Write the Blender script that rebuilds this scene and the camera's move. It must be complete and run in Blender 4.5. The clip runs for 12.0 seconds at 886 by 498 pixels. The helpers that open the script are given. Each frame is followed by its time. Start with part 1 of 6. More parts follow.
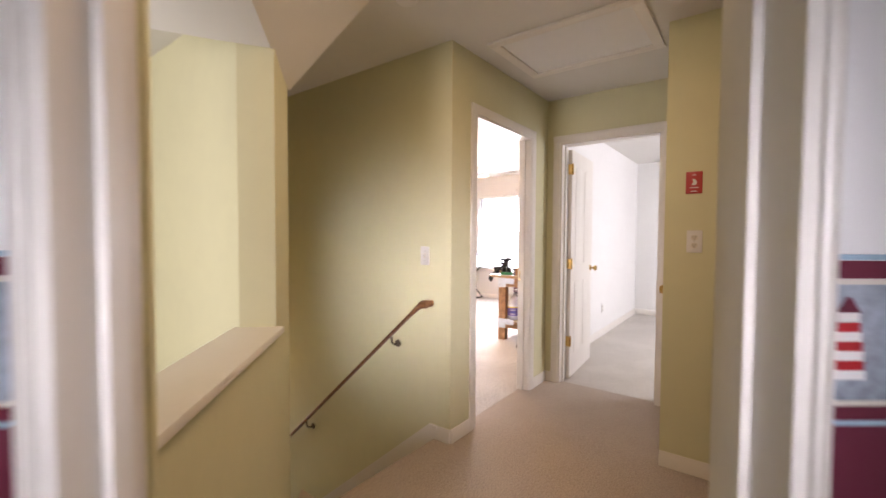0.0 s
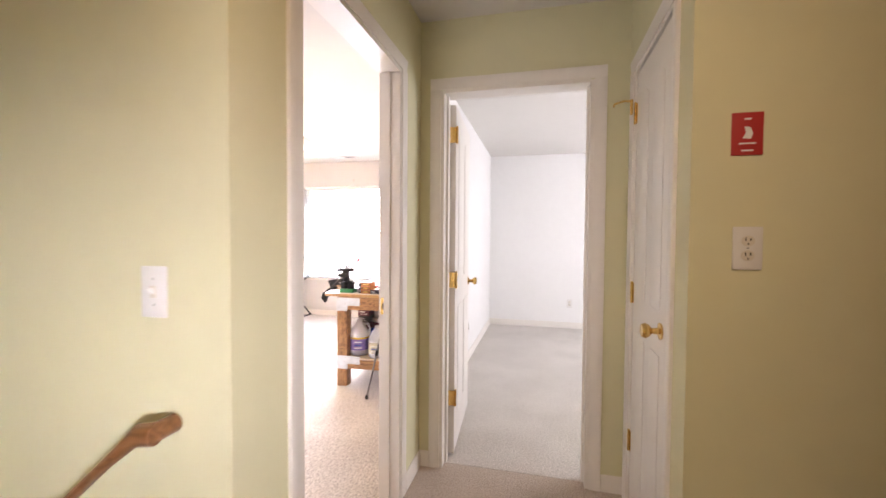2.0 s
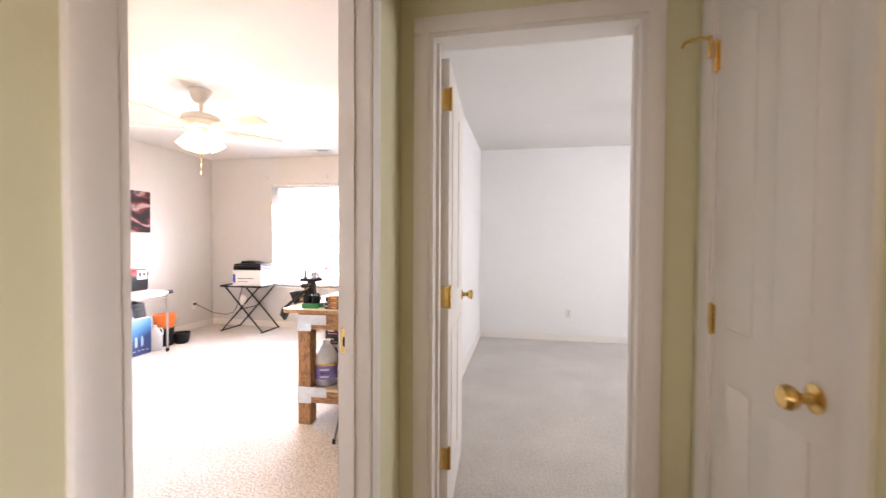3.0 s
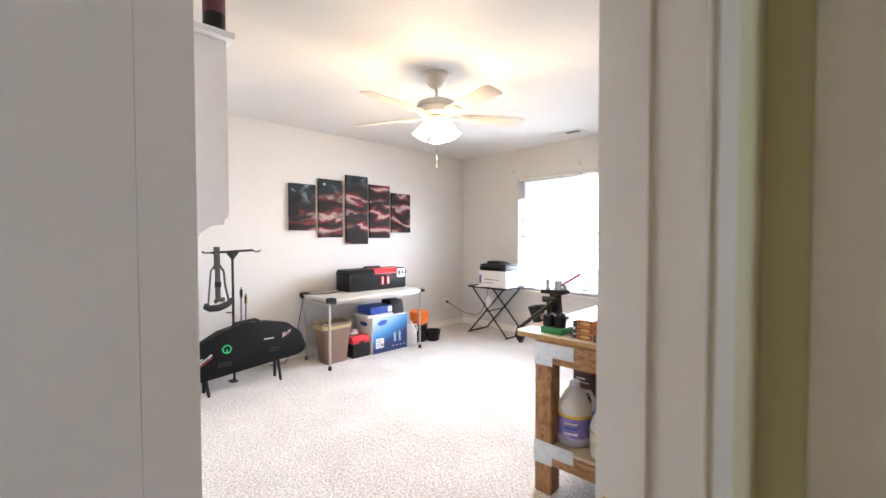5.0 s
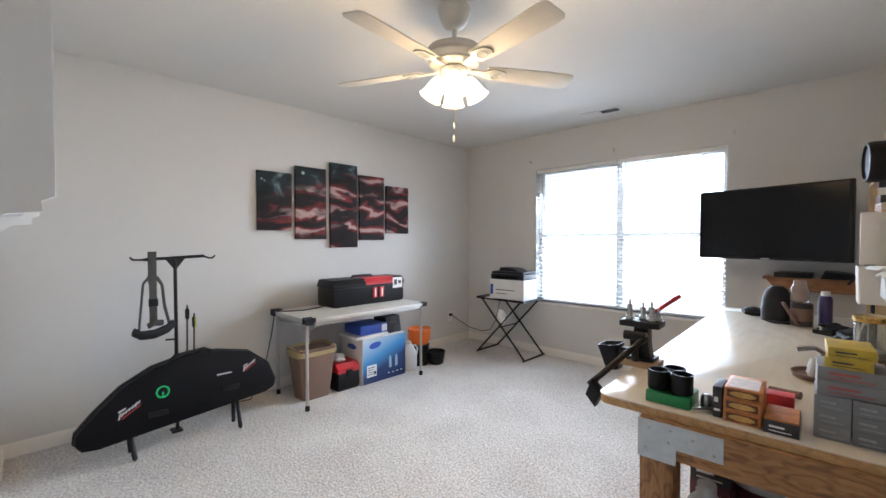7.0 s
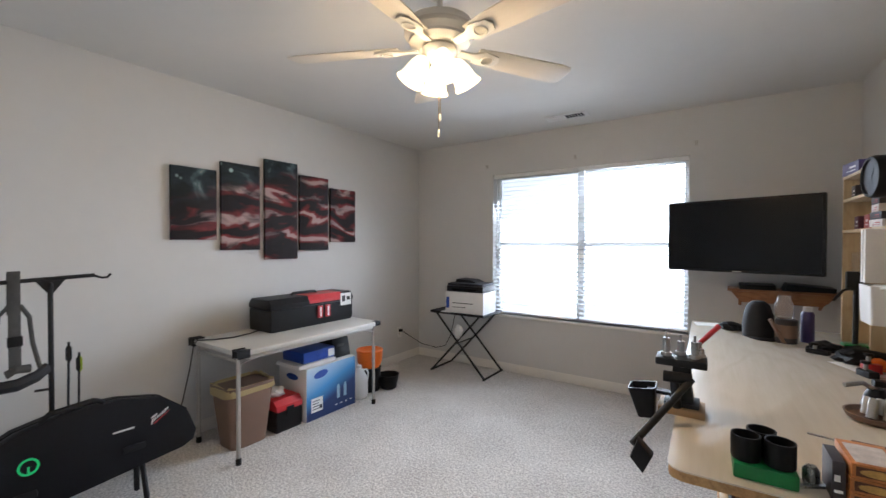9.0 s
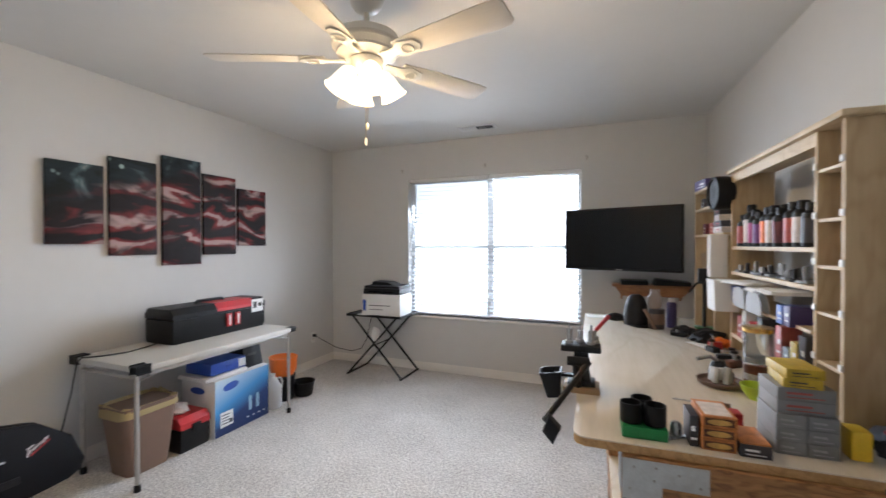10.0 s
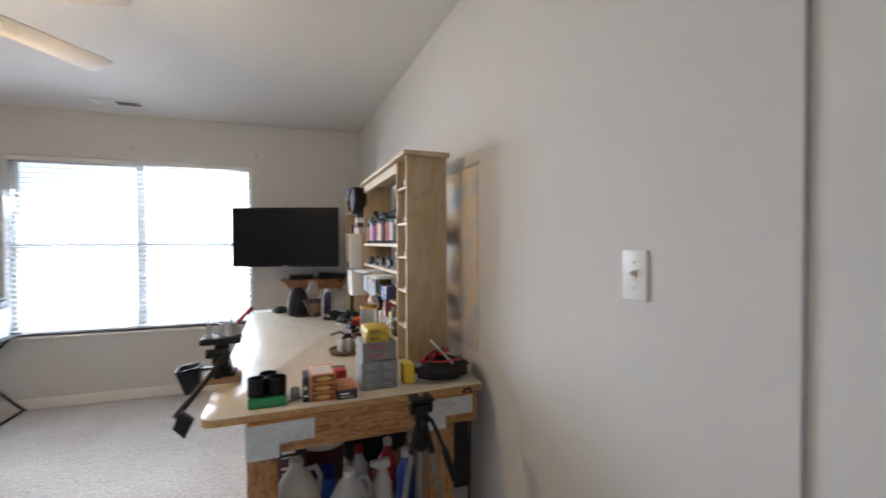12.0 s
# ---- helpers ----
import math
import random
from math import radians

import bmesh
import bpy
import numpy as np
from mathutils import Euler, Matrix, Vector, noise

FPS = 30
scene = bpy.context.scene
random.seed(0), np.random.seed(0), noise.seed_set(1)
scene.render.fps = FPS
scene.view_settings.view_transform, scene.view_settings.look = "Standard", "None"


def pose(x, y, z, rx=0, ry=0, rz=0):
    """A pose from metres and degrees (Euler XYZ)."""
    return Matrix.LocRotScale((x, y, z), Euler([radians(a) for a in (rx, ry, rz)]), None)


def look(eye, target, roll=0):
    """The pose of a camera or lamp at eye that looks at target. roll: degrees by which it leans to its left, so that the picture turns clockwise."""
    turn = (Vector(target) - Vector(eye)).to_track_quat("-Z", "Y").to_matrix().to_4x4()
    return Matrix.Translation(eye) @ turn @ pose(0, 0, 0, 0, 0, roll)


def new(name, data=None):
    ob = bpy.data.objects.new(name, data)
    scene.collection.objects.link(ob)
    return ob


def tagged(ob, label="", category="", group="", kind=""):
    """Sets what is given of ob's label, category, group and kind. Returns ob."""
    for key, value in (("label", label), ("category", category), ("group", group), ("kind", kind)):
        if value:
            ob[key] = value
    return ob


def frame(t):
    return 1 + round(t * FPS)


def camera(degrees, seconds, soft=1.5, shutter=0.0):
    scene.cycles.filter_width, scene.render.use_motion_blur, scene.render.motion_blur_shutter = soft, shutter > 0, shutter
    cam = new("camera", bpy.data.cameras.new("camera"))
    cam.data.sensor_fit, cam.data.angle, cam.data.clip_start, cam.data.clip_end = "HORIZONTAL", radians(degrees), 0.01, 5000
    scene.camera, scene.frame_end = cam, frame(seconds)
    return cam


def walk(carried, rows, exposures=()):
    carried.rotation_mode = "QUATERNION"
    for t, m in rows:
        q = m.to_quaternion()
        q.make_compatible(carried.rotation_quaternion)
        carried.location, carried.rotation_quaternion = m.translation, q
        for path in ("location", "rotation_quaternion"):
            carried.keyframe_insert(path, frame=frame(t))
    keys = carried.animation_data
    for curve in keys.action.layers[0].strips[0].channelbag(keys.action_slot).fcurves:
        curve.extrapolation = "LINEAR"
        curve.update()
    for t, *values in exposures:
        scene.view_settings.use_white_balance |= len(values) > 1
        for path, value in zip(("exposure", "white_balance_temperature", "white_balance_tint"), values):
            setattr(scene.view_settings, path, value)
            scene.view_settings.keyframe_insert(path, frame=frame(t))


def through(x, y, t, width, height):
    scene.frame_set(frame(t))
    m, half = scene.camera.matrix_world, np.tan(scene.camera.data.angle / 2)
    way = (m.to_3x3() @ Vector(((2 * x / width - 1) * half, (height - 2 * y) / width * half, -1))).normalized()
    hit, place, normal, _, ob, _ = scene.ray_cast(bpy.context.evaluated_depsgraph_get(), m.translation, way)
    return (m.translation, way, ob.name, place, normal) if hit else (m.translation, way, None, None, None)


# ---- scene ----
cam = camera(94.1, 12.0, shutter=0.4)
PATH = [
    (0, (0.015, -0.072, 1.287), (-1.194, 1.519, 1.215), 0.3),
    (0.5, (-0.23, 0.226, 1.291), (-1.24, 1.951, 1.218), 0.2),
    (1, (-0.431, 0.52, 1.283), (-1.255, 2.341, 1.212), 0.5),
    (1.5, (-0.635, 0.848, 1.289), (-1.261, 2.747, 1.222), 0.5),
    (2, (-0.788, 1.178, 1.282), (-1.263, 3.12, 1.22), 0.4),
    (2.5, (-0.904, 1.515, 1.271), (-1.238, 3.487, 1.215), 0.4),
    (3, (-0.964, 1.792, 1.273), (-1.358, 3.753, 1.228), 0.3),
    (3.5, (-1.004, 1.997, 1.273), (-1.723, 3.863, 1.233), 0.1),
    (5.5, (-1.495, 2.736, 1.277), (-2.967, 4.089, 1.221), -0.1),
    (6, (-1.662, 2.869, 1.26), (-3.131, 4.225, 1.207), -0.0),
    (6.5, (-1.904, 3.001, 1.274), (-3.355, 4.377, 1.224), 0.1),
    (7, (-2.066, 3.086, 1.279), (-3.46, 4.519, 1.232), -0.0),
    (9, (-2.509, 3.231, 1.335), (-3.642, 4.879, 1.306), 0.1),
    (9.5, (-2.538, 3.17, 1.346), (-3.519, 4.912, 1.319), -0.1),
    (10, (-2.529, 3.109, 1.347), (-3.274, 4.965, 1.326), -0.1),
    (10.5, (-2.494, 3.066, 1.359), (-2.932, 5.018, 1.333), -0.2),
    (11, (-2.445, 3.019, 1.355), (-2.498, 5.018, 1.327), -0.1),
    (11.5, (-2.388, 2.977, 1.348), (-2.103, 4.956, 1.322), -0.1),
    (12, (-2.318, 2.925, 1.34), (-1.671, 4.817, 1.308), -0.2),
]
# exposure, sky and lamps
EXPO = [(0.0, 0.33, 6680, 29), (1.4, 0.6, 6600, 28), (2.2, 0.38, 6620, 28), (3.0, 0.1, 6650, 27), (3.6, -0.12, 6580, 24), (5.5, -0.62, 5880, 15), (6.5, -1.19, 5740, 13),
        (7.2, -1.41, 5740, 12), (9.0, -1.70, 5830, 13), (10.6, -1.46, 5850, 13), (12.0, -1.48, 5860, 13)]  # seconds, stops, kelvin, tint
walk(cam, [(t, look(eye, target, roll)) for t, eye, target, roll in PATH], EXPO)

world = bpy.data.worlds.new("sky")
scene.world = world
world.use_nodes = True
_n = world.node_tree.nodes
_sky = _n.new("ShaderNodeTexSky")
_sky.sky_type = "NISHITA"
_sky.sun_disc = False
_sky.sun_elevation, _sky.sun_rotation = radians(40), radians(150)
world.node_tree.links.new(_sky.outputs[0], _n["Background"].inputs[0])
_n["Background"].inputs[1].default_value = 0.1


def area_lamp(name, eye, target, sx, sy, watts, colour):
    d = bpy.data.lights.new(name, "AREA")
    d.shape, d.size, d.size_y, d.energy, d.color = "RECTANGLE", sx, sy, watts, colour
    ob = new(name, d)
    ob.matrix_world = look(eye, target)
    return ob


def point_lamp(name, p, watts, colour, radius):
    d = bpy.data.lights.new(name, "POINT")
    d.energy, d.color, d.shadow_soft_size = watts, colour, radius
    ob = new(name, d)
    ob.location = p
    return ob


area_lamp("window_daylight", (-3.66, 7.46, 1.40), (-3.3, 4.9, 0.1), 1.9, 1.6, 320, (0.87, 0.945, 1.0)).data.spread = radians(135)
area_lamp("second_room_daylight", (1.75, 5.3, 1.35), (-3.0, 5.3, 1.2), 1.7, 1.5, 38, (0.95, 1.0, 0.97))
area_lamp("bathroom_daylight", (1.08, -1.03, 1.45), (-1.6, 1.5, 1.0), 0.8, 0.9, 2.0, (0.93, 0.97, 1.0))
# second, narrow lamp added to beam through the doorway onto the stair wall
area_lamp("bathroom_window", (1.20, -1.38, 1.45), (-1.75, 1.95, 0.95), 0.4, 0.5, 3.2, (0.90, 0.97, 1.0)).data.spread = radians(24)
area_lamp("foyer_daylight", (-1.6, -2.1, 1.1), (-1.95, 2.0, 0.9), 1.4, 1.5, 62, (0.95, 0.985, 1.0))
area_lamp("hall_ceiling_lamp", (-0.62, 1.25, 2.41), (-0.62, 1.25, 0.0), 0.35, 0.35, 10, (1.0, 0.74, 0.46))
# unseen fill lamp added down the stairwell to brighten the stair wall
area_lamp("stairwell_daylight", (-4.25, 1.52, -0.45), (-1.9, 1.75, 0.7), 0.7, 1.2, 4, (0.93, 0.98, 1.0))
point_lamp("stair_lamp", (-4.05, 1.74, 0.2), 4.5, (1.0, 0.6, 0.22), 0.08)
FAN = (-3.488, 4.628)
for _a in (45, 135, 225, 315):
    point_lamp("fan_bulb", (FAN[0] + 0.085 * math.cos(radians(_a)), FAN[1] + 0.085 * math.sin(radians(_a)), 2.015), 19.0, (1.0, 0.70, 0.36), 0.055)


# materials
def ramp(nt, fac, stops):
    r = nt.nodes.new("ShaderNodeValToRGB")
    while len(r.color_ramp.elements) < len(stops):
        r.color_ramp.elements.new(0.5)
    for e, (p, c) in zip(r.color_ramp.elements, stops):
        e.position, e.color = p, (*c, 1)
    nt.links.new(fac, r.inputs[0])
    return r.outputs[0]


def mix(nt, fac, a, b, kind="MIX"):
    m = nt.nodes.new("ShaderNodeMix")
    m.data_type, m.blend_type = "RGBA", kind
    for k, v in ((0, fac), (6, a), (7, b)):
        if isinstance(v, (int, float)):
            m.inputs[k].default_value = v
        elif isinstance(v, tuple):
            m.inputs[k].default_value = (*v, 1)
        else:
            nt.links.new(v, m.inputs[k])
    return m.outputs[2]


def tex_noise(nt, scale, detail=4, stretch=(1, 1, 1), rough=0.55, space="Object"):
    c = nt.nodes.new("ShaderNodeTexCoord")
    mp = nt.nodes.new("ShaderNodeMapping")
    mp.inputs["Scale"].default_value = stretch
    nt.links.new(c.outputs[space], mp.inputs[0])
    n = nt.nodes.new("ShaderNodeTexNoise")
    n.inputs["Scale"].default_value, n.inputs["Detail"].default_value, n.inputs["Roughness"].default_value = scale, detail, rough
    nt.links.new(mp.outputs[0], n.inputs["Vector"])
    return n.outputs["Fac"]


def scaled(c, k):
    return tuple(min(1.0, v * k) for v in c)


def mat(name, col, rough=0.5, metal=0.0, var=0.12, scale=6.0, bump=0.0, bscale=180.0, stretch=(1, 1, 1), coat=0.0, each=0.0, rvar=0.12, spec=0.5):
    """A painted, plastic, cloth or metal surface: colour wandering at two scales, uneven gloss, fine relief."""
    m = bpy.data.materials.new(name)
    m.use_nodes = True
    nt = m.node_tree
    b = nt.nodes["Principled BSDF"]
    big, fine = tex_noise(nt, scale, 3, stretch), tex_noise(nt, scale * 9, 3, stretch)
    c = ramp(nt, big, [(0.3, scaled(col, 1 - var)), (0.7, scaled(col, 1 + var))])
    c = mix(nt, 0.35, c, ramp(nt, fine, [(0.35, scaled(col, 1 - var)), (0.65, scaled(col, 1 + var))]))
    if each:
        info = nt.nodes.new("ShaderNodeObjectInfo")
        c = mix(nt, each, c, ramp(nt, info.outputs["Random"], [(0.0, scaled(col, 0.6)), (1.0, scaled(col, 1.4))]))
    nt.links.new(c, b.inputs["Base Color"])
    rr = nt.nodes.new("ShaderNodeMapRange")
    rr.inputs["To Min"].default_value, rr.inputs["To Max"].default_value = max(0.03, rough - rvar), min(1, rough + rvar)
    nt.links.new(fine, rr.inputs[0])
    nt.links.new(rr.outputs[0], b.inputs["Roughness"])
    b.inputs["Metallic"].default_value = metal
    b.inputs["Coat Weight"].default_value = coat
    b.inputs["Specular IOR Level"].default_value = spec
    if bump:
        bp = nt.nodes.new("ShaderNodeBump")
        bp.inputs["Strength"].default_value, bp.inputs["Distance"].default_value = bump, 0.004
        nt.links.new(tex_noise(nt, bscale, 3), bp.inputs["Height"])
        nt.links.new(bp.outputs[0], b.inputs["Normal"])
    return m


def wood(name, dark, light, grain=14.0, axis=0, rough=0.5, bump=0.15, knots=0.0, ring=3.0):
    """Timber with its grain along one axis of the part."""
    m = bpy.data.materials.new(name)
    m.use_nodes = True
    nt = m.node_tree
    b = nt.nodes["Principled BSDF"]
    st = [grain, grain, grain]
    st[axis] = grain * 0.07
    slow = [ring, ring, ring]
    slow[axis] = ring * 0.35
    g = tex_noise(nt, 6.0, 6, tuple(st), 0.65)
    w = tex_noise(nt, 2.4, 3, tuple(slow), 0.5)
    wv = nt.nodes.new("ShaderNodeMath")
    wv.operation = "PINGPONG"
    wv.inputs[1].default_value = 0.05
    nt.links.new(w, wv.inputs[0])
    wm = nt.nodes.new("ShaderNodeMath")
    wm.operation = "MULTIPLY"
    wm.inputs[1].default_value = 20.0
    nt.links.new(wv.outputs[0], wm.inputs[0])
    c = ramp(nt, g, [(0.32, dark), (0.62, light)])
    c = mix(nt, 0.45, c, ramp(nt, wm.outputs[0], [(0.0, dark), (0.6, light)]))
    if knots:
        v = nt.nodes.new("ShaderNodeTexVoronoi")
        tc = nt.nodes.new("ShaderNodeTexCoord")
        v.inputs["Scale"].default_value = knots
        nt.links.new(tc.outputs["Object"], v.inputs["Vector"])
        c = mix(nt, ramp(nt, v.outputs["Distance"], [(0.06, (1, 1, 1)), (0.13, (0, 0, 0))]), c, scaled(dark, 0.35))
    nt.links.new(c, b.inputs["Base Color"])
    b.inputs["Roughness"].default_value = rough
    bp = nt.nodes.new("ShaderNodeBump")
    bp.inputs["Strength"].default_value, bp.inputs["Distance"].default_value = bump, 0.002
    nt.links.new(g, bp.inputs["Height"])
    nt.links.new(bp.outputs[0], b.inputs["Normal"])
    return m


def carpet(name, dark, light, deep=0.25, tufts=78):
    """Cut-pile carpet: tufts, trodden patches and a few flecks."""
    m = bpy.data.materials.new(name)
    m.use_nodes = True
    nt = m.node_tree
    b = nt.nodes["Principled BSDF"]
    tuft, mid, worn = tex_noise(nt, tufts, 3, rough=0.75), tex_noise(nt, tufts * 0.35, 3), tex_noise(nt, 2.2, 4)
    c = ramp(nt, tuft, [(0.38, scaled(dark, deep)), (0.5, dark), (0.60, light)])
    c = mix(nt, 0.22, c, ramp(nt, mid, [(0.35, dark), (0.65, light)]))
    c = mix(nt, 0.27, c, ramp(nt, worn, [(0.35, scaled(dark, 0.9)), (0.65, light)]))
    nt.links.new(c, b.inputs["Base Color"])
    b.inputs["Roughness"].default_value = 0.95
    b.inputs["Specular IOR Level"].default_value = 0.1
    b.inputs["Sheen Weight"].default_value = 0.25
    bp = nt.nodes.new("ShaderNodeBump")
    bp.inputs["Strength"].default_value, bp.inputs["Distance"].default_value = 0.9, 0.012
    nt.links.new(mix(nt, 0.4, tuft, mid), bp.inputs["Height"])
    nt.links.new(bp.outputs[0], b.inputs["Normal"])
    return m


def glass_like(name, col, rough=0.1, through=0.9):
    m = bpy.data.materials.new(name)
    m.use_nodes = True
    b = m.node_tree.nodes["Principled BSDF"]
    b.inputs["Base Color"].default_value = (*col, 1)
    b.inputs["Roughness"].default_value = rough
    b.inputs["Transmission Weight"].default_value = through
    b.inputs["IOR"].default_value = 1.2
    return m


def translucent(name, col, share):
    m = bpy.data.materials.new(name)
    m.use_nodes = True
    nt = m.node_tree
    b = nt.nodes["Principled BSDF"]
    b.inputs["Base Color"].default_value = (*col, 1)
    b.inputs["Roughness"].default_value = 0.5
    t = nt.nodes.new("ShaderNodeBsdfTranslucent")
    t.inputs[0].default_value = (*col, 1)
    mx = nt.nodes.new("ShaderNodeMixShader")
    mx.inputs[0].default_value = share
    nt.links.new(b.outputs[0], mx.inputs[1])
    nt.links.new(t.outputs[0], mx.inputs[2])
    nt.links.new(mx.outputs[0], nt.nodes["Material Output"].inputs[0])
    return m


def glowing(name, col, strength):
    m = bpy.data.materials.new(name)
    m.use_nodes = True
    b = m.node_tree.nodes["Principled BSDF"]
    b.inputs["Base Color"].default_value = (*col, 1)
    b.inputs["Emission Color"].default_value = (*col, 1)
    b.inputs["Emission Strength"].default_value = strength
    return m


def flag_canvas(name):
    """Abstract swirling stars and stripes, printed over five canvases as one picture."""
    m = bpy.data.materials.new(name)
    m.use_nodes = True
    nt = m.node_tree
    b = nt.nodes["Principled BSDF"]
    geo = nt.nodes.new("ShaderNodeNewGeometry")
    sep = nt.nodes.new("ShaderNodeSeparateXYZ")
    nt.links.new(geo.outputs["Position"], sep.inputs[0])

    def noise_at(scale, stretch, detail=4):
        mp = nt.nodes.new("ShaderNodeMapping")
        mp.inputs["Scale"].default_value = stretch
        nt.links.new(geo.outputs["Position"], mp.inputs[0])
        n = nt.nodes.new("ShaderNodeTexNoise")
        n.inputs["Scale"].default_value, n.inputs["Detail"].default_value, n.inputs["Distortion"].default_value = scale, detail, 0.8
        nt.links.new(mp.outputs[0], n.inputs["Vector"])
        return n.outputs["Fac"]

    def maths(op, a, bb):
        k = nt.nodes.new("ShaderNodeMath")
        k.operation = op
        for i, v in enumerate((a, bb)):
            if isinstance(v, (int, float)):
                k.inputs[i].default_value = v
            else:
                nt.links.new(v, k.inputs[i])
        return k.outputs[0]

    swirl = noise_at(2.3, (1, 0.75, 1.3), 3)
    phase = maths("ADD", maths("MULTIPLY", sep.outputs["Z"], 33.0), maths("MULTIPLY", swirl, 16.0))
    band = maths("SINE", phase, 0.0)
    stripes = ramp(nt, maths("ADD", maths("MULTIPLY", band, 0.5), 0.5), [(0.2, (0.012, 0.008, 0.009)), (0.45, (0.11, 0.012, 0.012)), (0.80, (0.19, 0.030, 0.028)), (0.95, (0.38, 0.27, 0.25))])
    stripes = mix(nt, ramp(nt, noise_at(3.1, (1, 1.2, 2.5)), [(0.42, (0, 0, 0)), (0.6, (1, 1, 1))]), stripes, (0.015, 0.011, 0.012), "MIX")
    cloud = ramp(nt, noise_at(4.2, (1, 1, 1.6), 6), [(0.40, (0.008, 0.009, 0.010)), (0.55, (0.018, 0.028, 0.032)), (0.64, (0.08, 0.12, 0.125)), (0.76, (0.42, 0.42, 0.39))])
    v = nt.nodes.new("ShaderNodeTexVoronoi")
    v.inputs["Scale"].default_value = 9.0
    nt.links.new(geo.outputs["Position"], v.inputs["Vector"])
    cloud = mix(nt, ramp(nt, v.outputs["Distance"], [(0.10, (1, 1, 1)), (0.17, (0, 0, 0))]), cloud, (0.30, 0.40, 0.38))
    edge = maths("ADD", maths("ADD", maths("MULTIPLY", sep.outputs["Y"], -1.0), maths("MULTIPLY", sep.outputs["Z"], 3.2)), maths("MULTIPLY", swirl, 0.7))
    canton = ramp(nt, maths("ADD", edge, -0.52), [(0.35, (0, 0, 0)), (0.65, (1, 1, 1))])
    nt.links.new(mix(nt, canton, stripes, cloud), b.inputs["Base Color"])
    b.inputs["Roughness"].default_value = 0.7
    b.inputs["Specular IOR Level"].default_value = 0.25
    return m


M = {}
M["wall_white"] = mat("off_white_wall_paint", (0.60, 0.59, 0.57), 0.9, var=0.02, scale=1.5, bump=0.12, bscale=260, rvar=0.05)
M["wall_white2"] = mat("white_wall_paint", (0.80, 0.80, 0.79), 0.9, var=0.02, scale=1.5, bump=0.12, bscale=260, rvar=0.05)
M["wall_green"] = mat("pale_yellow_green_wall_paint", (0.64, 0.62, 0.41), 0.85, var=0.03, scale=1.2, bump=0.12, bscale=260, rvar=0.05)
M["wall_maroon"] = mat("maroon_wall_paint", (0.13, 0.012, 0.03), 0.7, var=0.08, scale=3, bump=0.1)
M["ceiling"] = mat("ceiling_paint", (0.68, 0.665, 0.635), 0.95, var=0.02, scale=1.0, bump=0.3, bscale=140, rvar=0.03)
M["trim"] = mat("white_trim_gloss", (0.76, 0.73, 0.68), 0.42, var=0.03, scale=3, bump=0.04)
M["carpet"] = carpet("cream_carpet", (0.47, 0.435, 0.40), (0.79, 0.755, 0.71))
M["carpet_hall"] = carpet("tan_carpet", (0.44, 0.36, 0.29), (0.58, 0.485, 0.405), 0.6, 110)
M["brass"] = mat("polished_brass", (0.70, 0.47, 0.16), 0.24, 1.0, var=0.15, scale=30)
M["nickel"] = mat("aged_bronze", (0.16, 0.13, 0.10), 0.4, 0.9, var=0.2, scale=30)
M["rail"] = wood("stained_oak_rail", (0.10, 0.038, 0.014), (0.26, 0.115, 0.045), 20, 0, 0.32)
M["redwood"] = wood("reddish_brown_shelf_wood", (0.10, 0.027, 0.012), (0.20, 0.058, 0.024), 10, 2, 0.4, knots=3.5)
M["ply"] = wood("pale_plywood", (0.38, 0.27, 0.15), (0.51, 0.39, 0.235), 9, 2, 0.6, ring=2.0)
M["ply_h"] = wood("pale_plywood_board", (0.44, 0.325, 0.19), (0.58, 0.46, 0.29), 9, 1, 0.55, ring=2.0)
M["benchtop"] = wood("worn_varnished_plywood_top", (0.60, 0.53, 0.42), (0.68, 0.61, 0.505), 7, 1, 0.24, 0.04, ring=0.8)
M["benchedge"] = wood("plywood_edge", (0.30, 0.16, 0.055), (0.52, 0.31, 0.12), 25, 1, 0.5)
M["char_x"] = wood("scorched_pine_rail", (0.10, 0.036, 0.012), (0.42, 0.21, 0.075), 9, 0, 0.55, ring=6)
M["char_z"] = wood("scorched_pine_post", (0.10, 0.036, 0.012), (0.42, 0.21, 0.075), 9, 2, 0.55, ring=6)
M["char_y"] = wood("scorched_pine_side", (0.10, 0.036, 0.012), (0.42, 0.21, 0.075), 9, 1, 0.55, ring=6)
M["ledge"] = wood("cedar_ledge", (0.20, 0.075, 0.026), (0.34, 0.15, 0.06), 10, 0, 0.45)
M["galv"] = mat("galvanised_steel", (0.55, 0.58, 0.60), 0.45, 0.7, var=0.15, scale=25)
M["steel"] = mat("bare_steel", (0.42, 0.42, 0.41), 0.3, 1.0, var=0.15, scale=30)
M["tripod"] = mat("grey_anodised_tube", (0.20, 0.195, 0.19), 0.4, 0.8, var=0.1, scale=20)
M["alu"] = mat("brushed_aluminium", (0.50, 0.48, 0.45), 0.35, 0.9, var=0.1, scale=20)
M["black"] = mat("black_plastic", (0.007, 0.007, 0.008), 0.45, var=0.3, scale=20, bump=0.08, bscale=600, spec=0.25)
M["black_m"] = mat("matt_black_metal", (0.010, 0.010, 0.011), 0.5, 0.0, var=0.3, scale=20, spec=0.3)
M["screen"] = mat("dark_screen_glass", (0.004, 0.0045, 0.006), 0.14, var=0.0, scale=4, rvar=0.0, spec=0.18)
M["charcoal"] = mat("charcoal_plastic", (0.016, 0.016, 0.019), 0.6, var=0.25, scale=15, bump=0.1, bscale=400, spec=0.25)
M["case"] = mat("black_moulded_case", (0.0045, 0.0045, 0.006), 0.55, var=0.3, scale=8, bump=0.35, bscale=220, spec=0.14)
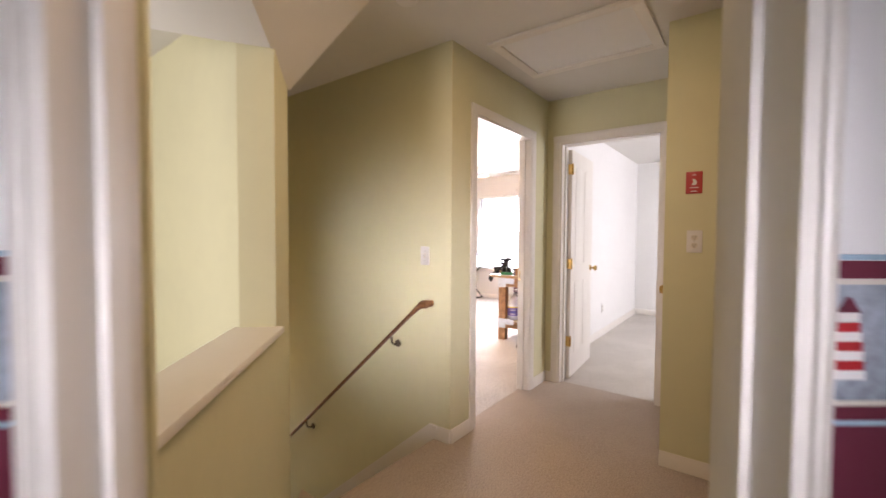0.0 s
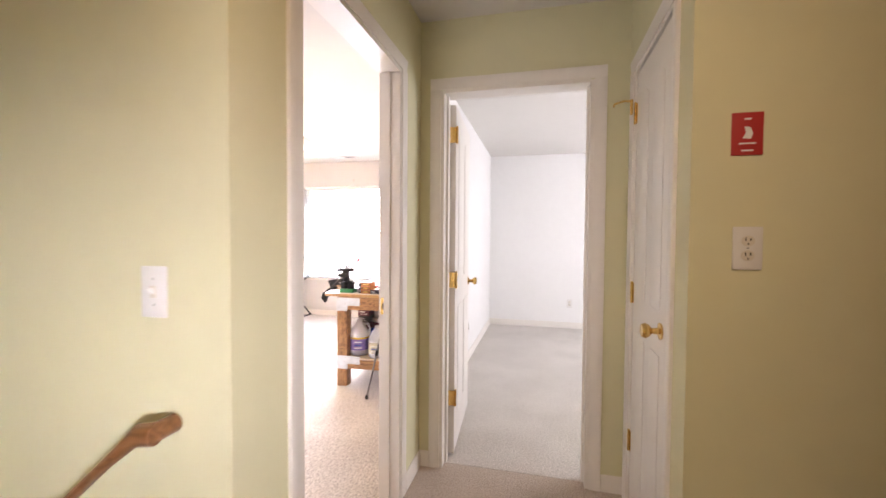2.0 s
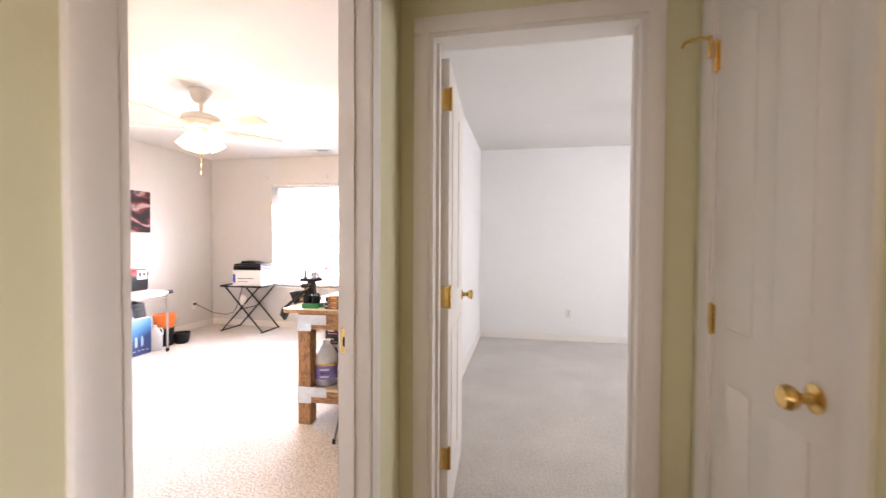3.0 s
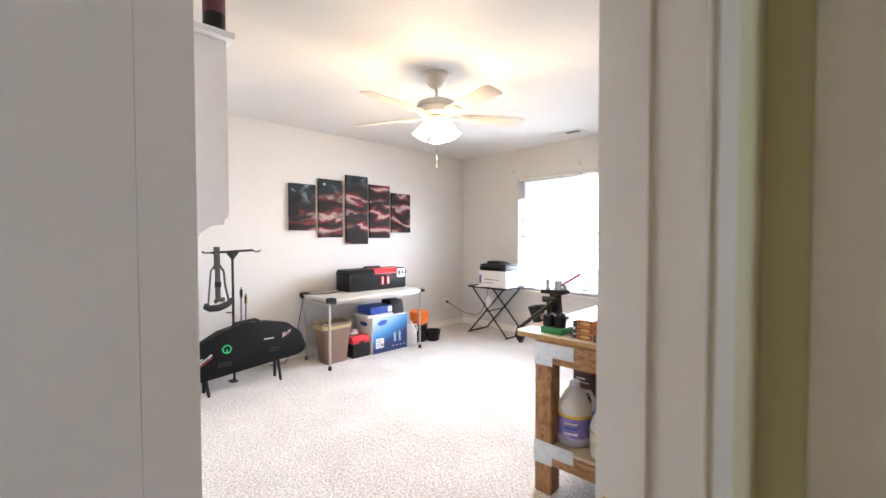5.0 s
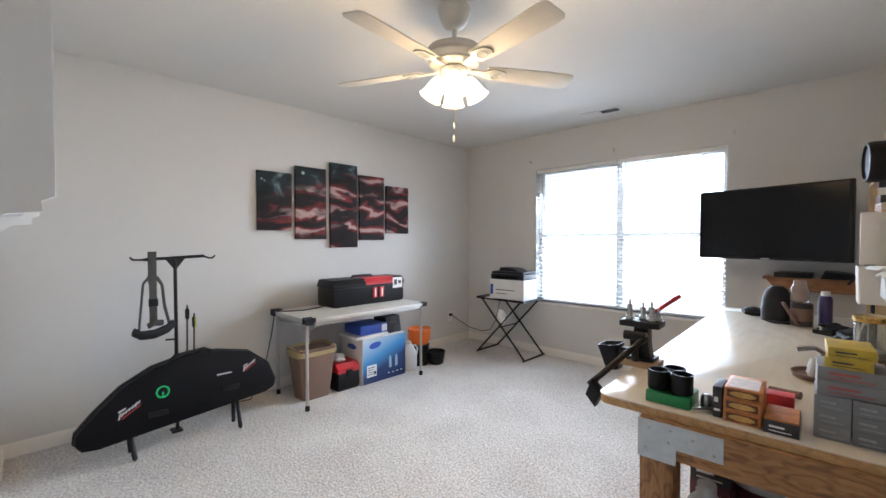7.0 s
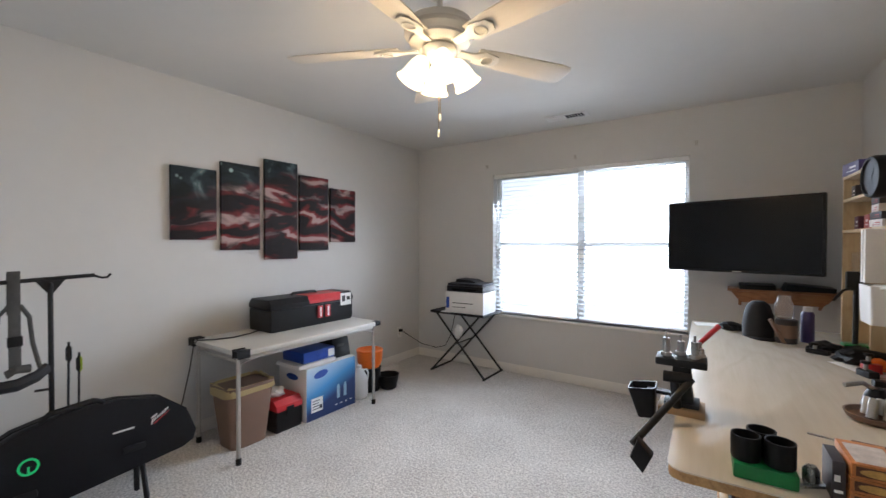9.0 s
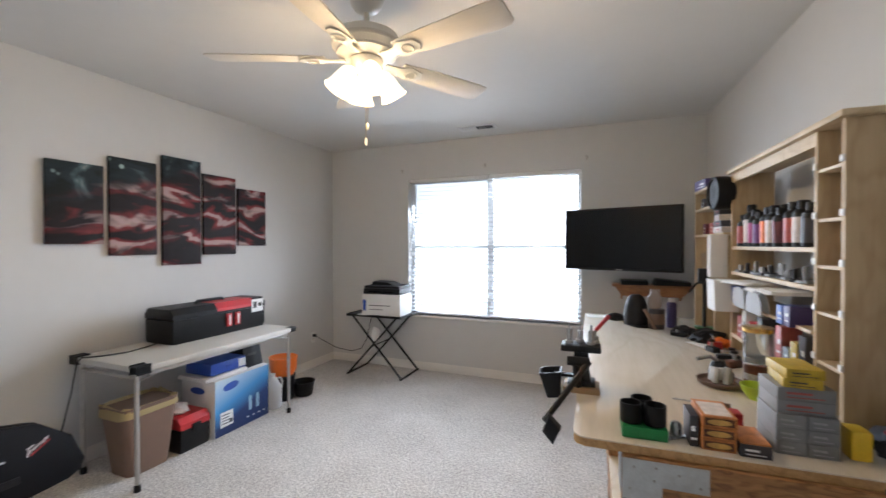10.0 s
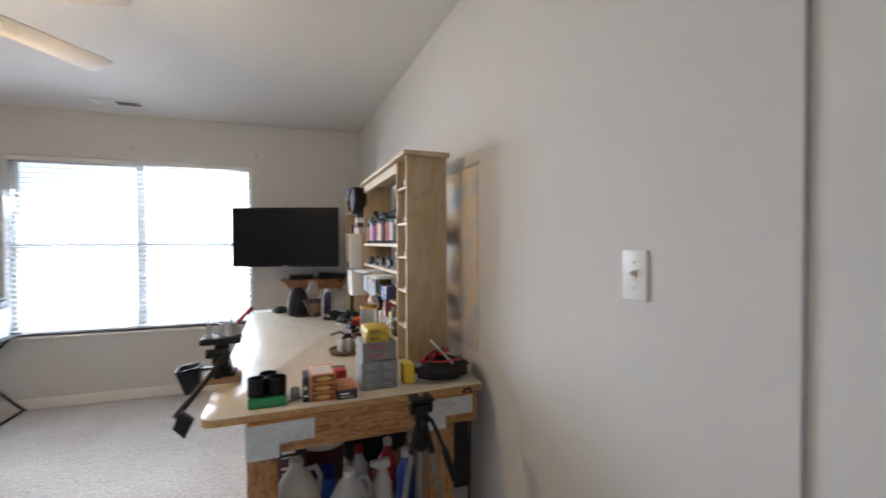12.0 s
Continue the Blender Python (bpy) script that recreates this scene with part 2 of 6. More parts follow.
M["strap"] = mat("grey_webbing", (0.055, 0.053, 0.05), 0.9, var=0.25, scale=40, bump=0.4, bscale=900)
M["red"] = mat("red_plastic", (0.42, 0.018, 0.022), 0.4, var=0.12, scale=15)
M["orange"] = mat("orange_plastic", (0.75, 0.15, 0.012), 0.4, var=0.1, scale=15)
M["yellow"] = mat("yellow_plastic", (0.72, 0.48, 0.02), 0.4, var=0.1, scale=15)
M["green"] = mat("green_plastic", (0.012, 0.19, 0.05), 0.35, var=0.12, scale=15)
M["lime"] = mat("lime_plastic", (0.42, 0.55, 0.03), 0.4, var=0.1, scale=15)
M["blue"] = mat("blue_plastic", (0.02, 0.07, 0.36), 0.4, var=0.12, scale=15)
M["purple"] = mat("dark_purple_plastic", (0.045, 0.03, 0.12), 0.4, var=0.1)
M["brown"] = mat("brown_plastic", (0.165, 0.10, 0.07), 0.55, var=0.08, scale=8)
M["bagliner"] = translucent("yellowish_bin_liner", (0.55, 0.44, 0.22), 0.4)
M["white_p"] = mat("white_plastic", (0.72, 0.71, 0.69), 0.4, var=0.03, scale=10)
M["cream_p"] = mat("ivory_plastic", (0.66, 0.62, 0.54), 0.4, var=0.03, scale=10)
M["grey_top"] = mat("grey_plastic_tabletop", (0.50, 0.48, 0.44), 0.5, var=0.05, scale=6, bump=0.15, bscale=300)
M["grey_box"] = mat("grey_card", (0.20, 0.20, 0.205), 0.6, var=0.15, scale=30, each=0.35)
M["grey_print"] = mat("pale_grey_print", (0.30, 0.30, 0.30), 0.6, var=0.4, scale=90)
M["brown_print"] = mat("dark_brown_print", (0.10, 0.03, 0.012), 0.5, var=0.4, scale=60)
M["gold_print"] = mat("golden_print", (0.50, 0.29, 0.07), 0.45, var=0.45, scale=45)
M["grey_sheet"] = translucent("grey_plastic_sheet", (0.46, 0.46, 0.46), 0.25)
M["card_w"] = mat("white_card", (0.70, 0.69, 0.67), 0.6, var=0.04, scale=10)
M["card_b"] = mat("kraft_card", (0.36, 0.23, 0.12), 0.75, var=0.08, scale=12)
M["card_o"] = mat("orange_printed_card", (0.48, 0.17, 0.04), 0.5, var=0.45, scale=28)
M["card_y"] = mat("yellow_printed_card", (0.46, 0.32, 0.02), 0.5, var=0.3, scale=28)
M["card_k"] = mat("dark_printed_card", (0.035, 0.03, 0.035), 0.45, var=0.4, scale=25, each=0.3)
M["card_m"] = mat("maroon_printed_card", (0.10, 0.02, 0.035), 0.5, var=0.35, scale=25)
M["paper"] = mat("white_paper", (0.78, 0.77, 0.75), 0.8, var=0.03, scale=10)
M["milky"] = glass_like("milky_polythene", (0.86, 0.87, 0.88), 0.35, 0.55)
M["violet"] = glass_like("violet_liquid", (0.55, 0.48, 0.82), 0.3, 0.4)
M["clear"] = glass_like("clear_jar_glass", (0.93, 0.95, 0.95), 0.05, 0.92)
M["shade"] = glowing("frosted_lit_glass", (1.0, 0.80, 0.50), 6.5)
M["led"] = glowing("blue_led", (0.1, 0.3, 1.0), 8.0)
M["fan_w"] = mat("cream_fan_enamel", (0.70, 0.66, 0.58), 0.35, var=0.04, scale=8)
M["blade"] = mat("pale_fan_blade", (0.60, 0.55, 0.47), 0.5, var=0.05, scale=8, stretch=(0.3, 3, 3))
M["slat"] = translucent("white_vinyl_slat", (0.58, 0.60, 0.62), 0.025)
M["glass"] = glass_like("window_pane", (0.98, 0.99, 0.99), 0.0, 1.0)
M["flag"] = flag_canvas("abstract_flag_print")
M["sign_red"] = mat("red_sign", (0.42, 0.03, 0.03), 0.4, var=0.06, scale=20)
M["cd"] = mat("disc_cases", (0.12, 0.115, 0.11), 0.35, var=0.5, scale=30, each=0.9)
M["cd_w"] = mat("pale_disc_cases", (0.36, 0.35, 0.33), 0.4, var=0.35, scale=30, each=0.8)
M["border"] = mat("seaside_border_paper", (0.33, 0.38, 0.45), 0.7, var=0.5, scale=9)
M["sky_paper"] = mat("pale_blue_paper", (0.30, 0.46, 0.58), 0.7, var=0.15, scale=16)


# building helpers
def part(name, bm, material, parent=None, label="", smooth=35):
    me = bpy.data.meshes.new(name)
    for f in bm.faces:
        f.smooth = True
    bmesh.ops.recalc_face_normals(bm, faces=bm.faces)
    bm.to_mesh(me)
    bm.free()
    me.set_sharp_from_angle(angle=radians(smooth))
    me.materials.append(material)
    ob = new(name, me)
    ob.parent = parent
    if label:
        ob["label"] = label
    return ob


PLACE = Matrix.Identity(4)  # the frame in which a group of things is laid out


def thing(name, m, label, category, group=""):
    ob = new(name)
    ob.empty_display_size = 0.1
    ob.matrix_world = PLACE @ m
    return tagged(ob, label, category, group)


def box(x0, y0, z0, x1, y1, z1, bevel=0.0, bm=None, seg=2):
    bm = bm or bmesh.new()
    g = bmesh.ops.create_cube(bm, size=1.0)["verts"]
    for v in g:
        v.co = Vector(((x0 + x1) / 2 + v.co.x * (x1 - x0), (y0 + y1) / 2 + v.co.y * (y1 - y0), (z0 + z1) / 2 + v.co.z * (z1 - z0)))
    if bevel:
        es = list({e for v in g for e in v.link_edges})
        bmesh.ops.bevel(bm, geom=es, offset=bevel, segments=seg, affect="EDGES", profile=0.6)
    return bm


def prism(pts, axis, a, b, bevel=0.0, bm=None):
    """An outline in the plane across an axis, drawn out from a to b. Outline order: the other two axes in x, y, z order."""
    bm = bm or bmesh.new()

    def at(p, k):
        c = list(p)
        c.insert(axis, k)
        return Vector(c)

    lo, hi = [bm.verts.new(at(p, a)) for p in pts], [bm.verts.new(at(p, b)) for p in pts]
    n = len(pts)
    made = [bm.faces.new(lo), bm.faces.new(hi)] + [bm.faces.new((lo[i], lo[(i + 1) % n], hi[(i + 1) % n], hi[i])) for i in range(n)]
    bmesh.ops.recalc_face_normals(bm, faces=made)
    if bevel:
        es = list({e for f in made[:2] for e in f.edges})
        bmesh.ops.bevel(bm, geom=es, offset=bevel, segments=2, affect="EDGES", profile=0.6)
    return bm


def rod(p, q, r, r2=None, seg=12, bm=None, caps=True):
    bm = bm or bmesh.new()
    p, q = Vector(p), Vector(q)
    d = q - p
    bmesh.ops.create_cone(bm, cap_ends=caps, segments=seg, radius1=r, radius2=r if r2 is None else r2, depth=d.length,
                          matrix=Matrix.Translation((p + q) / 2) @ d.to_track_quat("Z", "Y").to_matrix().to_4x4())
    return bm


def lathe(profile, seg=24, cx=0.0, cy=0.0, bm=None, sx=1.0, sy=1.0):
    """Rings of (radius, height) about an upright axis."""
    bm = bm or bmesh.new()
    rings = []
    for r, z in profile:
        rings.append([bm.verts.new((cx + sx * r * math.cos(2 * math.pi * i / seg), cy + sy * r * math.sin(2 * math.pi * i / seg), z)) for i in range(seg)])
    for a, b in zip(rings, rings[1:]):
        for i in range(seg):
            bm.faces.new((a[i], a[(i + 1) % seg], b[(i + 1) % seg], b[i]))
    for ring, (r, z) in ((rings[0], profile[0]), (rings[-1], profile[-1])):
        if r > 1e-4:
            bm.faces.new(ring)
    bmesh.ops.remove_doubles(bm, verts=bm.verts, dist=1e-5)
    return bm


def tube(pts, r, seg=8, bm=None):
    """A bent round bar through points."""
    bm = bm or bmesh.new()
    pts = [Vector(p) for p in pts]
    rings = []
    for i, p in enumerate(pts):
        d = (pts[min(i + 1, len(pts) - 1)] - pts[max(i - 1, 0)]).normalized()
        q = d.to_track_quat("Z", "Y").to_matrix()
        rings.append([bm.verts.new(p + q @ Vector((r * math.cos(2 * math.pi * k / seg), r * math.sin(2 * math.pi * k / seg), 0))) for k in range(seg)])
    for a, b in zip(rings, rings[1:]):
        best = min(range(seg), key=lambda s: sum((a[k].co - b[(k + s) % seg].co).length for k in range(seg)))
        for k in range(seg):
            bm.faces.new((a[k], a[(k + 1) % seg], b[(k + 1 + best) % seg], b[(k + best) % seg]))
    bm.faces.new(rings[0]), bm.faces.new(rings[-1])
    return bm


def arc(cx, cy, r, a0, a1, n):
    return [(cx + r * math.cos(radians(a0 + (a1 - a0) * i / n)), cy + r * math.sin(radians(a0 + (a1 - a0) * i / n))) for i in range(n + 1)]


def structure(name, bm, material, label, category="wall"):
    return tagged(part(name, bm, material), label, category, kind="structure")


def writing(parent, text, size, m, material, name="lettering"):
    """Letters lying on a thing's face, as a thin mesh."""
    c = bpy.data.curves.new(name, "FONT")
    c.body, c.size, c.extrude, c.align_x, c.align_y = text, size, 0.0006, "CENTER", "CENTER"
    tmp = bpy.data.objects.new("tmp", c)
    me = bpy.data.meshes.new_from_object(tmp)
    bpy.data.objects.remove(tmp)
    me.materials.clear()
    me.materials.append(material)
    ob = new(name, me)
    ob.parent = parent
    ob.matrix_basis = m
    return ob


# ---- structure ----
H = 2.44
RX0, RX1 = -1.562, -1.757  # the workroom's right wall, near and far
floor_a = structure("floor_workroom", box(-5.7, 2.0, -0.12, -1.535, 7.3, 0.0), M["carpet"], "cream cut-pile carpet of the workroom", "floor")
floor_b = structure("floor_second_room", box(-1.533, 3.42, -0.12, 1.8, 7.35, 0.0), carpet("pale_grey_carpet", (0.50, 0.465, 0.42), (0.72, 0.68, 0.63), 0.6, 100), "pale carpet of the empty second room", "floor")
floor_h = structure("floor_hall", prism([(-1.78, 1.12), (-1.57, 1.12), (-1.57, 1.96), (-1.533, 1.96), (-1.533, 3.418), (0.55, 3.418), (0.55, 1.05), (-0.54, 0.06), (-0.94, 0.28)], 2, -0.22, 0.0),
                    M["carpet_hall"], "tan carpet of the landing", "floor")
structure("ceiling", box(-5.7, -2.6, H, 2.3, 7.35, H + 0.1), M["ceiling"], "off-white textured ceiling", "ceiling")

# workroom
structure("wall_left", box(-5.70, 2.9, 0, -5.55, 7.145, H), M["wall_white"], "off-white painted wall with canvases")
WX0, WX1, WZ0, WZ1, WY = -4.555, -2.762, 0.59, 2.055, 7.145
wall = box(-5.70, WY, 0, WX0, WY + 0.15, H)
box(WX1, WY, 0, -1.561, WY + 0.15, H, bm=wall)
box(WX0, WY, 0, WX1, WY + 0.15, WZ0, bm=wall)
box(WX0, WY, WZ1, WX1, WY + 0.15, H, bm=wall)
structure("wall_window", wall, M["wall_white"], "off-white wall with the large window")
structure("wall_right", prism([(RX0, 3.362), (-1.531, 3.362), (-1.531, 3.48), (-1.56, 7.2), (RX1, 7.145)], 2, 0, H), M["wall_white"], "off-white wall behind the workbench")
structure("wall_closet_front", box(-5.24, 2.795, 0, -2.88, 2.955, H), M["wall_white"], "plain white closet front wall")
structure("wall_closet_side", box(-3.04, 2.06, 0, -2.88, 2.794, H), M["wall_white"], "off-white return wall beside the door")
structure("wall_corner_pier", box(-5.549, 2.7, 0, -5.242, 2.99, H), M["wall_white"], "boxed-in corner pier")
structure("wall_closet_back", box(-5.549, 2.3, 0, -3.042, 2.45, H), M["wall_white"], "plain closet back wall")

# hall and stairs
DY0, DY1, DH = 2.208, 3.04, 2.065
doorwall = prism([(-4.4, 1.94), (-1.452, 1.94), (-1.452, DY0), (-1.548, DY0), (-1.548, 2.055), (-4.4, 2.055)], 2, -2.7, H)
box(-1.548, DY1, 0, -1.452, 3.36, H, bm=doorwall)
box(-1.548, DY0, DH, -1.452, DY1, H, bm=doorwall)
structure("wall_hall_left", doorwall, M["wall_green"], "pale yellow-green wall along the stairs and the workroom doorway")
structure("wall_lining_left", box(-1.5525, DY1 + 0.001, 0, -1.5485, 3.361, H), M["wall_white"], "off-white plaster beside the doorway")
liner = box(-1.5525, 2.057, 0, -1.5485, DY0 - 0.001, H)
box(-1.5525, DY0 - 0.001, DH + 0.001, -1.5485, DY1 + 0.001, H, bm=liner)
box(-2.879, 2.057, 0, -1.5535, 2.062, H, bm=liner)
structure("wall_lining_near", liner, M["wall_white"], "off-white plaster round the doorway")
EX0, EX1 = -1.333, -0.558
endwall = box(-1.53, 3.361, 0, EX0, 3.48, H)
box(EX1, 3.361, 0, 0.5, 3.48, H, bm=endwall)
box(EX0, 3.361, DH, EX1, 3.48, H, bm=endwall)
structure("wall_hall_end", endwall, M["wall_green"], "pale yellow-green wall with the second doorway")
CX, CY0, CY1, CH = -0.39, 2.66, 3.24, 2.04
cw = box(CX, 2.475, 0, CX + 0.11, CY0, H)
box(CX, CY1, 0, CX + 0.11, 3.36, H, bm=cw)
box(CX, CY0, CH, CX + 0.11, CY1, H, bm=cw)
box(CX + 0.11, 2.475, 0, 0.55, 2.585, H, bm=cw)
bmesh.ops.remove_doubles(cw, verts=cw.verts, dist=1e-5)
structure("wall_linen_closet", cw, M["wall_green"], "pale yellow-green wall with a narrow closet door")
structure("wall_closet_inside", box(0.2, 2.586, 0, 0.3, 3.36, H), M["wall_white"], "plain closet inside")
structure("wall_hall_right", box(0.225, 0.735, 0, 0.35, 2.474, H), M["wall_green"], "pale yellow-green wall behind the shelf")

# second room
structure("wall_second_back", box(-1.559, 7.2, 0, 1.8, 7.35, H), M["wall_white2"], "plain white wall")
w2 = box(1.6, 3.48, 0, 1.75, 4.4, H)
box(1.6, 6.2, 0, 1.75, 7.199, H, bm=w2)
box(1.6, 4.4, 0, 1.75, 6.2, 0.6, bm=w2)
box(1.6, 4.4, 2.1, 1.75, 6.2, H, bm=w2)
structure("wall_second_right", w2, M["wall_white2"], "plain white wall with a window opening")
structure("wall_second_left", prism([(-1.529, 3.482), (-1.525, 3.482), (-1.552, 7.199), (-1.556, 7.199)], 2, 0, H), M["wall_white2"], "plain white wall beside the open door")
structure("wall_second_near", box(0.501, 3.3, 0, 1.749, 3.479, H), M["wall_white2"], "plain white wall")

# the start room behind a slanting doorway
SL = Matrix.Translation((0.015, -0.073, 0)) @ Matrix.Rotation(radians(38.2), 4, "Z")


def slanted(ob):
    ob.matrix_world = SL
    return ob


LX0, LX1 = -0.389, 0.379
for nm, y0, y1, kinds in (("hall", 0.47, 0.53, "green"), ("bath", 0.41, 0.468, "bath")):
    if kinds == "green":
        s = box(-1.5, y0, 0, LX0 - 0.02, y1, H)
        box(LX1 + 0.02, y0, 0, 0.80, y1, H, bm=s)
        box(LX0 - 0.02, y0, DH, LX1 + 0.02, y1, H, bm=s)
        slanted(structure("wall_slanting", s, M["wall_green"], "slanting pale green wall with a doorway"))
    else:
        for z0, z1, mt, lb in ((0, 1.0935, "wall_maroon", "maroon lower wall of the bathroom"), (1.2695, H, "wall_white2", "white upper wall of the bathroom")):
            s = box(-1.5, y0, z0, LX0 - 0.02, y1, z1)
            box(LX1 + 0.02, y0, z0, 1.3, y1, z1, bm=s)
            if z1 > 2:
                box(LX0 - 0.02, y0, DH, LX1 + 0.02, y1, H, bm=s)
            slanted(structure("wall_bathroom", s, M[mt], lb))
        s = box(-1.5, y0, 1.094, LX0 - 0.02, y1 - 0.002, 1.269)
        box(LX1 + 0.02, y0, 1.094, 1.3, y1 - 0.002, 1.269, bm=s)
        slanted(structure("wall_border_backing", s, M["wall_white2"], "wall behind the paper border"))
bath = box(-1.6, -2.0, 0, -1.5, 0.47, H)
box(1.3, -2.0, 0, 1.4, 0.409, H, bm=bath)
box(-1.6, -2.1, 0, 1.4, -2.0, H, bm=bath)
slanted(structure("wall_bathroom_rest", bath, M["wall_white2"], "plain white bathroom walls"))
slanted(structure("floor_bathroom", box(-1.5, -2.0, -0.1, 1.3, 0.40, 0.0), M["carpet_hall"], "bathroom floor", "floor"))
slanted(structure("floor_threshold", box(LX0, 0.40, -0.1, LX1, 0.60, -0.002), M["carpet_hall"], "carpet in the doorway", "floor"))
# paper border with lighthouses
border = thing("wallpaper_border", SL @ Matrix.Translation((0, 0, 1.094)) @ Matrix.Diagonal((1.0, 1.0, 1.135, 1.0)) @ Matrix.Translation((0, 0, -1.094)), "seaside wallpaper border with striped lighthouses and maroon bands", "wallpaper")
for x0, x1 in ((-1.2, LX0 - 0.02), (LX1 + 0.02, 1.2)):
    part("picture_band", box(x0, 0.4085, 1.1166, x1, 0.4095, 1.221), M["border"], border, "hazy painted seaside scene")
    for z0, z1, k in ((1.2265, 1.2425, "wall_maroon"), (1.099, 1.1115, "wall_maroon"), (1.243, 1.248, "sky_paper"), (1.094, 1.0985, "sky_paper"), (1.2212, 1.2262, "cream_p"), (1.1118, 1.1164, "cream_p")):
        part("stripe", box(x0, 0.4075, z0, x1, 0.4092, z1), M[k], border)
for cx in (LX1 + 0.038, LX0 - 0.062):
    for i in range(7):
        w = 0.0185 - 0.0013 * i
        part("lighthouse_band", box(cx - w, 0.4065, 1.136 + i * 0.0086, cx + w, 0.408, 1.1444 + i * 0.0086), M["red" if i % 2 else "paper"], border)
    part("lighthouse_roof", prism([(cx - 0.012, 1.1965), (cx + 0.012, 1.1965), (cx + 0.002, 1.210), (cx - 0.002, 1.210)], 1, 0.4065, 0.408), M["wall_maroon"], border)


def casing(name, m, w, h, wall_t, both=True, depth=0.014, wide=(0.058, 0.058), label="white moulded door casing"):
    """A cased opening: local x across the opening, y through the wall (0 at the near face), z up."""
    t = tagged(thing(name, m, label, "door frame"), kind="structure")
    for y, s, width in ((0.0, -1, wide[0]), (wall_t, 1, wide[1])) if both else ((0.0, -1, wide[0]),):
        for x, d in ((0.0, -1), (w, 1)):
            o0, o1 = x + d * 0.004, x + d * (0.004 + width)
            step = x + d * (0.004 + width * 0.45)
            part("side_casing", prism([(o0, y), (o0, y + s * depth * 0.55), (step, y + s * depth * 0.75), (o1 - d * 0.006, y + s * depth), (o1, y + s * depth * 0.8), (o1, y)], 2, 0.0, h + 0.004), M["trim"], t)
        part("head_casing", prism([(y, h + 0.004), (y + s * depth * 0.55, h + 0.004), (y + s * depth * 0.75, h + 0.03), (y + s * depth, h + width - 0.002), (y + s * depth * 0.8, h + width + 0.004), (y, h + width + 0.004)], 0, -0.004 - width, w + 0.004 + width), M["trim"], t)
    part("jamb", box(-0.004, -0.002, 0, 0.014, wall_t + 0.002, h), M["trim"], t)
    part("jamb", box(w - 0.014, -0.002, 0, w + 0.004, wall_t + 0.002, h), M["trim"], t)
    part("head_jamb", box(0.014, -0.002, h - 0.014, w - 0.014, wall_t + 0.002, h + 0.004), M["trim"], t)
    part("stop", box(0.014, wall_t * 0.45, 0, 0.026, wall_t * 0.45 + 0.03, h - 0.014), M["trim"], t)
    part("stop", box(w - 0.026, wall_t * 0.45, 0, w - 0.014, wall_t * 0.45 + 0.03, h - 0.014), M["trim"], t)
    return t


# workroom doorway: local x runs along +y, local y along -x
d1 = casing("door_frame_1", Matrix.Translation((-1.452, DY0, 0)) @ Matrix.Rotation(radians(90), 4, "Z"), DY1 - DY0, DH, 0.101)
part("strike_plate", box(DY1 - DY0 - 0.017, 0.062, 0.905, DY1 - DY0 - 0.0135, 0.094, 0.985, 0.001), M["brass"], d1, "brass strike plate")
part("strike_hole", box(DY1 - DY0 - 0.0185, 0.070, 0.928, DY1 - DY0 - 0.0165, 0.086, 0.958), M["black"], d1)
for z in (0.32, 1.03, 1.82):
    part("hinge_mortise", box(0.0135, 0.064, z - 0.045, 0.0155, 0.099, z + 0.045), M["card_b"], d1, "bare wood where a hinge was")
d2 = casing("door_frame_2", Matrix.Translation((EX0, 3.361, 0)), EX1 - EX0, DH, 0.119)
d3 = casing("door_frame_3", Matrix.Translation((CX, CY1, 0)) @ Matrix.Rotation(radians(-90), 4, "Z"), CY1 - CY0, CH, 0.109, both=False)
d4 = casing("door_frame_4", SL @ Matrix.Translation((LX0, 0.41, 0)), LX1 - LX0, DH, 0.12, wide=(0.014, 0.058))


def baseboard(name, p, q, h=0.085, t=0.013):
    """A skirting board whose face lies to the left of the way from p to q."""
    p, q = Vector((*p, 0)), Vector((*q, 0))
    d = q - p
    bm = prism([(0, 0.001), (t, 0.001), (t, h * 0.72), (t * 0.55, h * 0.86), (t * 0.4, h), (0, h)], 0, 0, d.length)
    ob = structure(name, bm, M["trim"], "white painted baseboard", "baseboard")
    ob.matrix_world = Matrix.Translation(p) @ Matrix.Rotation(math.atan2(d.y, d.x), 4, "Z")


for p, q in (((-5.55, 7.145), (-5.55, 2.99)), ((-1.757, 7.145), (-5.55, 7.145)), ((-1.562, 3.362), (-1.757, 7.145)), ((-5.242, 2.99), (-5.242, 2.955)), ((-5.55, 2.99), (-5.242, 2.99)),
             ((-2.88, 2.955), (-2.88, 2.062)), ((-5.242, 2.955), (-2.88, 2.955)), ((-1.452, DY0 - 0.064), (-1.452, 1.94)), ((-1.452, 3.361), (-1.452, DY1 + 0.064)), ((EX0 - 0.064, 3.361), (-1.452, 3.361)),
             ((CX, 3.361), (EX1 + 0.064, 3.361)), ((0.225, 2.475), (CX, 2.475)), ((-1.552, 7.2), (-1.525, 3.49)), ((1.6, 7.2), (-1.552, 7.2)), ((-1.452, 1.94), (-1.585, 1.94))):
    baseboard("baseboard", p, q)

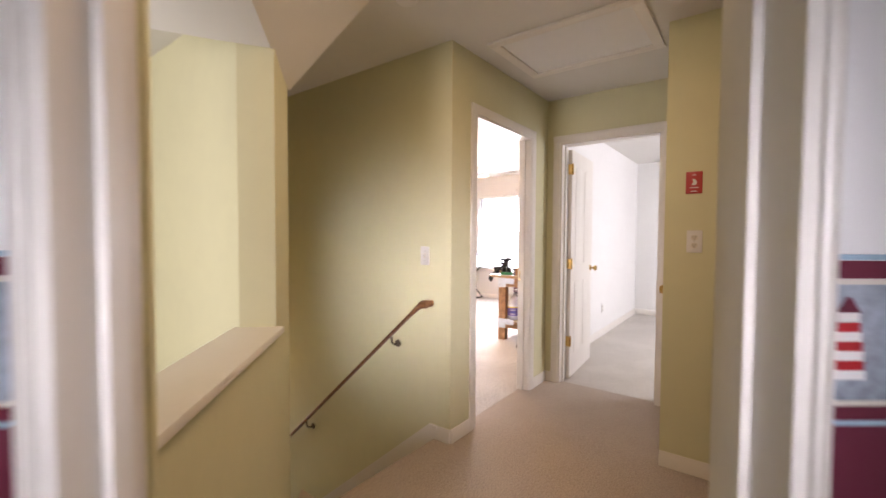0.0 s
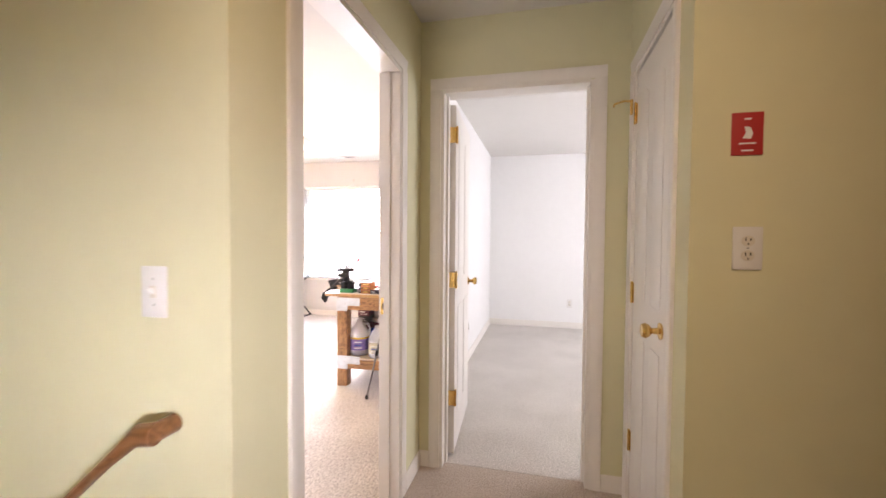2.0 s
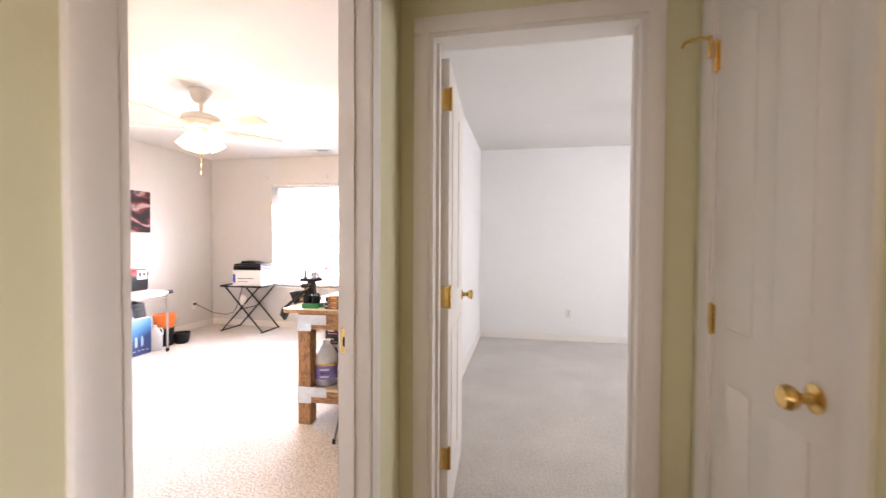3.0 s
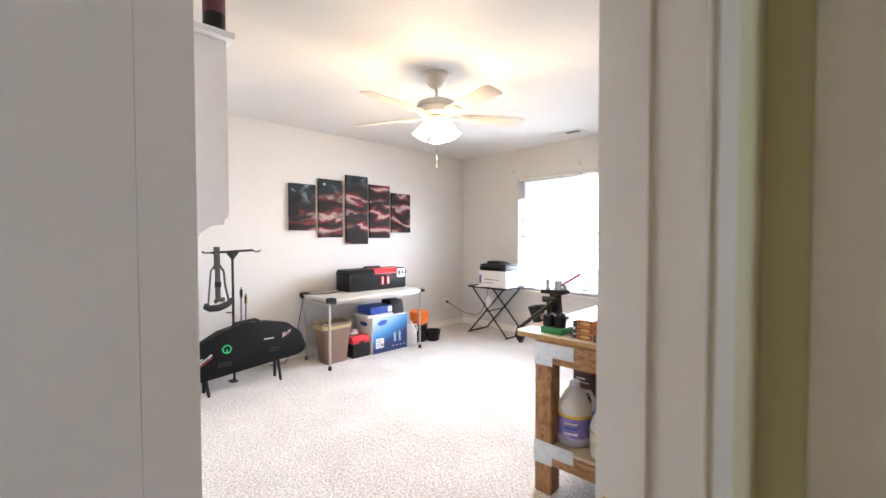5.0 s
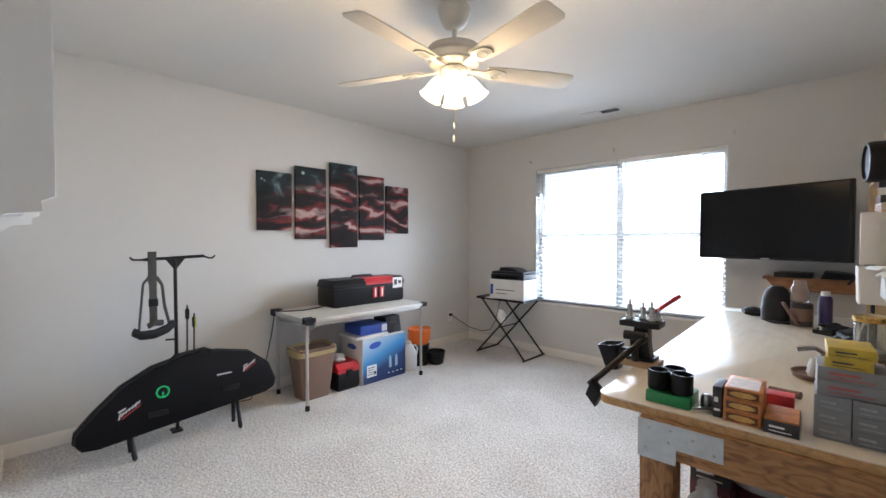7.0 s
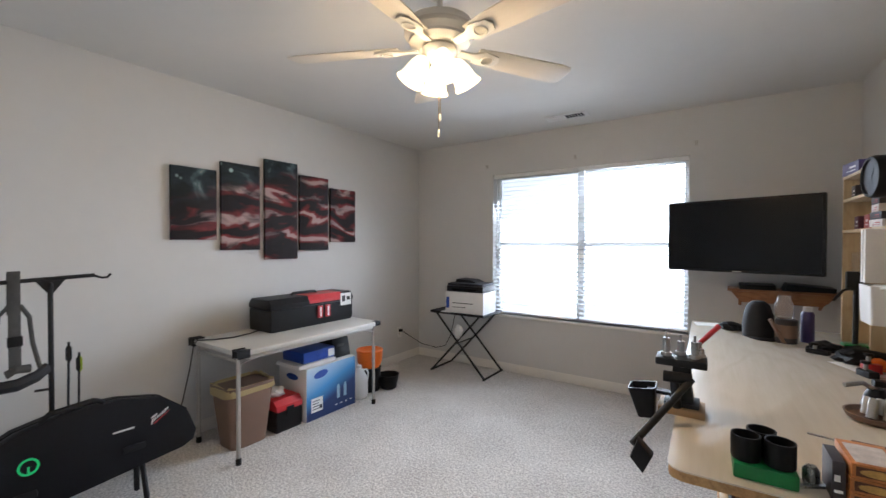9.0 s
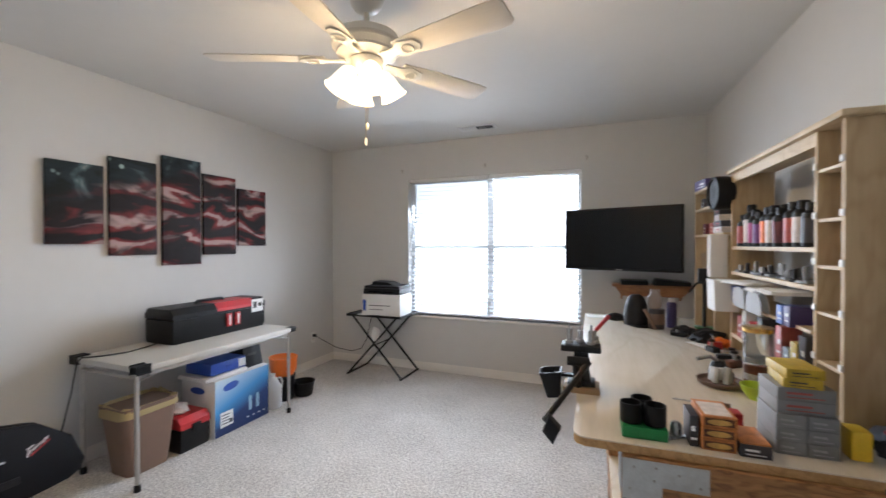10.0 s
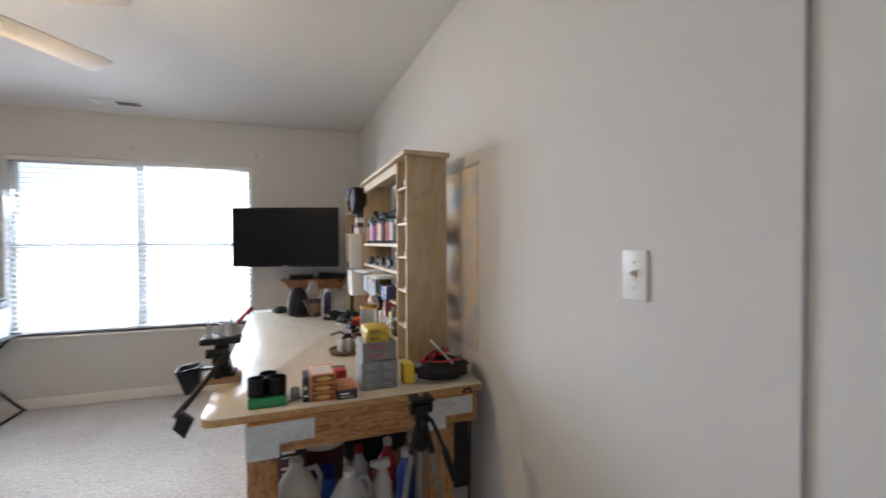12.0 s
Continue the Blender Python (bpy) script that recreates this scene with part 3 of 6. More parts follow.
# half wall, column, sloping soffit and the stairwell
HW = Matrix.Translation((-0.945, 0.215, 0)) @ Matrix.Rotation(math.atan2(0.711, -0.703), 4, "Z")  # x runs along the half wall, y to its far side
hw = structure("wall_half", box(0.0, 0.0, -2.7, 0.958, 0.15, 0.855), M["wall_green"], "pale green half wall over the foyer")
hw.matrix_world = HW
cap = structure("trim_half_wall_cap", box(-0.02, -0.03, 0.855, 0.975, 0.18, 0.886, 0.008), M["trim"], "white painted half wall cap", "trim")
cap.matrix_world = HW
col = structure("wall_column", box(0.959, 0.0, -2.7, 1.19, 0.15, H), M["wall_green"], "pale green end of the half wall")
col.matrix_world = HW
soffit = bmesh.new()
_v = [soffit.verts.new(p) for p in ((-1.45, 1.33, H - 0.003), (-1.79, 1.075, 1.97), (-1.62, 0.885, 2.06), (-1.775, 0.735, 2.08), (-2.4, 0.2, 2.2), (-0.9, 0.1, H - 0.003))]
for ids in ((0, 1, 2), (0, 2, 5), (2, 3, 5), (3, 4, 5)):
    soffit.faces.new([_v[i] for i in ids])
structure("ceiling_sloping", soffit, M["ceiling"], "white sloping soffit over the foyer", "ceiling")
structure("wall_stair_side", box(-4.4, 0.955, -2.7, -1.845, 1.075, H), M["wall_green"], "pale yellow-green wall beside the stairs")
structure("wall_foyer_far", box(-4.5, -2.4, -2.7, -4.401, 2.05, H), M["wall_green"], "pale yellow-green foyer wall")
structure("wall_foyer_side", box(-4.4, -2.5, -2.7, -0.6, -2.4, H), M["wall_green"], "pale yellow-green foyer wall")
structure("wall_foyer_near", prism([(-0.90, 0.22), (-0.86, 0.20), (-0.5, -2.39), (-0.62, -2.39), (-0.98, 0.10)], 2, -2.7, H), M["wall_green"], "pale yellow-green foyer wall")
structure("floor_foyer", box(-4.4, -2.4, -2.8, -0.6, 2.0, -2.7), M["carpet_hall"], "foyer floor", "floor")
stairs = tagged(thing("stairs", Matrix.Translation((-1.57, 1.10, 0)), "carpeted stairs going down beside the hall", "stairs"), kind="structure")
for i in range(11):
    part("step", box(-0.225 * (i + 1) - 0.02, 0.0, -0.19 * (i + 2), -0.225 * i - 0.001, 0.839, -0.19 * (i + 1), 0.01), M["carpet_hall"], stairs)
part("skirt", prism([(0.02, -0.03), (0.02, 0.085), (-0.04, 0.085), (-2.5, -1.98), (-2.5, -2.2)], 1, 0.826, 0.838), M["trim"], stairs, "white stair skirting")

# attic hatch, smoke detector, handrail, switches
hatch = thing("attic_hatch", Matrix.Translation((-0.88, 2.43, H)), "white attic hatch with flat trim in the ceiling", "hatch")
hw_, hd = 0.43, 0.33
part("panel", box(-hw_ + 0.055, -hd + 0.055, -0.004, hw_ - 0.055, hd - 0.055, 0.0), M["wall_white2"], hatch)
for x0, y0, x1, y1 in ((-hw_, -hd, hw_, -hd + 0.06), (-hw_, hd - 0.06, hw_, hd), (-hw_, -hd + 0.06, -hw_ + 0.06, hd - 0.06), (hw_ - 0.06, -hd + 0.06, hw_, hd - 0.06)):
    part("trim_board", box(x0, y0, -0.016, x1, y1, -0.001, 0.003), M["trim"], hatch)
smoke = thing("smoke_detector", Matrix.Translation((-1.36, 1.44, H)), "round white smoke detector on the ceiling", "smoke detector")
part("body", lathe([(0.058, 0), (0.06, -0.012), (0.05, -0.03), (0.035, -0.036), (0.0, -0.037)]), M["white_p"], smoke)
part("base", lathe([(0.066, 0), (0.066, -0.008), (0.06, -0.009)]), M["cream_p"], smoke)
rail = thing("handrail", Matrix.Translation((-1.590, 1.875, 0.86)), "stained oak handrail on brackets along the stair wall", "handrail")
rs = -0.885
rb = bmesh.new()
for i, (x, z) in enumerate([(0.005, -0.004), (-0.045, -0.012), (-0.12, -0.075), (-2.4, -0.075 + 2.28 * rs)]):
    ring = [rb.verts.new((x + 0.020 * math.sin(a) * (0.66 if i > 1 else 0.1), 0.021 * math.cos(a), z + 0.026 * math.sin(a))) for a in [k * math.pi / 6 for k in range(12)]]
    if i:
        for k in range(12):
            rb.faces.new((prev[k], prev[(k + 1) % 12], ring[(k + 1) % 12], ring[k]))
    else:
        rb.faces.new(ring)
    prev = ring
rb.faces.new(prev)
part("rail", rb, M["rail"], rail)
part("return_end", rod((-0.012, 0.0, -0.008), (-0.012, 0.062, -0.008), 0.021), M["rail"], rail)
for x in (-0.30, -1.25, -2.2):
    z = -0.075 + (x + 0.12) * -rs * 1.0
    part("bracket", tube([(x, 0.062, z - 0.075), (x, 0.03, z - 0.075), (x, 0.005, z - 0.055), (x, 0.0, z - 0.02)], 0.007), M["nickel"], rail, "dark metal bracket")
    part("bracket_plate", lathe([(0.024, 0), (0.022, 0.006), (0, 0.007)], 16), M["nickel"], rail).matrix_basis = pose(x, 0.064, z - 0.075, 90)


def wall_plate(name, m, label, category, kind):
    """A plate 70 x 115 mm: local x across, z up, facing local -y."""
    t = thing(name, m, label, category)
    part("plate", box(-0.036, -0.006, -0.059, 0.036, 0, 0.059, 0.004), M["white_p"], t)
    if kind == "switch":
        part("surround", box(-0.008, -0.008, -0.014, 0.008, -0.005, 0.014, 0.001), M["cream_p"], t)
        part("toggle", prism([(-0.006, -0.006), (-0.022, 0.006), (-0.020, 0.012), (-0.006, 0.008)], 0, -0.005, 0.005), M["white_p"], t)
    else:
        for z in (-0.02, 0.02):
            part("socket", lathe([(0.0165, 0), (0.016, 0.003), (0, 0.003)], 20, sy=0.9), M["cream_p"], t).matrix_basis = pose(0, -0.005, z, 90)
            for x, zz, h in ((-0.006, 0.004, 0.005), (0.006, 0.004, 0.0042), (0, -0.008, 0.0028)):
                part("slot", box(x - 0.0013, -0.0088, z + zz - h, x + 0.0013, -0.0078, z + zz + h), M["black"], t)
    for z in ((-0.03, 0.03) if kind == "switch" else (0.0,)):
        part("screw", lathe([(0.003, 0), (0.002, 0.001), (0, 0.001)], 10), M["steel"], t).matrix_basis = pose(0, -0.006, z, 90)
    return t


wall_plate("light_switch", pose(-1.655, 1.94, 1.15), "white toggle light switch on the stair wall", "light switch", "switch")
wall_plate("light_switch", pose(-1.5795, 3.69, 1.262, 0, 0, -87.0), "white toggle light switch on the off-white wall", "light switch", "switch")
wall_plate("wall_outlet", pose(-0.247, 2.475, 1.255), "white double outlet on the green wall", "outlet", "outlet")
wall_plate("wall_outlet", pose(-0.43, 7.2, 0.35), "white outlet on a white wall", "outlet", "outlet")
wall_plate("wall_outlet", pose(-1.538, 5.35, 0.35, 0, 0, 90.4), "white outlet on a white side wall", "outlet", "outlet")
wall_plate("wall_outlet", pose(-5.55, 6.78, 0.33, 0, 0, 90), "white outlet low on the wall", "outlet", "outlet")
sign = thing("red_sign", pose(-0.255, 2.475, 1.566), "small red sign with white figure and lines", "sign")
part("plate", box(-0.038, -0.004, -0.058, 0.038, 0, 0.058, 0.001), M["sign_red"], sign)
part("figure", prism([(-0.012, -0.012), (0.008, -0.014), (0.013, 0.0), (0.006, 0.018), (-0.008, 0.02), (-0.004, 0.004)], 1, -0.0055, -0.004), M["paper"], sign)
for z, w in ((0.04, 0.008), (-0.026, 0.02), (-0.045, 0.014)):
    part("line_of_writing", box(-w, -0.0052, z - 0.002, w, -0.004, z + 0.002), M["paper"], sign)

# ---- doors ----


def panel_door(name, m, w, h, label, hinge_x, knob_x, t=0.035):
    """A moulded panel door: local x across, y through (0 to t), z up."""
    d = thing(name, m, label, "door")
    part("leaf", box(0, 0, 0.012, w, t, h, 0.002), M["trim"], d)
    for f in (0.0, t):
        s = -1 if f == 0 else 1
        for x0, x1 in ((0.10 * w / 0.6, w / 2 - 0.045), (w / 2 + 0.045, w - 0.10 * w / 0.6)):
            for z0, z1 in ((0.22, 0.86), (1.02, h - 0.15)):
                bm = bmesh.new()
                o = [(x0, z0), (x1, z0), (x1, z1)] + ([(x0 + (x1 - x0) * k / 6, z1 + (0.035 * math.sin(math.pi * k / 6) if z0 > 0.9 else 0)) for k in range(5, 0, -1)]) + [(x0, z1)]
                prism(o, 1, min(f, f + s * 0.003), max(f, f + s * 0.003), 0.0026, bm)
                part("raised_panel", bm, M["trim"], d)
    for z in (0.34, 1.03, h - 0.17):
        hg = part("hinge", box(hinge_x - 0.016, -0.002, z - 0.045, hinge_x + 0.016, 0.0, z + 0.045), M["brass"], d, "brass butt hinge")
        part("pin", rod((hinge_x, -0.006, z - 0.048), (hinge_x, -0.006, z + 0.05), 0.006), M["brass"], hg)
    for f, s in ((0.0, -1), (t, 1)):
        k = part("knob", lathe([(0.028, 0), (0.03, 0.006), (0.012, 0.010), (0.010, 0.030), (0.022, 0.040), (0.027, 0.052), (0.022, 0.064), (0, 0.067)], 20), M["brass"], d, "polished brass knob")
        k.matrix_basis = pose(knob_x, f, 0.955, 90 if s < 0 else -90)
    return d


# open door of the second room, along +y; its hall face looks to +x
dr = panel_door("door_1", Matrix.Translation((-1.283, 3.50, 0)) @ Matrix.Rotation(radians(94), 4, "Z"), 0.735, 2.03, "white panelled door with brass knob, standing open", 0.004, 0.675)
for z in (0.34, 1.03, 1.86):
    part("hinge_leaf", box(-0.001, 0.001, z - 0.045, -0.0035, 0.034, z + 0.045), M["brass"], dr, "brass hinge leaf on the door edge")
panel_door("door_2", Matrix.Translation((CX + 0.004, CY1 - 0.016, 0)) @ Matrix.Rotation(radians(-90), 4, "Z"), CY1 - CY0 - 0.032, 2.015, "narrow white closet door with brass knob, closed", 0.0, CY1 - CY0 - 0.105)
catch = thing("door_latch", pose(CX - 0.02, CY1 - 0.02, 1.90), "small brass flip latch above the closet door hinge", "latch")
part("arm", tube([(0, 0, 0), (-0.03, 0.0, 0.004), (-0.07, 0.01, -0.004), (-0.075, 0.012, -0.018)], 0.005), M["brass"], catch)
part("plate", box(-0.006, -0.006, -0.06, 0.006, 0.006, 0.008, 0.002), M["brass"], catch)

# ---- window with blinds ----
win = tagged(thing("window_1", Matrix.Translation((WX0, WY, WZ0)), "wide white window with lowered blinds, bright daylight behind", "window"), kind="structure")
ww, wh = WX1 - WX0, WZ1 - WZ0
for x0, x1 in ((0, 0.04), (ww / 2 - 0.035, ww / 2 + 0.035), (ww - 0.04, ww)):
    part("frame_post", box(x0, 0.085, 0.0, x1, 0.135, wh, 0.003), M["white_p"], win)
for k, (x0, x1) in enumerate(((0.04, ww / 2 - 0.035), (ww / 2 + 0.035, ww - 0.04))):
    for z0, z1 in ((0, 0.045), (wh / 2 - 0.02, wh / 2 + 0.02), (wh - 0.045, wh)):
        part("frame_rail", box(x0, 0.088, z0, x1, 0.132, z1, 0.003), M["white_p"], win)
    for z0, z1 in ((0.045, wh / 2 - 0.02), (wh / 2 + 0.02, wh - 0.045)):
        g = part("pane", box(x0, 0.108, z0, x1, 0.112, z1), M["glass"], win)
        g.visible_shadow = False
part("sill", box(-0.03, -0.03, -0.022, ww + 0.03, 0.085, 0.0, 0.004), M["trim"], win, "white painted sill")
for k, (x0, x1) in enumerate(((0.006, ww / 2 - 0.006), (ww / 2 + 0.006, ww - 0.006))):
    b = thing("window_blind", Matrix.Translation((WX0, WY, WZ0)), "white horizontal slat blind, lowered with slats half open", "blind", "blinds in the window")
    part("head_rail", box(x0, 0.012, wh - 0.04, x1, 0.05, wh - 0.002, 0.003), M["white_p"], b)
    part("bottom_rail", box(x0, 0.016, 0.012, x1, 0.044, 0.026, 0.003), M["white_p"], b)
    sl = bmesh.new()
    for p, q in (((-0.024, -0.0050), (0.0, 0.0022)), ((0.0, 0.0022), (0.024, 0.0050))):
        sl.faces.new([sl.verts.new(v) for v in ((x0, p[0], p[1]), (x1, p[0], p[1]), (x1, q[0], q[1]), (x0, q[0], q[1]))])
    n_sl = 33
    first = part("slat", sl, M["slat"], b)
    first.location = (0, 0.03, 0.04)
    for i in range(1, n_sl):
        s = first.copy()
        scene.collection.objects.link(s)
        s.location = (0, 0.03, 0.04 + i * (wh - 0.09) / (n_sl - 1))
    for x in (x0 + 0.12, (x0 + x1) / 2, x1 - 0.12):
        part("ladder_cord", rod((x, 0.017, 0.02), (x, 0.017, wh - 0.03), 0.0012, seg=6), M["paper"], b)
    part("wand", rod((x0 + 0.05, 0.008, wh - 0.75), (x0 + 0.05, 0.010, wh - 0.04), 0.003, seg=8), M["clear"], b, "clear tilt wand")
for x in (-4.625, -3.69, -2.717):
    h = thing("curtain_bracket", Matrix.Translation((x, WY, 2.148)), "small metal curtain rod bracket on the wall", "bracket", "brackets over the window")
    part("plate", box(-0.012, -0.004, -0.02, 0.012, 0, 0.02, 0.002), M["alu"], h)
    part("hook", tube([(0, -0.003, 0), (0, -0.03, 0.0), (0, -0.038, 0.01)], 0.004), M["alu"], h)
for nm, m, sx, sz in (("backdrop_sky_window", pose(-3.67, 8.6, 1.4), 6.0, 5.0), ("backdrop_sky_second_room", pose(3.2, 5.3, 1.4, 0, 0, 90), 6.0, 5.0)):
    bd = structure(nm, box(-sx / 2, 0, -sz / 2, sx / 2, 0.02, sz / 2), glowing("hazy_bright_sky", (0.93, 0.97, 1.0), 2.5), "hazy bright sky outside", "sky")
    bd.matrix_world = m

# ceiling register
vent = thing("ceiling_vent", Matrix.Translation((-3.665, 6.81, H)), "white slotted ceiling vent", "vent")
for x0, y0, x1, y1 in ((-0.18, -0.075, 0.18, -0.055), (-0.18, 0.055, 0.18, 0.075), (-0.18, -0.055, -0.15, 0.055), (0.15, -0.055, 0.18, 0.055)):
    part("frame", box(x0, y0, -0.008, x1, y1, 0, 0.002), M["white_p"], vent)
part("backing", box(-0.15, -0.055, -0.002, 0.15, 0.055, 0.0), M["charcoal"], vent)
for i in range(12):
    x = -0.138 + i * 0.025
    part("louvre", prism([(x, -0.001), (x + 0.003, -0.001), (x + (0.017 if i > 5 else -0.012), -0.011), (x + (0.014 if i > 5 else -0.015), -0.011)], 1, -0.055, 0.055), M["white_p"], vent)

# ---- ceiling fan ----
fan = thing("ceiling_fan", Matrix.Translation((*FAN, H)), "cream five-blade ceiling fan with lit frosted glass shades", "ceiling fan")
part("canopy", lathe([(0.080, 0), (0.084, -0.012), (0.080, -0.03), (0.068, -0.07), (0.05, -0.095), (0.022, -0.108), (0, -0.11)]), M["fan_w"], fan)
part("downrod", rod((0, 0, -0.07), (0, 0, -0.20), 0.013), M["fan_w"], fan)
part("motor", lathe([(0.03, -0.185), (0.09, -0.19), (0.135, -0.21), (0.145, -0.235), (0.145, -0.258), (0.125, -0.278), (0.125, -0.288), (0.10, -0.30), (0.0, -0.30)], 32), M["fan_w"], fan)
part("band", lathe([(0.146, -0.241), (0.147, -0.244), (0.147, -0.251), (0.146, -0.254)], 32), M["blade"], fan, "thin cream band")
part("light_fitter", lathe([(0.06, -0.30), (0.072, -0.312), (0.066, -0.335), (0.045, -0.355), (0.03, -0.365), (0, -0.368)]), M["fan_w"], fan)
blade_out = [(0.17, -0.045), (0.30, -0.058), (0.60, -0.068), (0.645, -0.062), (0.66, -0.045), (0.66, 0.045), (0.645, 0.062), (0.60, 0.068), (0.30, 0.058), (0.17, 0.045)]
for a in (60, 132, 204, 276, 348):
    turn = Matrix.Rotation(radians(a), 4, "Z") @ Matrix.Translation((0, 0, -0.303)) @ Matrix.Rotation(radians(-12), 4, "X")
    bl = part("blade", prism(blade_out, 2, -0.003, 0.003, 0.0015), M["blade"], fan)
    bl.matrix_basis = turn
    ir = part("blade_iron", prism([(0.09, -0.018), (0.16, -0.02), (0.20, -0.045), (0.27, -0.03), (0.285, 0), (0.27, 0.03), (0.20, 0.045), (0.16, 0.02), (0.09, 0.018)], 2, -0.011, -0.004, 0.002), M["fan_w"], bl)
    part("arm_ring", lathe([(0.022, -0.012), (0.026, -0.016), (0.03, -0.012)], 16, cx=0.225), M["fan_w"], bl)
for a in (45, 135, 225, 315):
    sh = part("glass_shade", lathe([(0.018, 0.0), (0.029, -0.010), (0.040, -0.04), (0.045, -0.07), (0.050, -0.095), (0.060, -0.116), (0.057, -0.115), (0.047, -0.094), (0.042, -0.07), (0.037, -0.04), (0.026, -0.012), (0.016, -0.003)], 20), M["shade"], fan, "frosted tulip glass shade, lit")
    sh.matrix_basis = Matrix.Rotation(radians(a), 4, "Z") @ Matrix.Translation((0.064, 0, -0.350)) @ Matrix.Rotation(radians(-30), 4, "Y")
    part("lamp_arm", tube([(0.03, 0, -0.335), (0.055, 0, -0.342), (0.068, 0, -0.352)], 0.012), M["fan_w"], fan).matrix_basis = Matrix.Rotation(radians(a), 4, "Z")
    sh.visible_shadow = False
for dx, z1 in ((0.012, -0.61), (-0.012, -0.665)):
    part("pull_chain", rod((dx, -dx, -0.345), (dx, -dx, z1 + 0.03), 0.0016, seg=6), M["brass"], fan)
    part("pull_fob", lathe([(0.0, z1 + 0.035), (0.004, z1 + 0.03), (0.006, z1 + 0.012), (0.004, z1), (0, z1 - 0.001)], 10, dx, -dx), M["fan_w"], fan)
# fan of the second room, mostly out of sight
fan2 = thing("ceiling_fan", Matrix.Translation((0.60, 5.52, H)), "white ceiling fan with dark-edged blades in the empty room", "ceiling fan")
part("downrod", rod((0, 0, 0), (0, 0, -0.16), 0.015), M["white_p"], fan2)
part("motor", lathe([(0.05, -0.14), (0.12, -0.16), (0.12, -0.22), (0.06, -0.25), (0, -0.25)]), M["white_p"], fan2)
for a in (165, 93, 21, -51, 237):
    bl = part("blade", prism(blade_out, 2, -0.003, 0.003), M["strap"], fan2)
    bl.matrix_basis = Matrix.Rotation(radians(a), 4, "Z") @ Matrix.Translation((0, 0, -0.23)) @ Matrix.Rotation(radians(11), 4, "X")

# ---- canvases ----
for y0, z0, y1, z1 in ((4.455, 1.354, 4.75, 1.85), (4.783, 1.28, 5.083, 1.926), (5.127, 1.20, 5.425, 2.0), (5.452, 1.271, 5.754, 1.918), (5.785, 1.342, 6.087, 1.84)):
    c = thing("canvas_print", Matrix.Translation((-5.55, (y0 + y1) / 2, (z0 + z1) / 2)), "dark red and teal abstract flag canvas panel on the wall", "canvas print", "five-panel flag canvas")
    part("canvas", box(0.004, -(y1 - y0) / 2, -(z1 - z0) / 2, 0.03, (y1 - y0) / 2, (z1 - z0) / 2, 0.002), M["flag"], c)
    part("stretcher", box(0.0005, -(y1 - y0) / 2 + 0.015, -(z1 - z0) / 2 + 0.015, 0.004, (y1 - y0) / 2 - 0.015, (z1 - z0) / 2 - 0.015), M["ply"], c)

# ---- folding table and what is on and under it ----
PLACE = Matrix.Translation((0.055, 0.005, 0))
ft = thing("folding_table", Matrix.Translation((-5.215, 5.135, 0)), "grey folding table with aluminium legs and black corners", "table")
part("tabletop", box(-0.30, -0.60, 0.658, 0.30, 0.60, 0.69, 0.008), M["grey_top"], ft)
for sx in (-1, 1):
    for sy in (-1, 1):
        part("corner_cap", box(sx * 0.245, sy * 0.54, 0.655, sx * 0.303, sy * 0.603, 0.6925, 0.008), M["black"], ft, "black plastic corner")
        part("leg", rod((sx * 0.245, sy * 0.575, 0.02), (sx * 0.245, sy * 0.575, 0.655), 0.0125), M["alu"], ft)
        part("foot", lathe([(0.017, 0), (0.017, 0.03), (0.013, 0.04)], 14, sx * 0.245, sy * 0.575), M["black"], ft)
        part("brace", rod((sx * 0.245, sy * 0.57, 0.60), (sx * 0.245, sy * 0.33, 0.655), 0.006), M["alu"], ft)
for sy in (-1, 1):
    part("cross_bar", rod((-0.245, sy * 0.575, 0.62), (0.245, sy * 0.575, 0.62), 0.010), M["alu"], ft)
for sx in (-1, 1):
    part("edge_rail", box(sx * 0.27 - 0.012, -0.53, 0.63, sx * 0.27 + 0.012, 0.53, 0.657, 0.004), M["alu"], ft)

tb = thing("toolbox", Matrix.Translation((-5.345, 5.315, 0.69)), "long black toolbox with red latches on the folding table", "toolbox")
part("body", prism([(-0.13, 0.0), (0.125, 0.0), (0.14, 0.03), (0.14, 0.16), (-0.14, 0.16), (-0.14, 0.03)], 1, -0.385, 0.385, 0.015), M["black"], tb)
part("lid", prism([(-0.143, 0.163), (0.143, 0.163), (0.143, 0.195), (0.11, 0.235), (-0.11, 0.235), (-0.143, 0.195)], 1, -0.388, 0.388, 0.012), M["black"], tb)
part("lid_inlay", prism([(-0.06, 0.2365), (0.1115, 0.2365), (0.1445, 0.197), (0.1445, 0.176), (0.14, 0.176), (0.10, 0.232), (-0.06, 0.232)], 1, -0.06, 0.27), M["red"], tb, "red lid band")
part("handle", tube([(-0.01, -0.12, 0.234), (-0.01, -0.10, 0.25), (-0.01, 0.10, 0.25), (-0.01, 0.12, 0.234)], 0.011), M["black"], tb)
for y in (0.035, 0.11):
    lt = part("latch", box(0.141, y - 0.022, 0.055, 0.155, y + 0.022, 0.15, 0.004), M["red"], tb, "red latch")
    part("latch_bar", box(0.1555, y - 0.007, 0.065, 0.158, y + 0.007, 0.14, 0.001), M["card_w"], lt)
st = part("label_sticker", box(0.1445, 0.245, 0.125, 0.1458, 0.36, 0.225), M["paper"], tb, "white sticker with black print")
part("print_block", box(0.1459, 0.26, 0.155, 0.1464, 0.295, 0.205), M["card_k"], st)
part("print_block", box(0.1459, 0.31, 0.165, 0.1464, 0.345, 0.195), M["strap"], st)

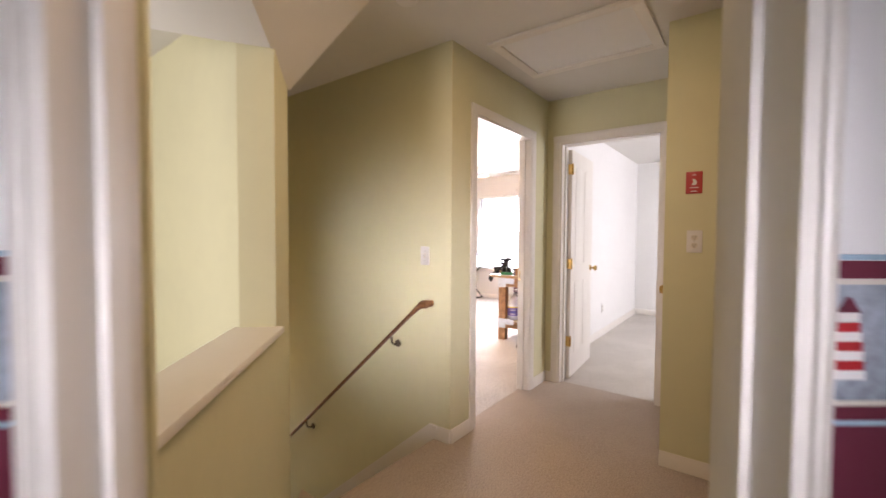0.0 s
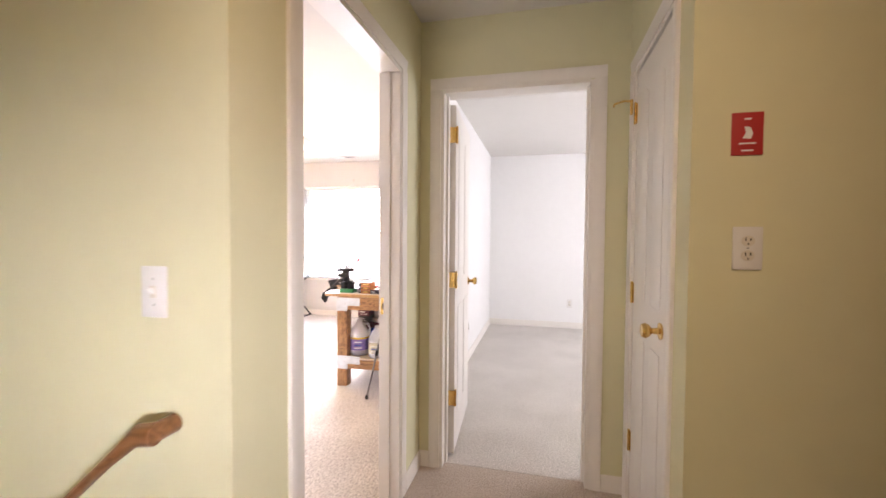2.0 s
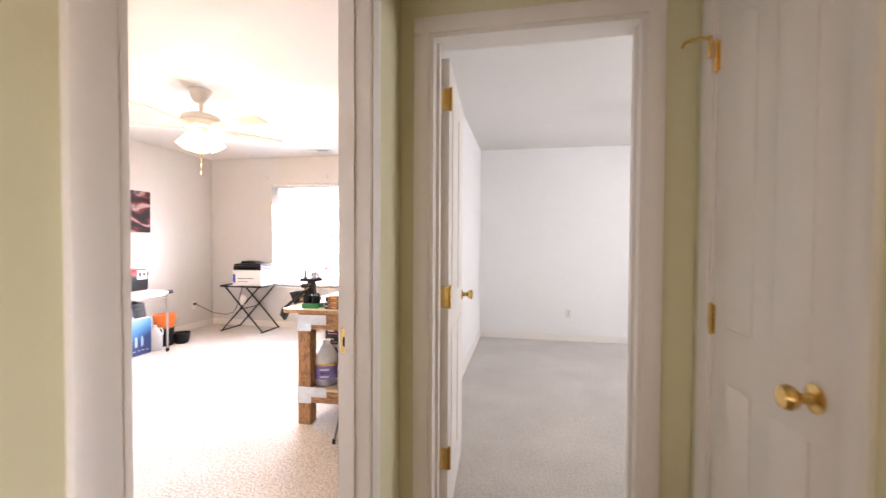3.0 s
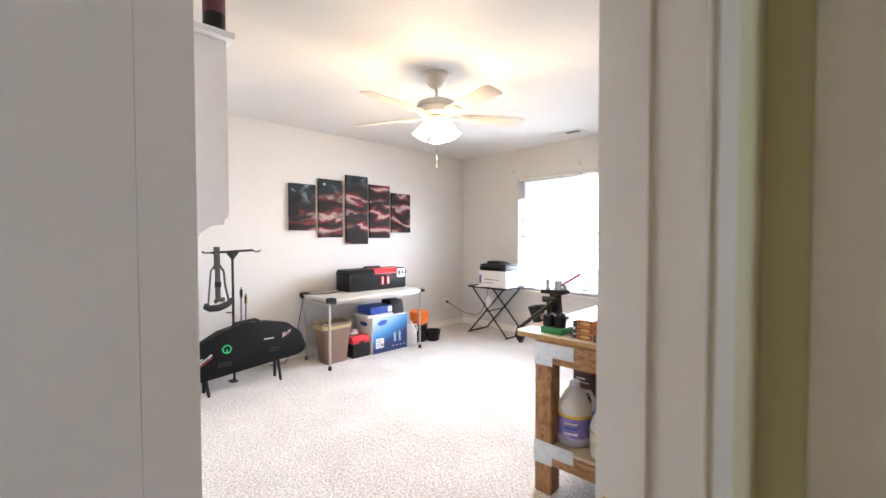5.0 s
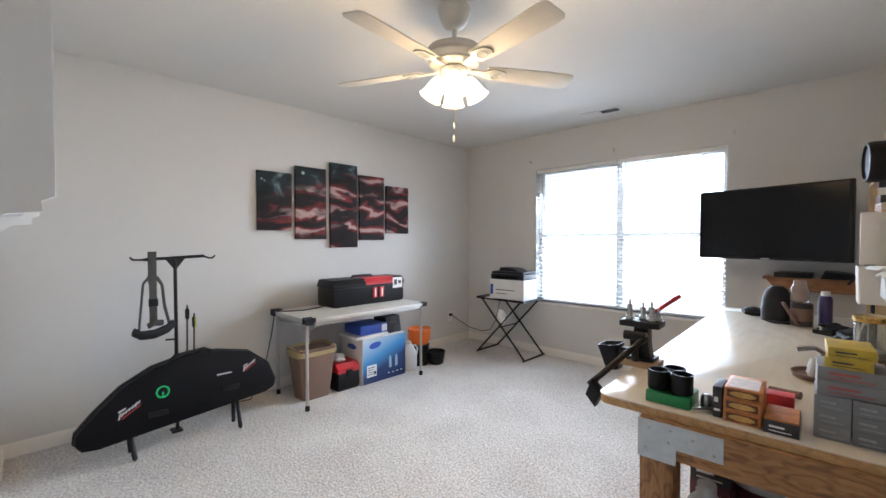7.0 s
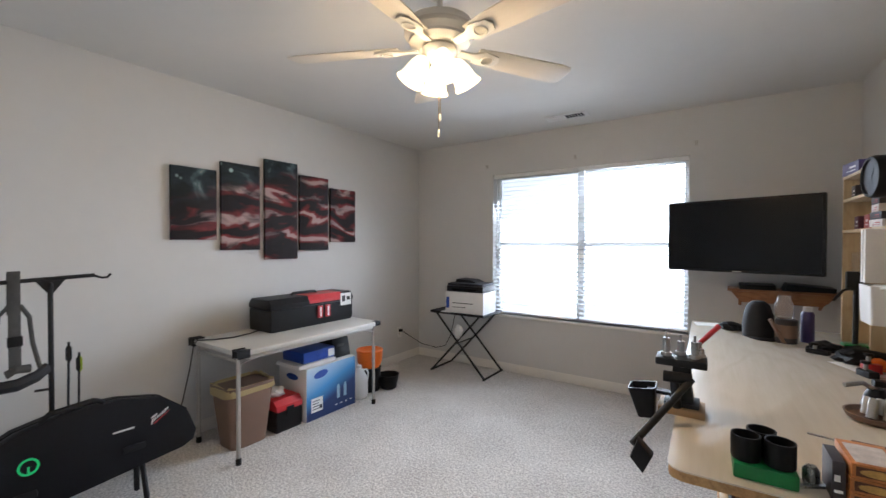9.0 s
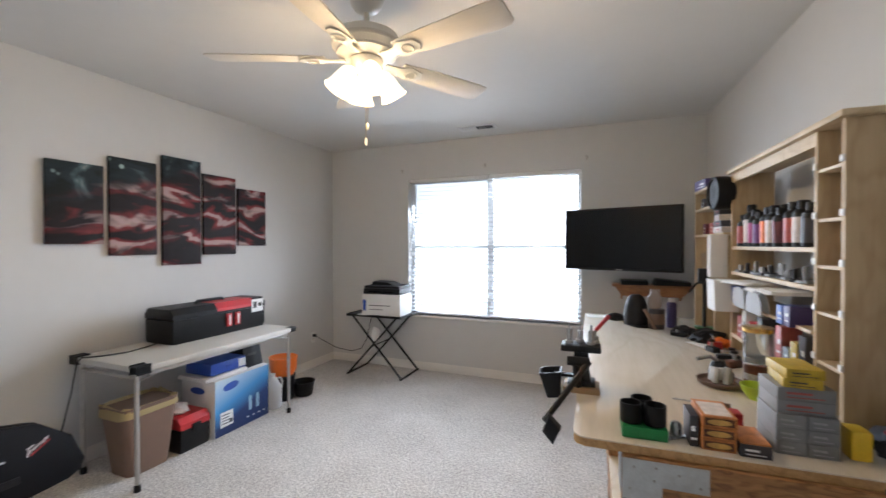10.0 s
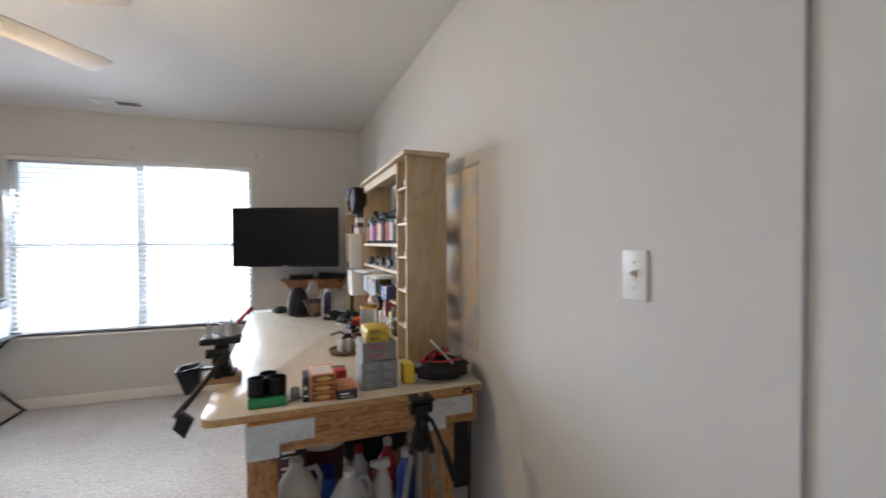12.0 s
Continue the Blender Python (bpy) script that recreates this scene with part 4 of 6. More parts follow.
cable = thing("power_cable", Matrix.Identity(4), "black power cable draped over the folding table", "cable")
part("cord", tube([(-5.36, 4.95, 0.70), (-5.33, 4.85, 0.696), (-5.30, 4.72, 0.696), (-5.34, 4.60, 0.697), (-5.42, 4.535, 0.694), (-5.44, 4.522, 0.66), (-5.45, 4.50, 0.5), (-5.46, 4.46, 0.3), (-5.46, 4.40, 0.12), (-5.47, 4.34, 0.012), (-5.5, 4.2, 0.008)], 0.004), M["black"], cable)
cable2 = thing("power_cable", PLACE.inverted(), "black cable hanging from the outlet to the printer stand", "cable")
part("cord", tube([(-5.535, 6.78, 0.35), (-5.50, 6.78, 0.345), (-5.40, 6.79, 0.30), (-5.25, 6.81, 0.235), (-5.08, 6.84, 0.21), (-4.98, 6.87, 0.24), (-4.93, 6.90, 0.35), (-4.90, 6.93, 0.55), (-4.88, 6.96, 0.63)], 0.004), M["black"], cable2)
part("plug", box(-5.546, 6.765, 0.335, -5.51, 6.797, 0.367, 0.006), M["black"], cable2)

bin_ = thing("waste_bin", Matrix.Translation((-5.235, 4.74, 0)), "brown plastic waste bin with a yellowish liner", "bin")
def rect_cup(w0, d0, w1, d1, h, t, r=0.03, z=0.0):
    bm = bmesh.new()
    rings = []
    for w, d, zz in ((w0, d0, 0), (w1, d1, h), (w1 - t, d1 - t, h), (w0 - t, d0 - t, t)):
        ring = []
        for cx, cy, a0 in ((1, 1, 0), (-1, 1, 90), (-1, -1, 180), (1, -1, 270)):
            for px, py in arc(cx * (w - r), cy * (d - r), r, a0, a0 + 90, 4):
                ring.append(bm.verts.new((px, py, z + zz)))
        rings.append(ring)
    n = len(rings[0])
    for a, b in zip(rings, rings[1:]):
        for i in range(n):
            bm.faces.new((a[i], a[(i + 1) % n], b[(i + 1) % n], b[i]))
    bm.faces.new(rings[0]), bm.faces.new(rings[-1])
    return bm
part("body", rect_cup(0.095, 0.12, 0.12, 0.165, 0.40, 0.006, 0.04), M["brown"], bin_)
part("rim", rect_cup(0.124, 0.169, 0.126, 0.171, 0.022, 0.012, 0.043, 0.385), M["brown"], bin_)
lin = rect_cup(0.1275, 0.1725, 0.124, 0.169, 0.055, 0.016, 0.045, 0.362)
rng = random.Random(4)
for v in lin.verts:
    v.co += Vector((rng.uniform(-0.004, 0.004), rng.uniform(-0.004, 0.004), rng.uniform(-0.018, 0.006)))
part("bin_liner", lin, M["bagliner"], bin_, "crumpled yellowish liner")

rt = thing("tool_case", Matrix.Translation((-5.245, 5.02, 0)), "small black and red tool case on the carpet", "tool case")
part("body", prism([(-0.11, 0.0), (0.11, 0.0), (0.125, 0.03), (0.125, 0.15), (-0.125, 0.15), (-0.125, 0.03)], 1, -0.105, 0.105, 0.012), M["black"], rt)
part("lid", prism([(-0.128, 0.152), (0.128, 0.152), (0.125, 0.19), (0.09, 0.225), (-0.09, 0.225), (-0.125, 0.19)], 1, -0.108, 0.108, 0.012), M["red"], rt, "red lid")
part("latch", box(0.126, -0.03, 0.12, 0.136, 0.03, 0.175, 0.004), M["black"], rt)
def crumpled(r, seed, sx=1.0, sy=1.0, sz=1.0, sub=3, rough=0.35):
    bm = bmesh.new()
    bmesh.ops.create_icosphere(bm, subdivisions=sub, radius=r)
    for v in bm.verts:
        k = 1 + rough * noise.noise(v.co * (2.2 / r) + Vector((seed, seed * 2.1, 0))) + 0.12 * noise.noise(v.co * (7 / r) + Vector((seed, 0, 0)))
        v.co = Vector((v.co.x * k * sx, v.co.y * k * sy, v.co.z * k * sz))
    return bm
rag = thing("work_rag", Matrix.Translation((-5.25, 4.99, 0.255)), "crumpled pale rag on the tool case", "rag")
part("cloth", crumpled(0.06, 1.3, 1.1, 1.0, 0.6), M["card_w"], rag)

mb = thing("monitor_box", Matrix.Translation((-5.27, 5.39, 0)), "large blue and white printed cardboard box under the table", "box")
part("carton", box(-0.165, -0.243, 0, 0.165, 0.243, 0.40, 0.003), M["card_w"], mb)
def gradient_face(name, c0, c1, c2):
    m = bpy.data.materials.new(name)
    m.use_nodes = True
    nt = m.node_tree
    b = nt.nodes["Principled BSDF"]
    tc = nt.nodes.new("ShaderNodeTexCoord")
    sp = nt.nodes.new("ShaderNodeSeparateXYZ")
    nt.links.new(tc.outputs["Generated"], sp.inputs[0])
    ad = nt.nodes.new("ShaderNodeMath")
    ad.operation = "MULTIPLY_ADD"
    ad.inputs[1].default_value = -0.45
    nt.links.new(sp.outputs["Y"], ad.inputs[0])
    nt.links.new(sp.outputs["Z"], ad.inputs[2])
    nt.links.new(ramp(nt, ad.outputs[0], [(0.10, c2), (0.42, c1), (0.98, c0)]), b.inputs["Base Color"])
    b.inputs["Roughness"].default_value = 0.4
    return m
part("printed_front", box(0.1655, -0.24, 0.004, 0.167, 0.24, 0.396), gradient_face("blue_box_print", (0.55, 0.68, 0.78), (0.05, 0.25, 0.55), (0.012, 0.03, 0.12)), mb, "blue fading printed front")
logo = bmesh.new()
prism([(0.028 * math.cos(a) * 2.6 * 0.9, 0.028 * math.sin(a)) for a in [k * math.pi / 12 for k in range(24)]], 0, 0.1672, 0.1682, bm=logo)
lg = part("oval_mark", logo, M["blue"], mb, "dark blue oval mark")
lg.matrix_basis = pose(0, -0.11, 0.335, 8)
lg2 = part("oval_mark", logo2 := prism([(0.07 * math.cos(a), 0.024 * math.sin(a)) for a in [k * math.pi / 12 for k in range(24)]], 1, -0.2455, -0.2435), M["blue"], mb)
lg2.matrix_basis = pose(0, 0, 0.32)
lab = part("shipping_label", box(0.1672, -0.20, 0.06, 0.1684, -0.095, 0.165), M["paper"], mb, "white label")
for i in range(4):
    part("print_bar", box(0.1685, -0.19, 0.08 + i * 0.02, 0.169, -0.13 + 0.01 * (i % 2), 0.086 + i * 0.02), M["card_k"], lab)
part("print_block", box(0.1685, -0.125, 0.075, 0.169, -0.102, 0.105), M["card_k"], lab)
for y in (0.06, 0.13):
    part("printed_bottle", prism([(y - 0.015, 0.10), (y + 0.015, 0.10), (y + 0.015, 0.19), (y + 0.006, 0.21), (y - 0.006, 0.21), (y - 0.015, 0.19)], 0, 0.1672, 0.1678), M["sky_paper"], mb)
for y, w in ((0.03, 0.02), (0.08, 0.02), (0.13, 0.02), (0.18, 0.02)):
    part("print_bar", box(0.1672, y, 0.05, 0.1678, y + w, 0.058), M["paper"], mb)
bk = thing("blue_case", Matrix.Translation((-5.27, 5.30, 0.428)), "blue plastic drill case on a stack of books", "tool case")
part("shell", box(-0.13, -0.15, 0, 0.13, 0.15, 0.085, 0.015), M["blue"], bk)
part("label", box(0.1305, 0.08, 0.012, 0.1318, 0.14, 0.072), M["paper"], bk, "white label")
part("latch", box(0.1305, -0.03, 0.03, 0.137, 0.02, 0.055, 0.003), M["blue"], bk)
for i in range(2):
    b = thing("magazine", Matrix.Translation((-5.265 + 0.006 * i, 5.28, 0.401 + 0.0135 * i)), "thin pale magazine lying on the carton", "magazine", "magazines on the carton")
    part("page_block", box(-0.14, -0.18, 0, 0.14, 0.16, 0.0125, 0.002), M["paper"], b)
pb = thing("black_equipment_box", Matrix.Translation((-5.27, 5.545, 0.401)), "black printed equipment box on the carton", "box")
part("carton", prism([(-0.10, 0.0), (0.11, 0.0), (0.08, 0.15), (-0.10, 0.15)], 1, -0.085, 0.085, 0.004), M["black"], pb)
part("print_bar", box(0.094, -0.05, 0.085, 0.0965, 0.03, 0.105), M["strap"], pb)
part("handle", tube([(0.0, -0.06, 0.15), (0.0, -0.05, 0.165), (0.0, 0.05, 0.165), (0.0, 0.06, 0.15)], 0.008), M["black"], pb)


def jug(name, m, body_mat, label, cap_mat, sticker=None, s=1.0, liquid=None):
    """A gallon jug with a side handle, neck, cap and wrap label."""
    j = thing(name, m, label, "jug")
    p = [(0.06, 0), (0.072, 0.01), (0.075, 0.03), (0.075, 0.15), (0.07, 0.175), (0.045, 0.225), (0.024, 0.25), (0.021, 0.262), (0.019, 0.262), (0.0, 0.262)]
    part("body", lathe([(r * s, z * s) for r, z in p], 24), body_mat, j)
    part("handle", tube([(0.03 * s, 0, 0.235 * s), (0.065 * s, 0, 0.235 * s), (0.08 * s, 0, 0.20 * s), (0.074 * s, 0, 0.15 * s)], 0.009 * s), body_mat, j)
    if liquid:
        part("liquid", lathe([(0.0575 * s, 0.004), (0.0715 * s, 0.015 * s), (0.0738 * s, 0.03 * s), (0.0738 * s, 0.12 * s), (0, 0.121 * s)], 24), liquid, j, "violet liquid")
    part("cap", lathe([(0.022 * s, 0.252 * s), (0.022 * s, 0.278 * s), (0.0, 0.279 * s)], 18), cap_mat, j)
    if sticker:
        bm = lathe([(0.0757 * s, 0.045 * s), (0.0757 * s, 0.14 * s)], 24)
        lb = part("label_band", bm, sticker, j, "printed label")
        if liquid:
            part("label_edge", lathe([(0.0761 * s, 0.13 * s), (0.0761 * s, 0.142 * s)], 24), M["yellow"], lb, "yellow edge of the label")
        for i in range(3):
            part("print_bar", box(-0.035 * s, -0.0775 * s, (0.06 + i * 0.022) * s, 0.02 * s, -0.072 * s, (0.068 + i * 0.022) * s), M["blue" if i % 2 else "paper"], lb)
    return j


jug("water_jug", pose(-5.17, 5.74, 0, 0, 0, 60), M["milky"], "translucent white plastic jug under the table", M["white_p"])
helm = thing("bucket_stack", Matrix.Translation((-5.23, 5.93, 0)), "black tub with an orange tub stacked on top", "tub")
part("lower_tub", lathe([(0.085, 0), (0.09, 0.01), (0.10, 0.2), (0.105, 0.21), (0.0, 0.21)]), M["black"], helm)
part("upper_tub", lathe([(0.085, 0.212), (0.11, 0.26), (0.118, 0.36), (0.122, 0.365), (0.118, 0.37), (0.08, 0.35), (0.0, 0.345)]), M["orange"], helm, "orange tub")
bowl = thing("black_bowl", Matrix.Translation((-5.12, 6.06, 0)), "shallow black bowl on the carpet", "bowl")
part("bowl", lathe([(0.06, 0), (0.075, 0.01), (0.095, 0.12), (0.10, 0.13), (0.094, 0.13), (0.07, 0.02), (0.0, 0.015)]), M["black"], bowl)

# ---- printer on a folding tray ----
PLACE = Matrix.Translation((0.03, 0.03, 0))
ps = thing("tray_stand", Matrix.Translation((-4.77, 6.87, 0)), "black folding tray table with crossed metal legs", "folding table")
part("tray", box(-0.315, -0.20, 0.612, 0.315, 0.20, 0.63, 0.006), M["black_m"], ps)
part("tray_rim", tube([(-0.31, -0.195, 0.632), (0.31, -0.195, 0.632), (0.31, 0.195, 0.632), (-0.31, 0.195, 0.632), (-0.31, -0.195, 0.632)], 0.006), M["black_m"], ps)
for y in (-0.17, 0.20):
    for s in (-1, 1):
        part("leg", rod((s * 0.31, y, 0.012), (-s * 0.25, y, 0.61), 0.010), M["black_m"], ps)
for x in (-0.31, 0.31):
    part("foot_bar", rod((x, -0.19, 0.011), (x, 0.22, 0.011), 0.010), M["black_m"], ps)
part("hinge_bar", rod((-0.03, -0.17, 0.31), (-0.03, 0.2, 0.31), 0.007), M["black_m"], ps)
pbx = thing("printer_carton", pose(-4.69, 6.83, 0.631, 0, 0, 4), "white carton with blue print on the tray table", "box")
part("carton", box(-0.21, -0.15, 0, 0.21, 0.15, 0.215, 0.003), M["card_w"], pbx)
part("printed_panel", box(-0.20, -0.1515, 0.05, -0.165, -0.150, 0.16), M["blue"], pbx, "blue printed panel")
part("print_bar", box(-0.13, -0.1515, 0.10, 0.10, -0.150, 0.108), M["strap"], pbx)
part("print_bar", box(-0.13, -0.1515, 0.06, 0.02, -0.150, 0.066), M["strap"], pbx)
part("tape", box(-0.212, -0.02, 0.2145, 0.212, 0.03, 0.2158), M["card_b"], pbx, "brown tape")
pr = thing("printer", pose(-4.685, 6.83, 0.847, 0, 0, 4), "flat black printer on its carton", "printer")
part("base", box(-0.20, -0.15, 0, 0.20, 0.15, 0.06, 0.01), M["black"], pr)
part("scanner_lid", box(-0.195, -0.145, 0.062, 0.195, 0.15, 0.085, 0.008), M["charcoal"], pr)
part("feeder", prism([(-0.15, 0.086), (0.10, 0.086), (0.02, 0.115), (-0.14, 0.12)], 1, -0.06, 0.13, 0.004), M["black"], pr)
part("paper_slot", box(-0.14, -0.153, 0.018, 0.14, -0.149, 0.032), M["screen"], pr)
paper = thing("manual_booklet", pose(-4.86, 6.71, 0.631, 0, 0, 8), "white booklet lying on the tray", "booklet")
part("page_block", box(-0.09, -0.04, 0, 0.09, 0.05, 0.008, 0.001), M["paper"], paper)
dangling = thing("hanging_bag", pose(-4.75, 6.70, 0.44), "small white paper sack hung under the tray", "bag")
part("sack", crumpled(0.05, 3.3, 0.9, 0.5, 1.4), M["paper"], dangling)

# ---- bow case, stand and strap ----
PLACE = Matrix.Identity(4)
bc = thing("bow_case", pose(-5.03, 3.82, 0.0, 0, 0, 0), "black half-moon moulded hard case standing on short legs", "hard case")
out = [(-0.55, 0.17), (-0.52, 0.125), (-0.45, 0.115), (0.47, 0.195), (0.525, 0.22), (0.545, 0.27), (0.50, 0.40), (0.38, 0.50), (0.20, 0.54), (0.0, 0.545), (-0.18, 0.505), (-0.34, 0.42), (-0.47, 0.30), (-0.545, 0.215)]
def half_shell(outline, x0, x1, grow):
    cx, cz = sum(p[0] for p in outline) / len(outline), sum(p[1] for p in outline) / len(outline)
    return prism([(cx + (a - cx) * grow, cz + (b - cz) * grow) for a, b in outline], 0, x0, x1, 0.022)
tilt = Matrix.Rotation(radians(-6), 4, "Y")
for nm, x0, x1, g in (("front_shell", 0.002, 0.075, 1.0), ("back_shell", -0.075, -0.002, 1.0), ("seam", -0.012, 0.012, 1.012)):
    part(nm, half_shell(out, x0, x1, g) if nm != "seam" else prism([(a * 1.008, 0.33 + (b - 0.33) * 1.012) for a, b in out], 0, x0, x1), M["case"], bc).matrix_basis = tilt
for y in (-0.30, 0.28):
    z = 0.13 + (y + 0.45) * 0.087
    part("leg", tube([(-0.02, y, z + 0.03), (0.03, y, z - 0.02), (0.05, y + 0.012, 0.012), (0.055, y + 0.02, 0.008)], 0.013), M["black"], bc, "bent black leg")
    part("leg", tube([(0.0, y, z + 0.03), (-0.05, y, z - 0.02), (-0.075, y + 0.01, 0.01)], 0.013), M["black"], bc)
part("handle", tube([(0, -0.10, 0.525), (0, -0.07, 0.555), (0, 0.09, 0.57), (0, 0.13, 0.548)], 0.013), M["black"], bc)
def on_case(y, z, bm, material, name, label=""):
    ob = part(name, bm, material, bc, label)
    ob.matrix_basis = tilt @ Matrix.Translation((0.0755, y, z))
    return ob
ringb = bmesh.new()
for a in range(24):
    t0, t1 = a * math.pi / 12, (a + 1) * math.pi / 12
    ringb.faces.new([ringb.verts.new((0.0015, r * math.cos(t), r * math.sin(t))) for r, t in ((0.027, t0), (0.036, t0), (0.036, t1), (0.027, t1))])
bmesh.ops.remove_doubles(ringb, verts=ringb.verts, dist=1e-5)
GLOW_GREEN = mat("bright_green_print", (0.02, 0.55, 0.16), 0.5, var=0.05)
on_case(-0.145, 0.355, ringb, GLOW_GREEN, "ring_mark", "bright green ring mark")
on_case(-0.145, 0.355, box(0.0, -0.004, -0.034, 0.002, 0.004, 0.0), GLOW_GREEN, "ring_mark_bar")
def script_mark(y, z, s):
    """A slanting row of short pen strokes over a thin red line."""
    for k, (u, h) in enumerate(((-0.048, 0.036), (-0.034, 0.022), (-0.018, 0.018), (-0.003, 0.018), (0.012, 0.018), (0.028, 0.026), (0.042, 0.016))):
        base, lean = 0.62 * u, 0.008
        on_case(y + u * s, z + base * s, prism([(-0.004 * s, -h * s / 2), (0.003 * s, -h * s / 2), ((lean + 0.004) * s, h * s / 2), ((lean - 0.003) * s, h * s / 2)], 0, 0.0, 0.002), M["card_w"], "pen_stroke", "pale script stroke")
    on_case(y + 0.006 * s, z - 0.022 * s, prism([(-0.04 * s, -0.028 * s), (0.05 * s, 0.030 * s), (0.05 * s, 0.036 * s), (-0.04 * s, -0.020 * s)], 0, 0.0, 0.002), M["red"], "script_underline", "thin red line under the script")
    on_case(y - 0.042 * s, z - 0.010 * s, prism([(-0.006 * s, 0.0), (0.028 * s, 0.016 * s), (0.026 * s, 0.024 * s), (-0.008 * s, 0.008 * s)], 0, 0.0, 0.002), M["card_w"], "pen_stroke")


script_mark(-0.31, 0.30, 1.0)
script_mark(0.36, 0.41, 0.8)
on_case(0.20, 0.385, box(0, -0.045, -0.004, 0.002, 0.045, 0.004), M["card_w"], "print_bar").rotation_mode = "XYZ"
for y, z in ((-0.17, 0.235), (0.24, 0.285)):
    on_case(y, z, box(-0.001, -0.05, -0.016, 0.008, 0.05, 0.016, 0.006), M["black"], "latch", "recessed black latch")

bs = thing("bow_stand", pose(-5.22, 3.80, 0), "black T-shaped metal stand behind the case", "stand")
part("pole", rod((0, 0, 0.02), (0, 0, 1.14), 0.011), M["black_m"], bs)
part("cross_bar", rod((0, -0.17, 1.15), (0, 0.17, 1.165), 0.010), M["black_m"], bs)
part("gusset", prism([(-0.055, 1.15), (0.055, 1.15), (0.012, 1.09), (-0.012, 1.09)], 0, -0.004, 0.004), M["black_m"], bs)
for s in (-1, 1):
    part("hook", tube([(0, s * 0.165, 1.157 + s * 0.008), (0, s * 0.20, 1.15), (0, s * 0.225, 1.15), (0, s * 0.24, 1.168)], 0.006), M["black_m"], bs)
part("base_plate", box(-0.07, -0.03, 0.0, 0.012, 0.03, 0.010, 0.002), M["black_m"], bs)
part("peg", rod((0, 0, 0.62), (0.0, -0.06, 0.625), 0.006), M["black_m"], bs)
for y, h in ((0.055, 0.84), (0.095, 0.78)):
    ar = thing("arrow", pose(-5.20, 3.80 + y, 0.0), "black arrow standing behind the case", "arrow", "arrows in the stand")
    part("shaft", rod((0, 0, 0.35), (0, 0.006, h), 0.005), M["black_m"], ar)
    for k in range(3):
        fl = part("fletching", prism([(0.004, h - 0.10), (0.014, h - 0.085), (0.014, h - 0.03), (0.004, h - 0.015)], 1, -0.0006, 0.0006), M["charcoal" if k or y < 0.06 else "lime"], ar)
        fl.matrix_basis = Matrix.Translation((0, 0.006, 0)) @ Matrix.Rotation(radians(120 * k + 40), 4, "Z")
hs = thing("hunting_harness", pose(-5.205, 3.672, 1.165) @ Matrix.Diagonal((1.0, 1.0, 1.38, 1.0)), "grey webbing harness with buckle hanging from the stand", "harness")
part("wide_strap", box(0.006, -0.021, -0.30, 0.011, 0.021, 0.02, 0.001), M["strap"], hs)
part("wide_strap", box(-0.015, -0.022, -0.12, -0.01, 0.02, 0.02, 0.001), M["strap"], hs)
part("strap_loop", prism([(-0.015, 0.016), (-0.008, 0.026), (0.006, 0.026), (0.011, 0.016)], 1, -0.021, 0.021), M["strap"], hs)
part("buckle", box(0.008, -0.026, -0.225, 0.018, 0.026, -0.19, 0.003), M["black"], hs, "black buckle")
part("side_strap", tube([(0.005, -0.02, -0.09), (0.005, -0.05, -0.12), (0.005, -0.06, -0.20), (0.005, -0.075, -0.33)], 0.007), M["strap"], hs)
part("side_strap", tube([(0.005, 0.02, -0.09), (0.005, 0.05, -0.13), (0.005, 0.06, -0.22), (0.005, 0.085, -0.31)], 0.009), M["strap"], hs)
part("belt_pad", tube([(0.0, -0.10, -0.335), (0.03, -0.07, -0.35), (0.035, 0.0, -0.35), (0.02, 0.07, -0.335), (0.0, 0.11, -0.315)], 0.021), M["charcoal"], hs, "padded dark belt")
part("belt_pad", tube([(0.01, -0.03, -0.315), (0.02, 0.0, -0.30), (0.01, 0.05, -0.305)], 0.014), M["strap"], hs)

# ---- wall chart half hidden behind the shelf unit ----
def chart_print(name):
    """Blotched tan shapes on a grey-blue ground."""
    m = mat(name, (0.50, 0.53, 0.56), 0.55, var=0.2, scale=5)
    nt = m.node_tree
    b = nt.nodes["Principled BSDF"]
    ground = b.inputs["Base Color"].links[0].from_socket
    blot = ramp(nt, tex_noise(nt, 5.5, 2, (1, 1.6, 1)), [(0.42, (0, 0, 0)), (0.52, (1, 1, 1))])
    tan = ramp(nt, tex_noise(nt, 4.0, 2), [(0.35, (0.66, 0.52, 0.36)), (0.65, (0.64, 0.57, 0.49))])
    nt.links.new(mix(nt, blot, ground, tan), b.inputs["Base Color"])
    return m


chart = thing("wall_chart", pose(-1.6305, 4.695, 1.28, 0, 0, -87.1), "grey and tan printed chart hanging on the wall", "poster")
part("sheet", box(-0.19, -0.004, -0.40, 0.19, -0.001, 0.385, 0.001), chart_print("printed_chart"), chart)
part("edge_strip", box(-0.20, -0.006, 0.386, 0.20, -0.001, 0.40, 0.001), M["galv"], chart, "thin grey hanging strip")

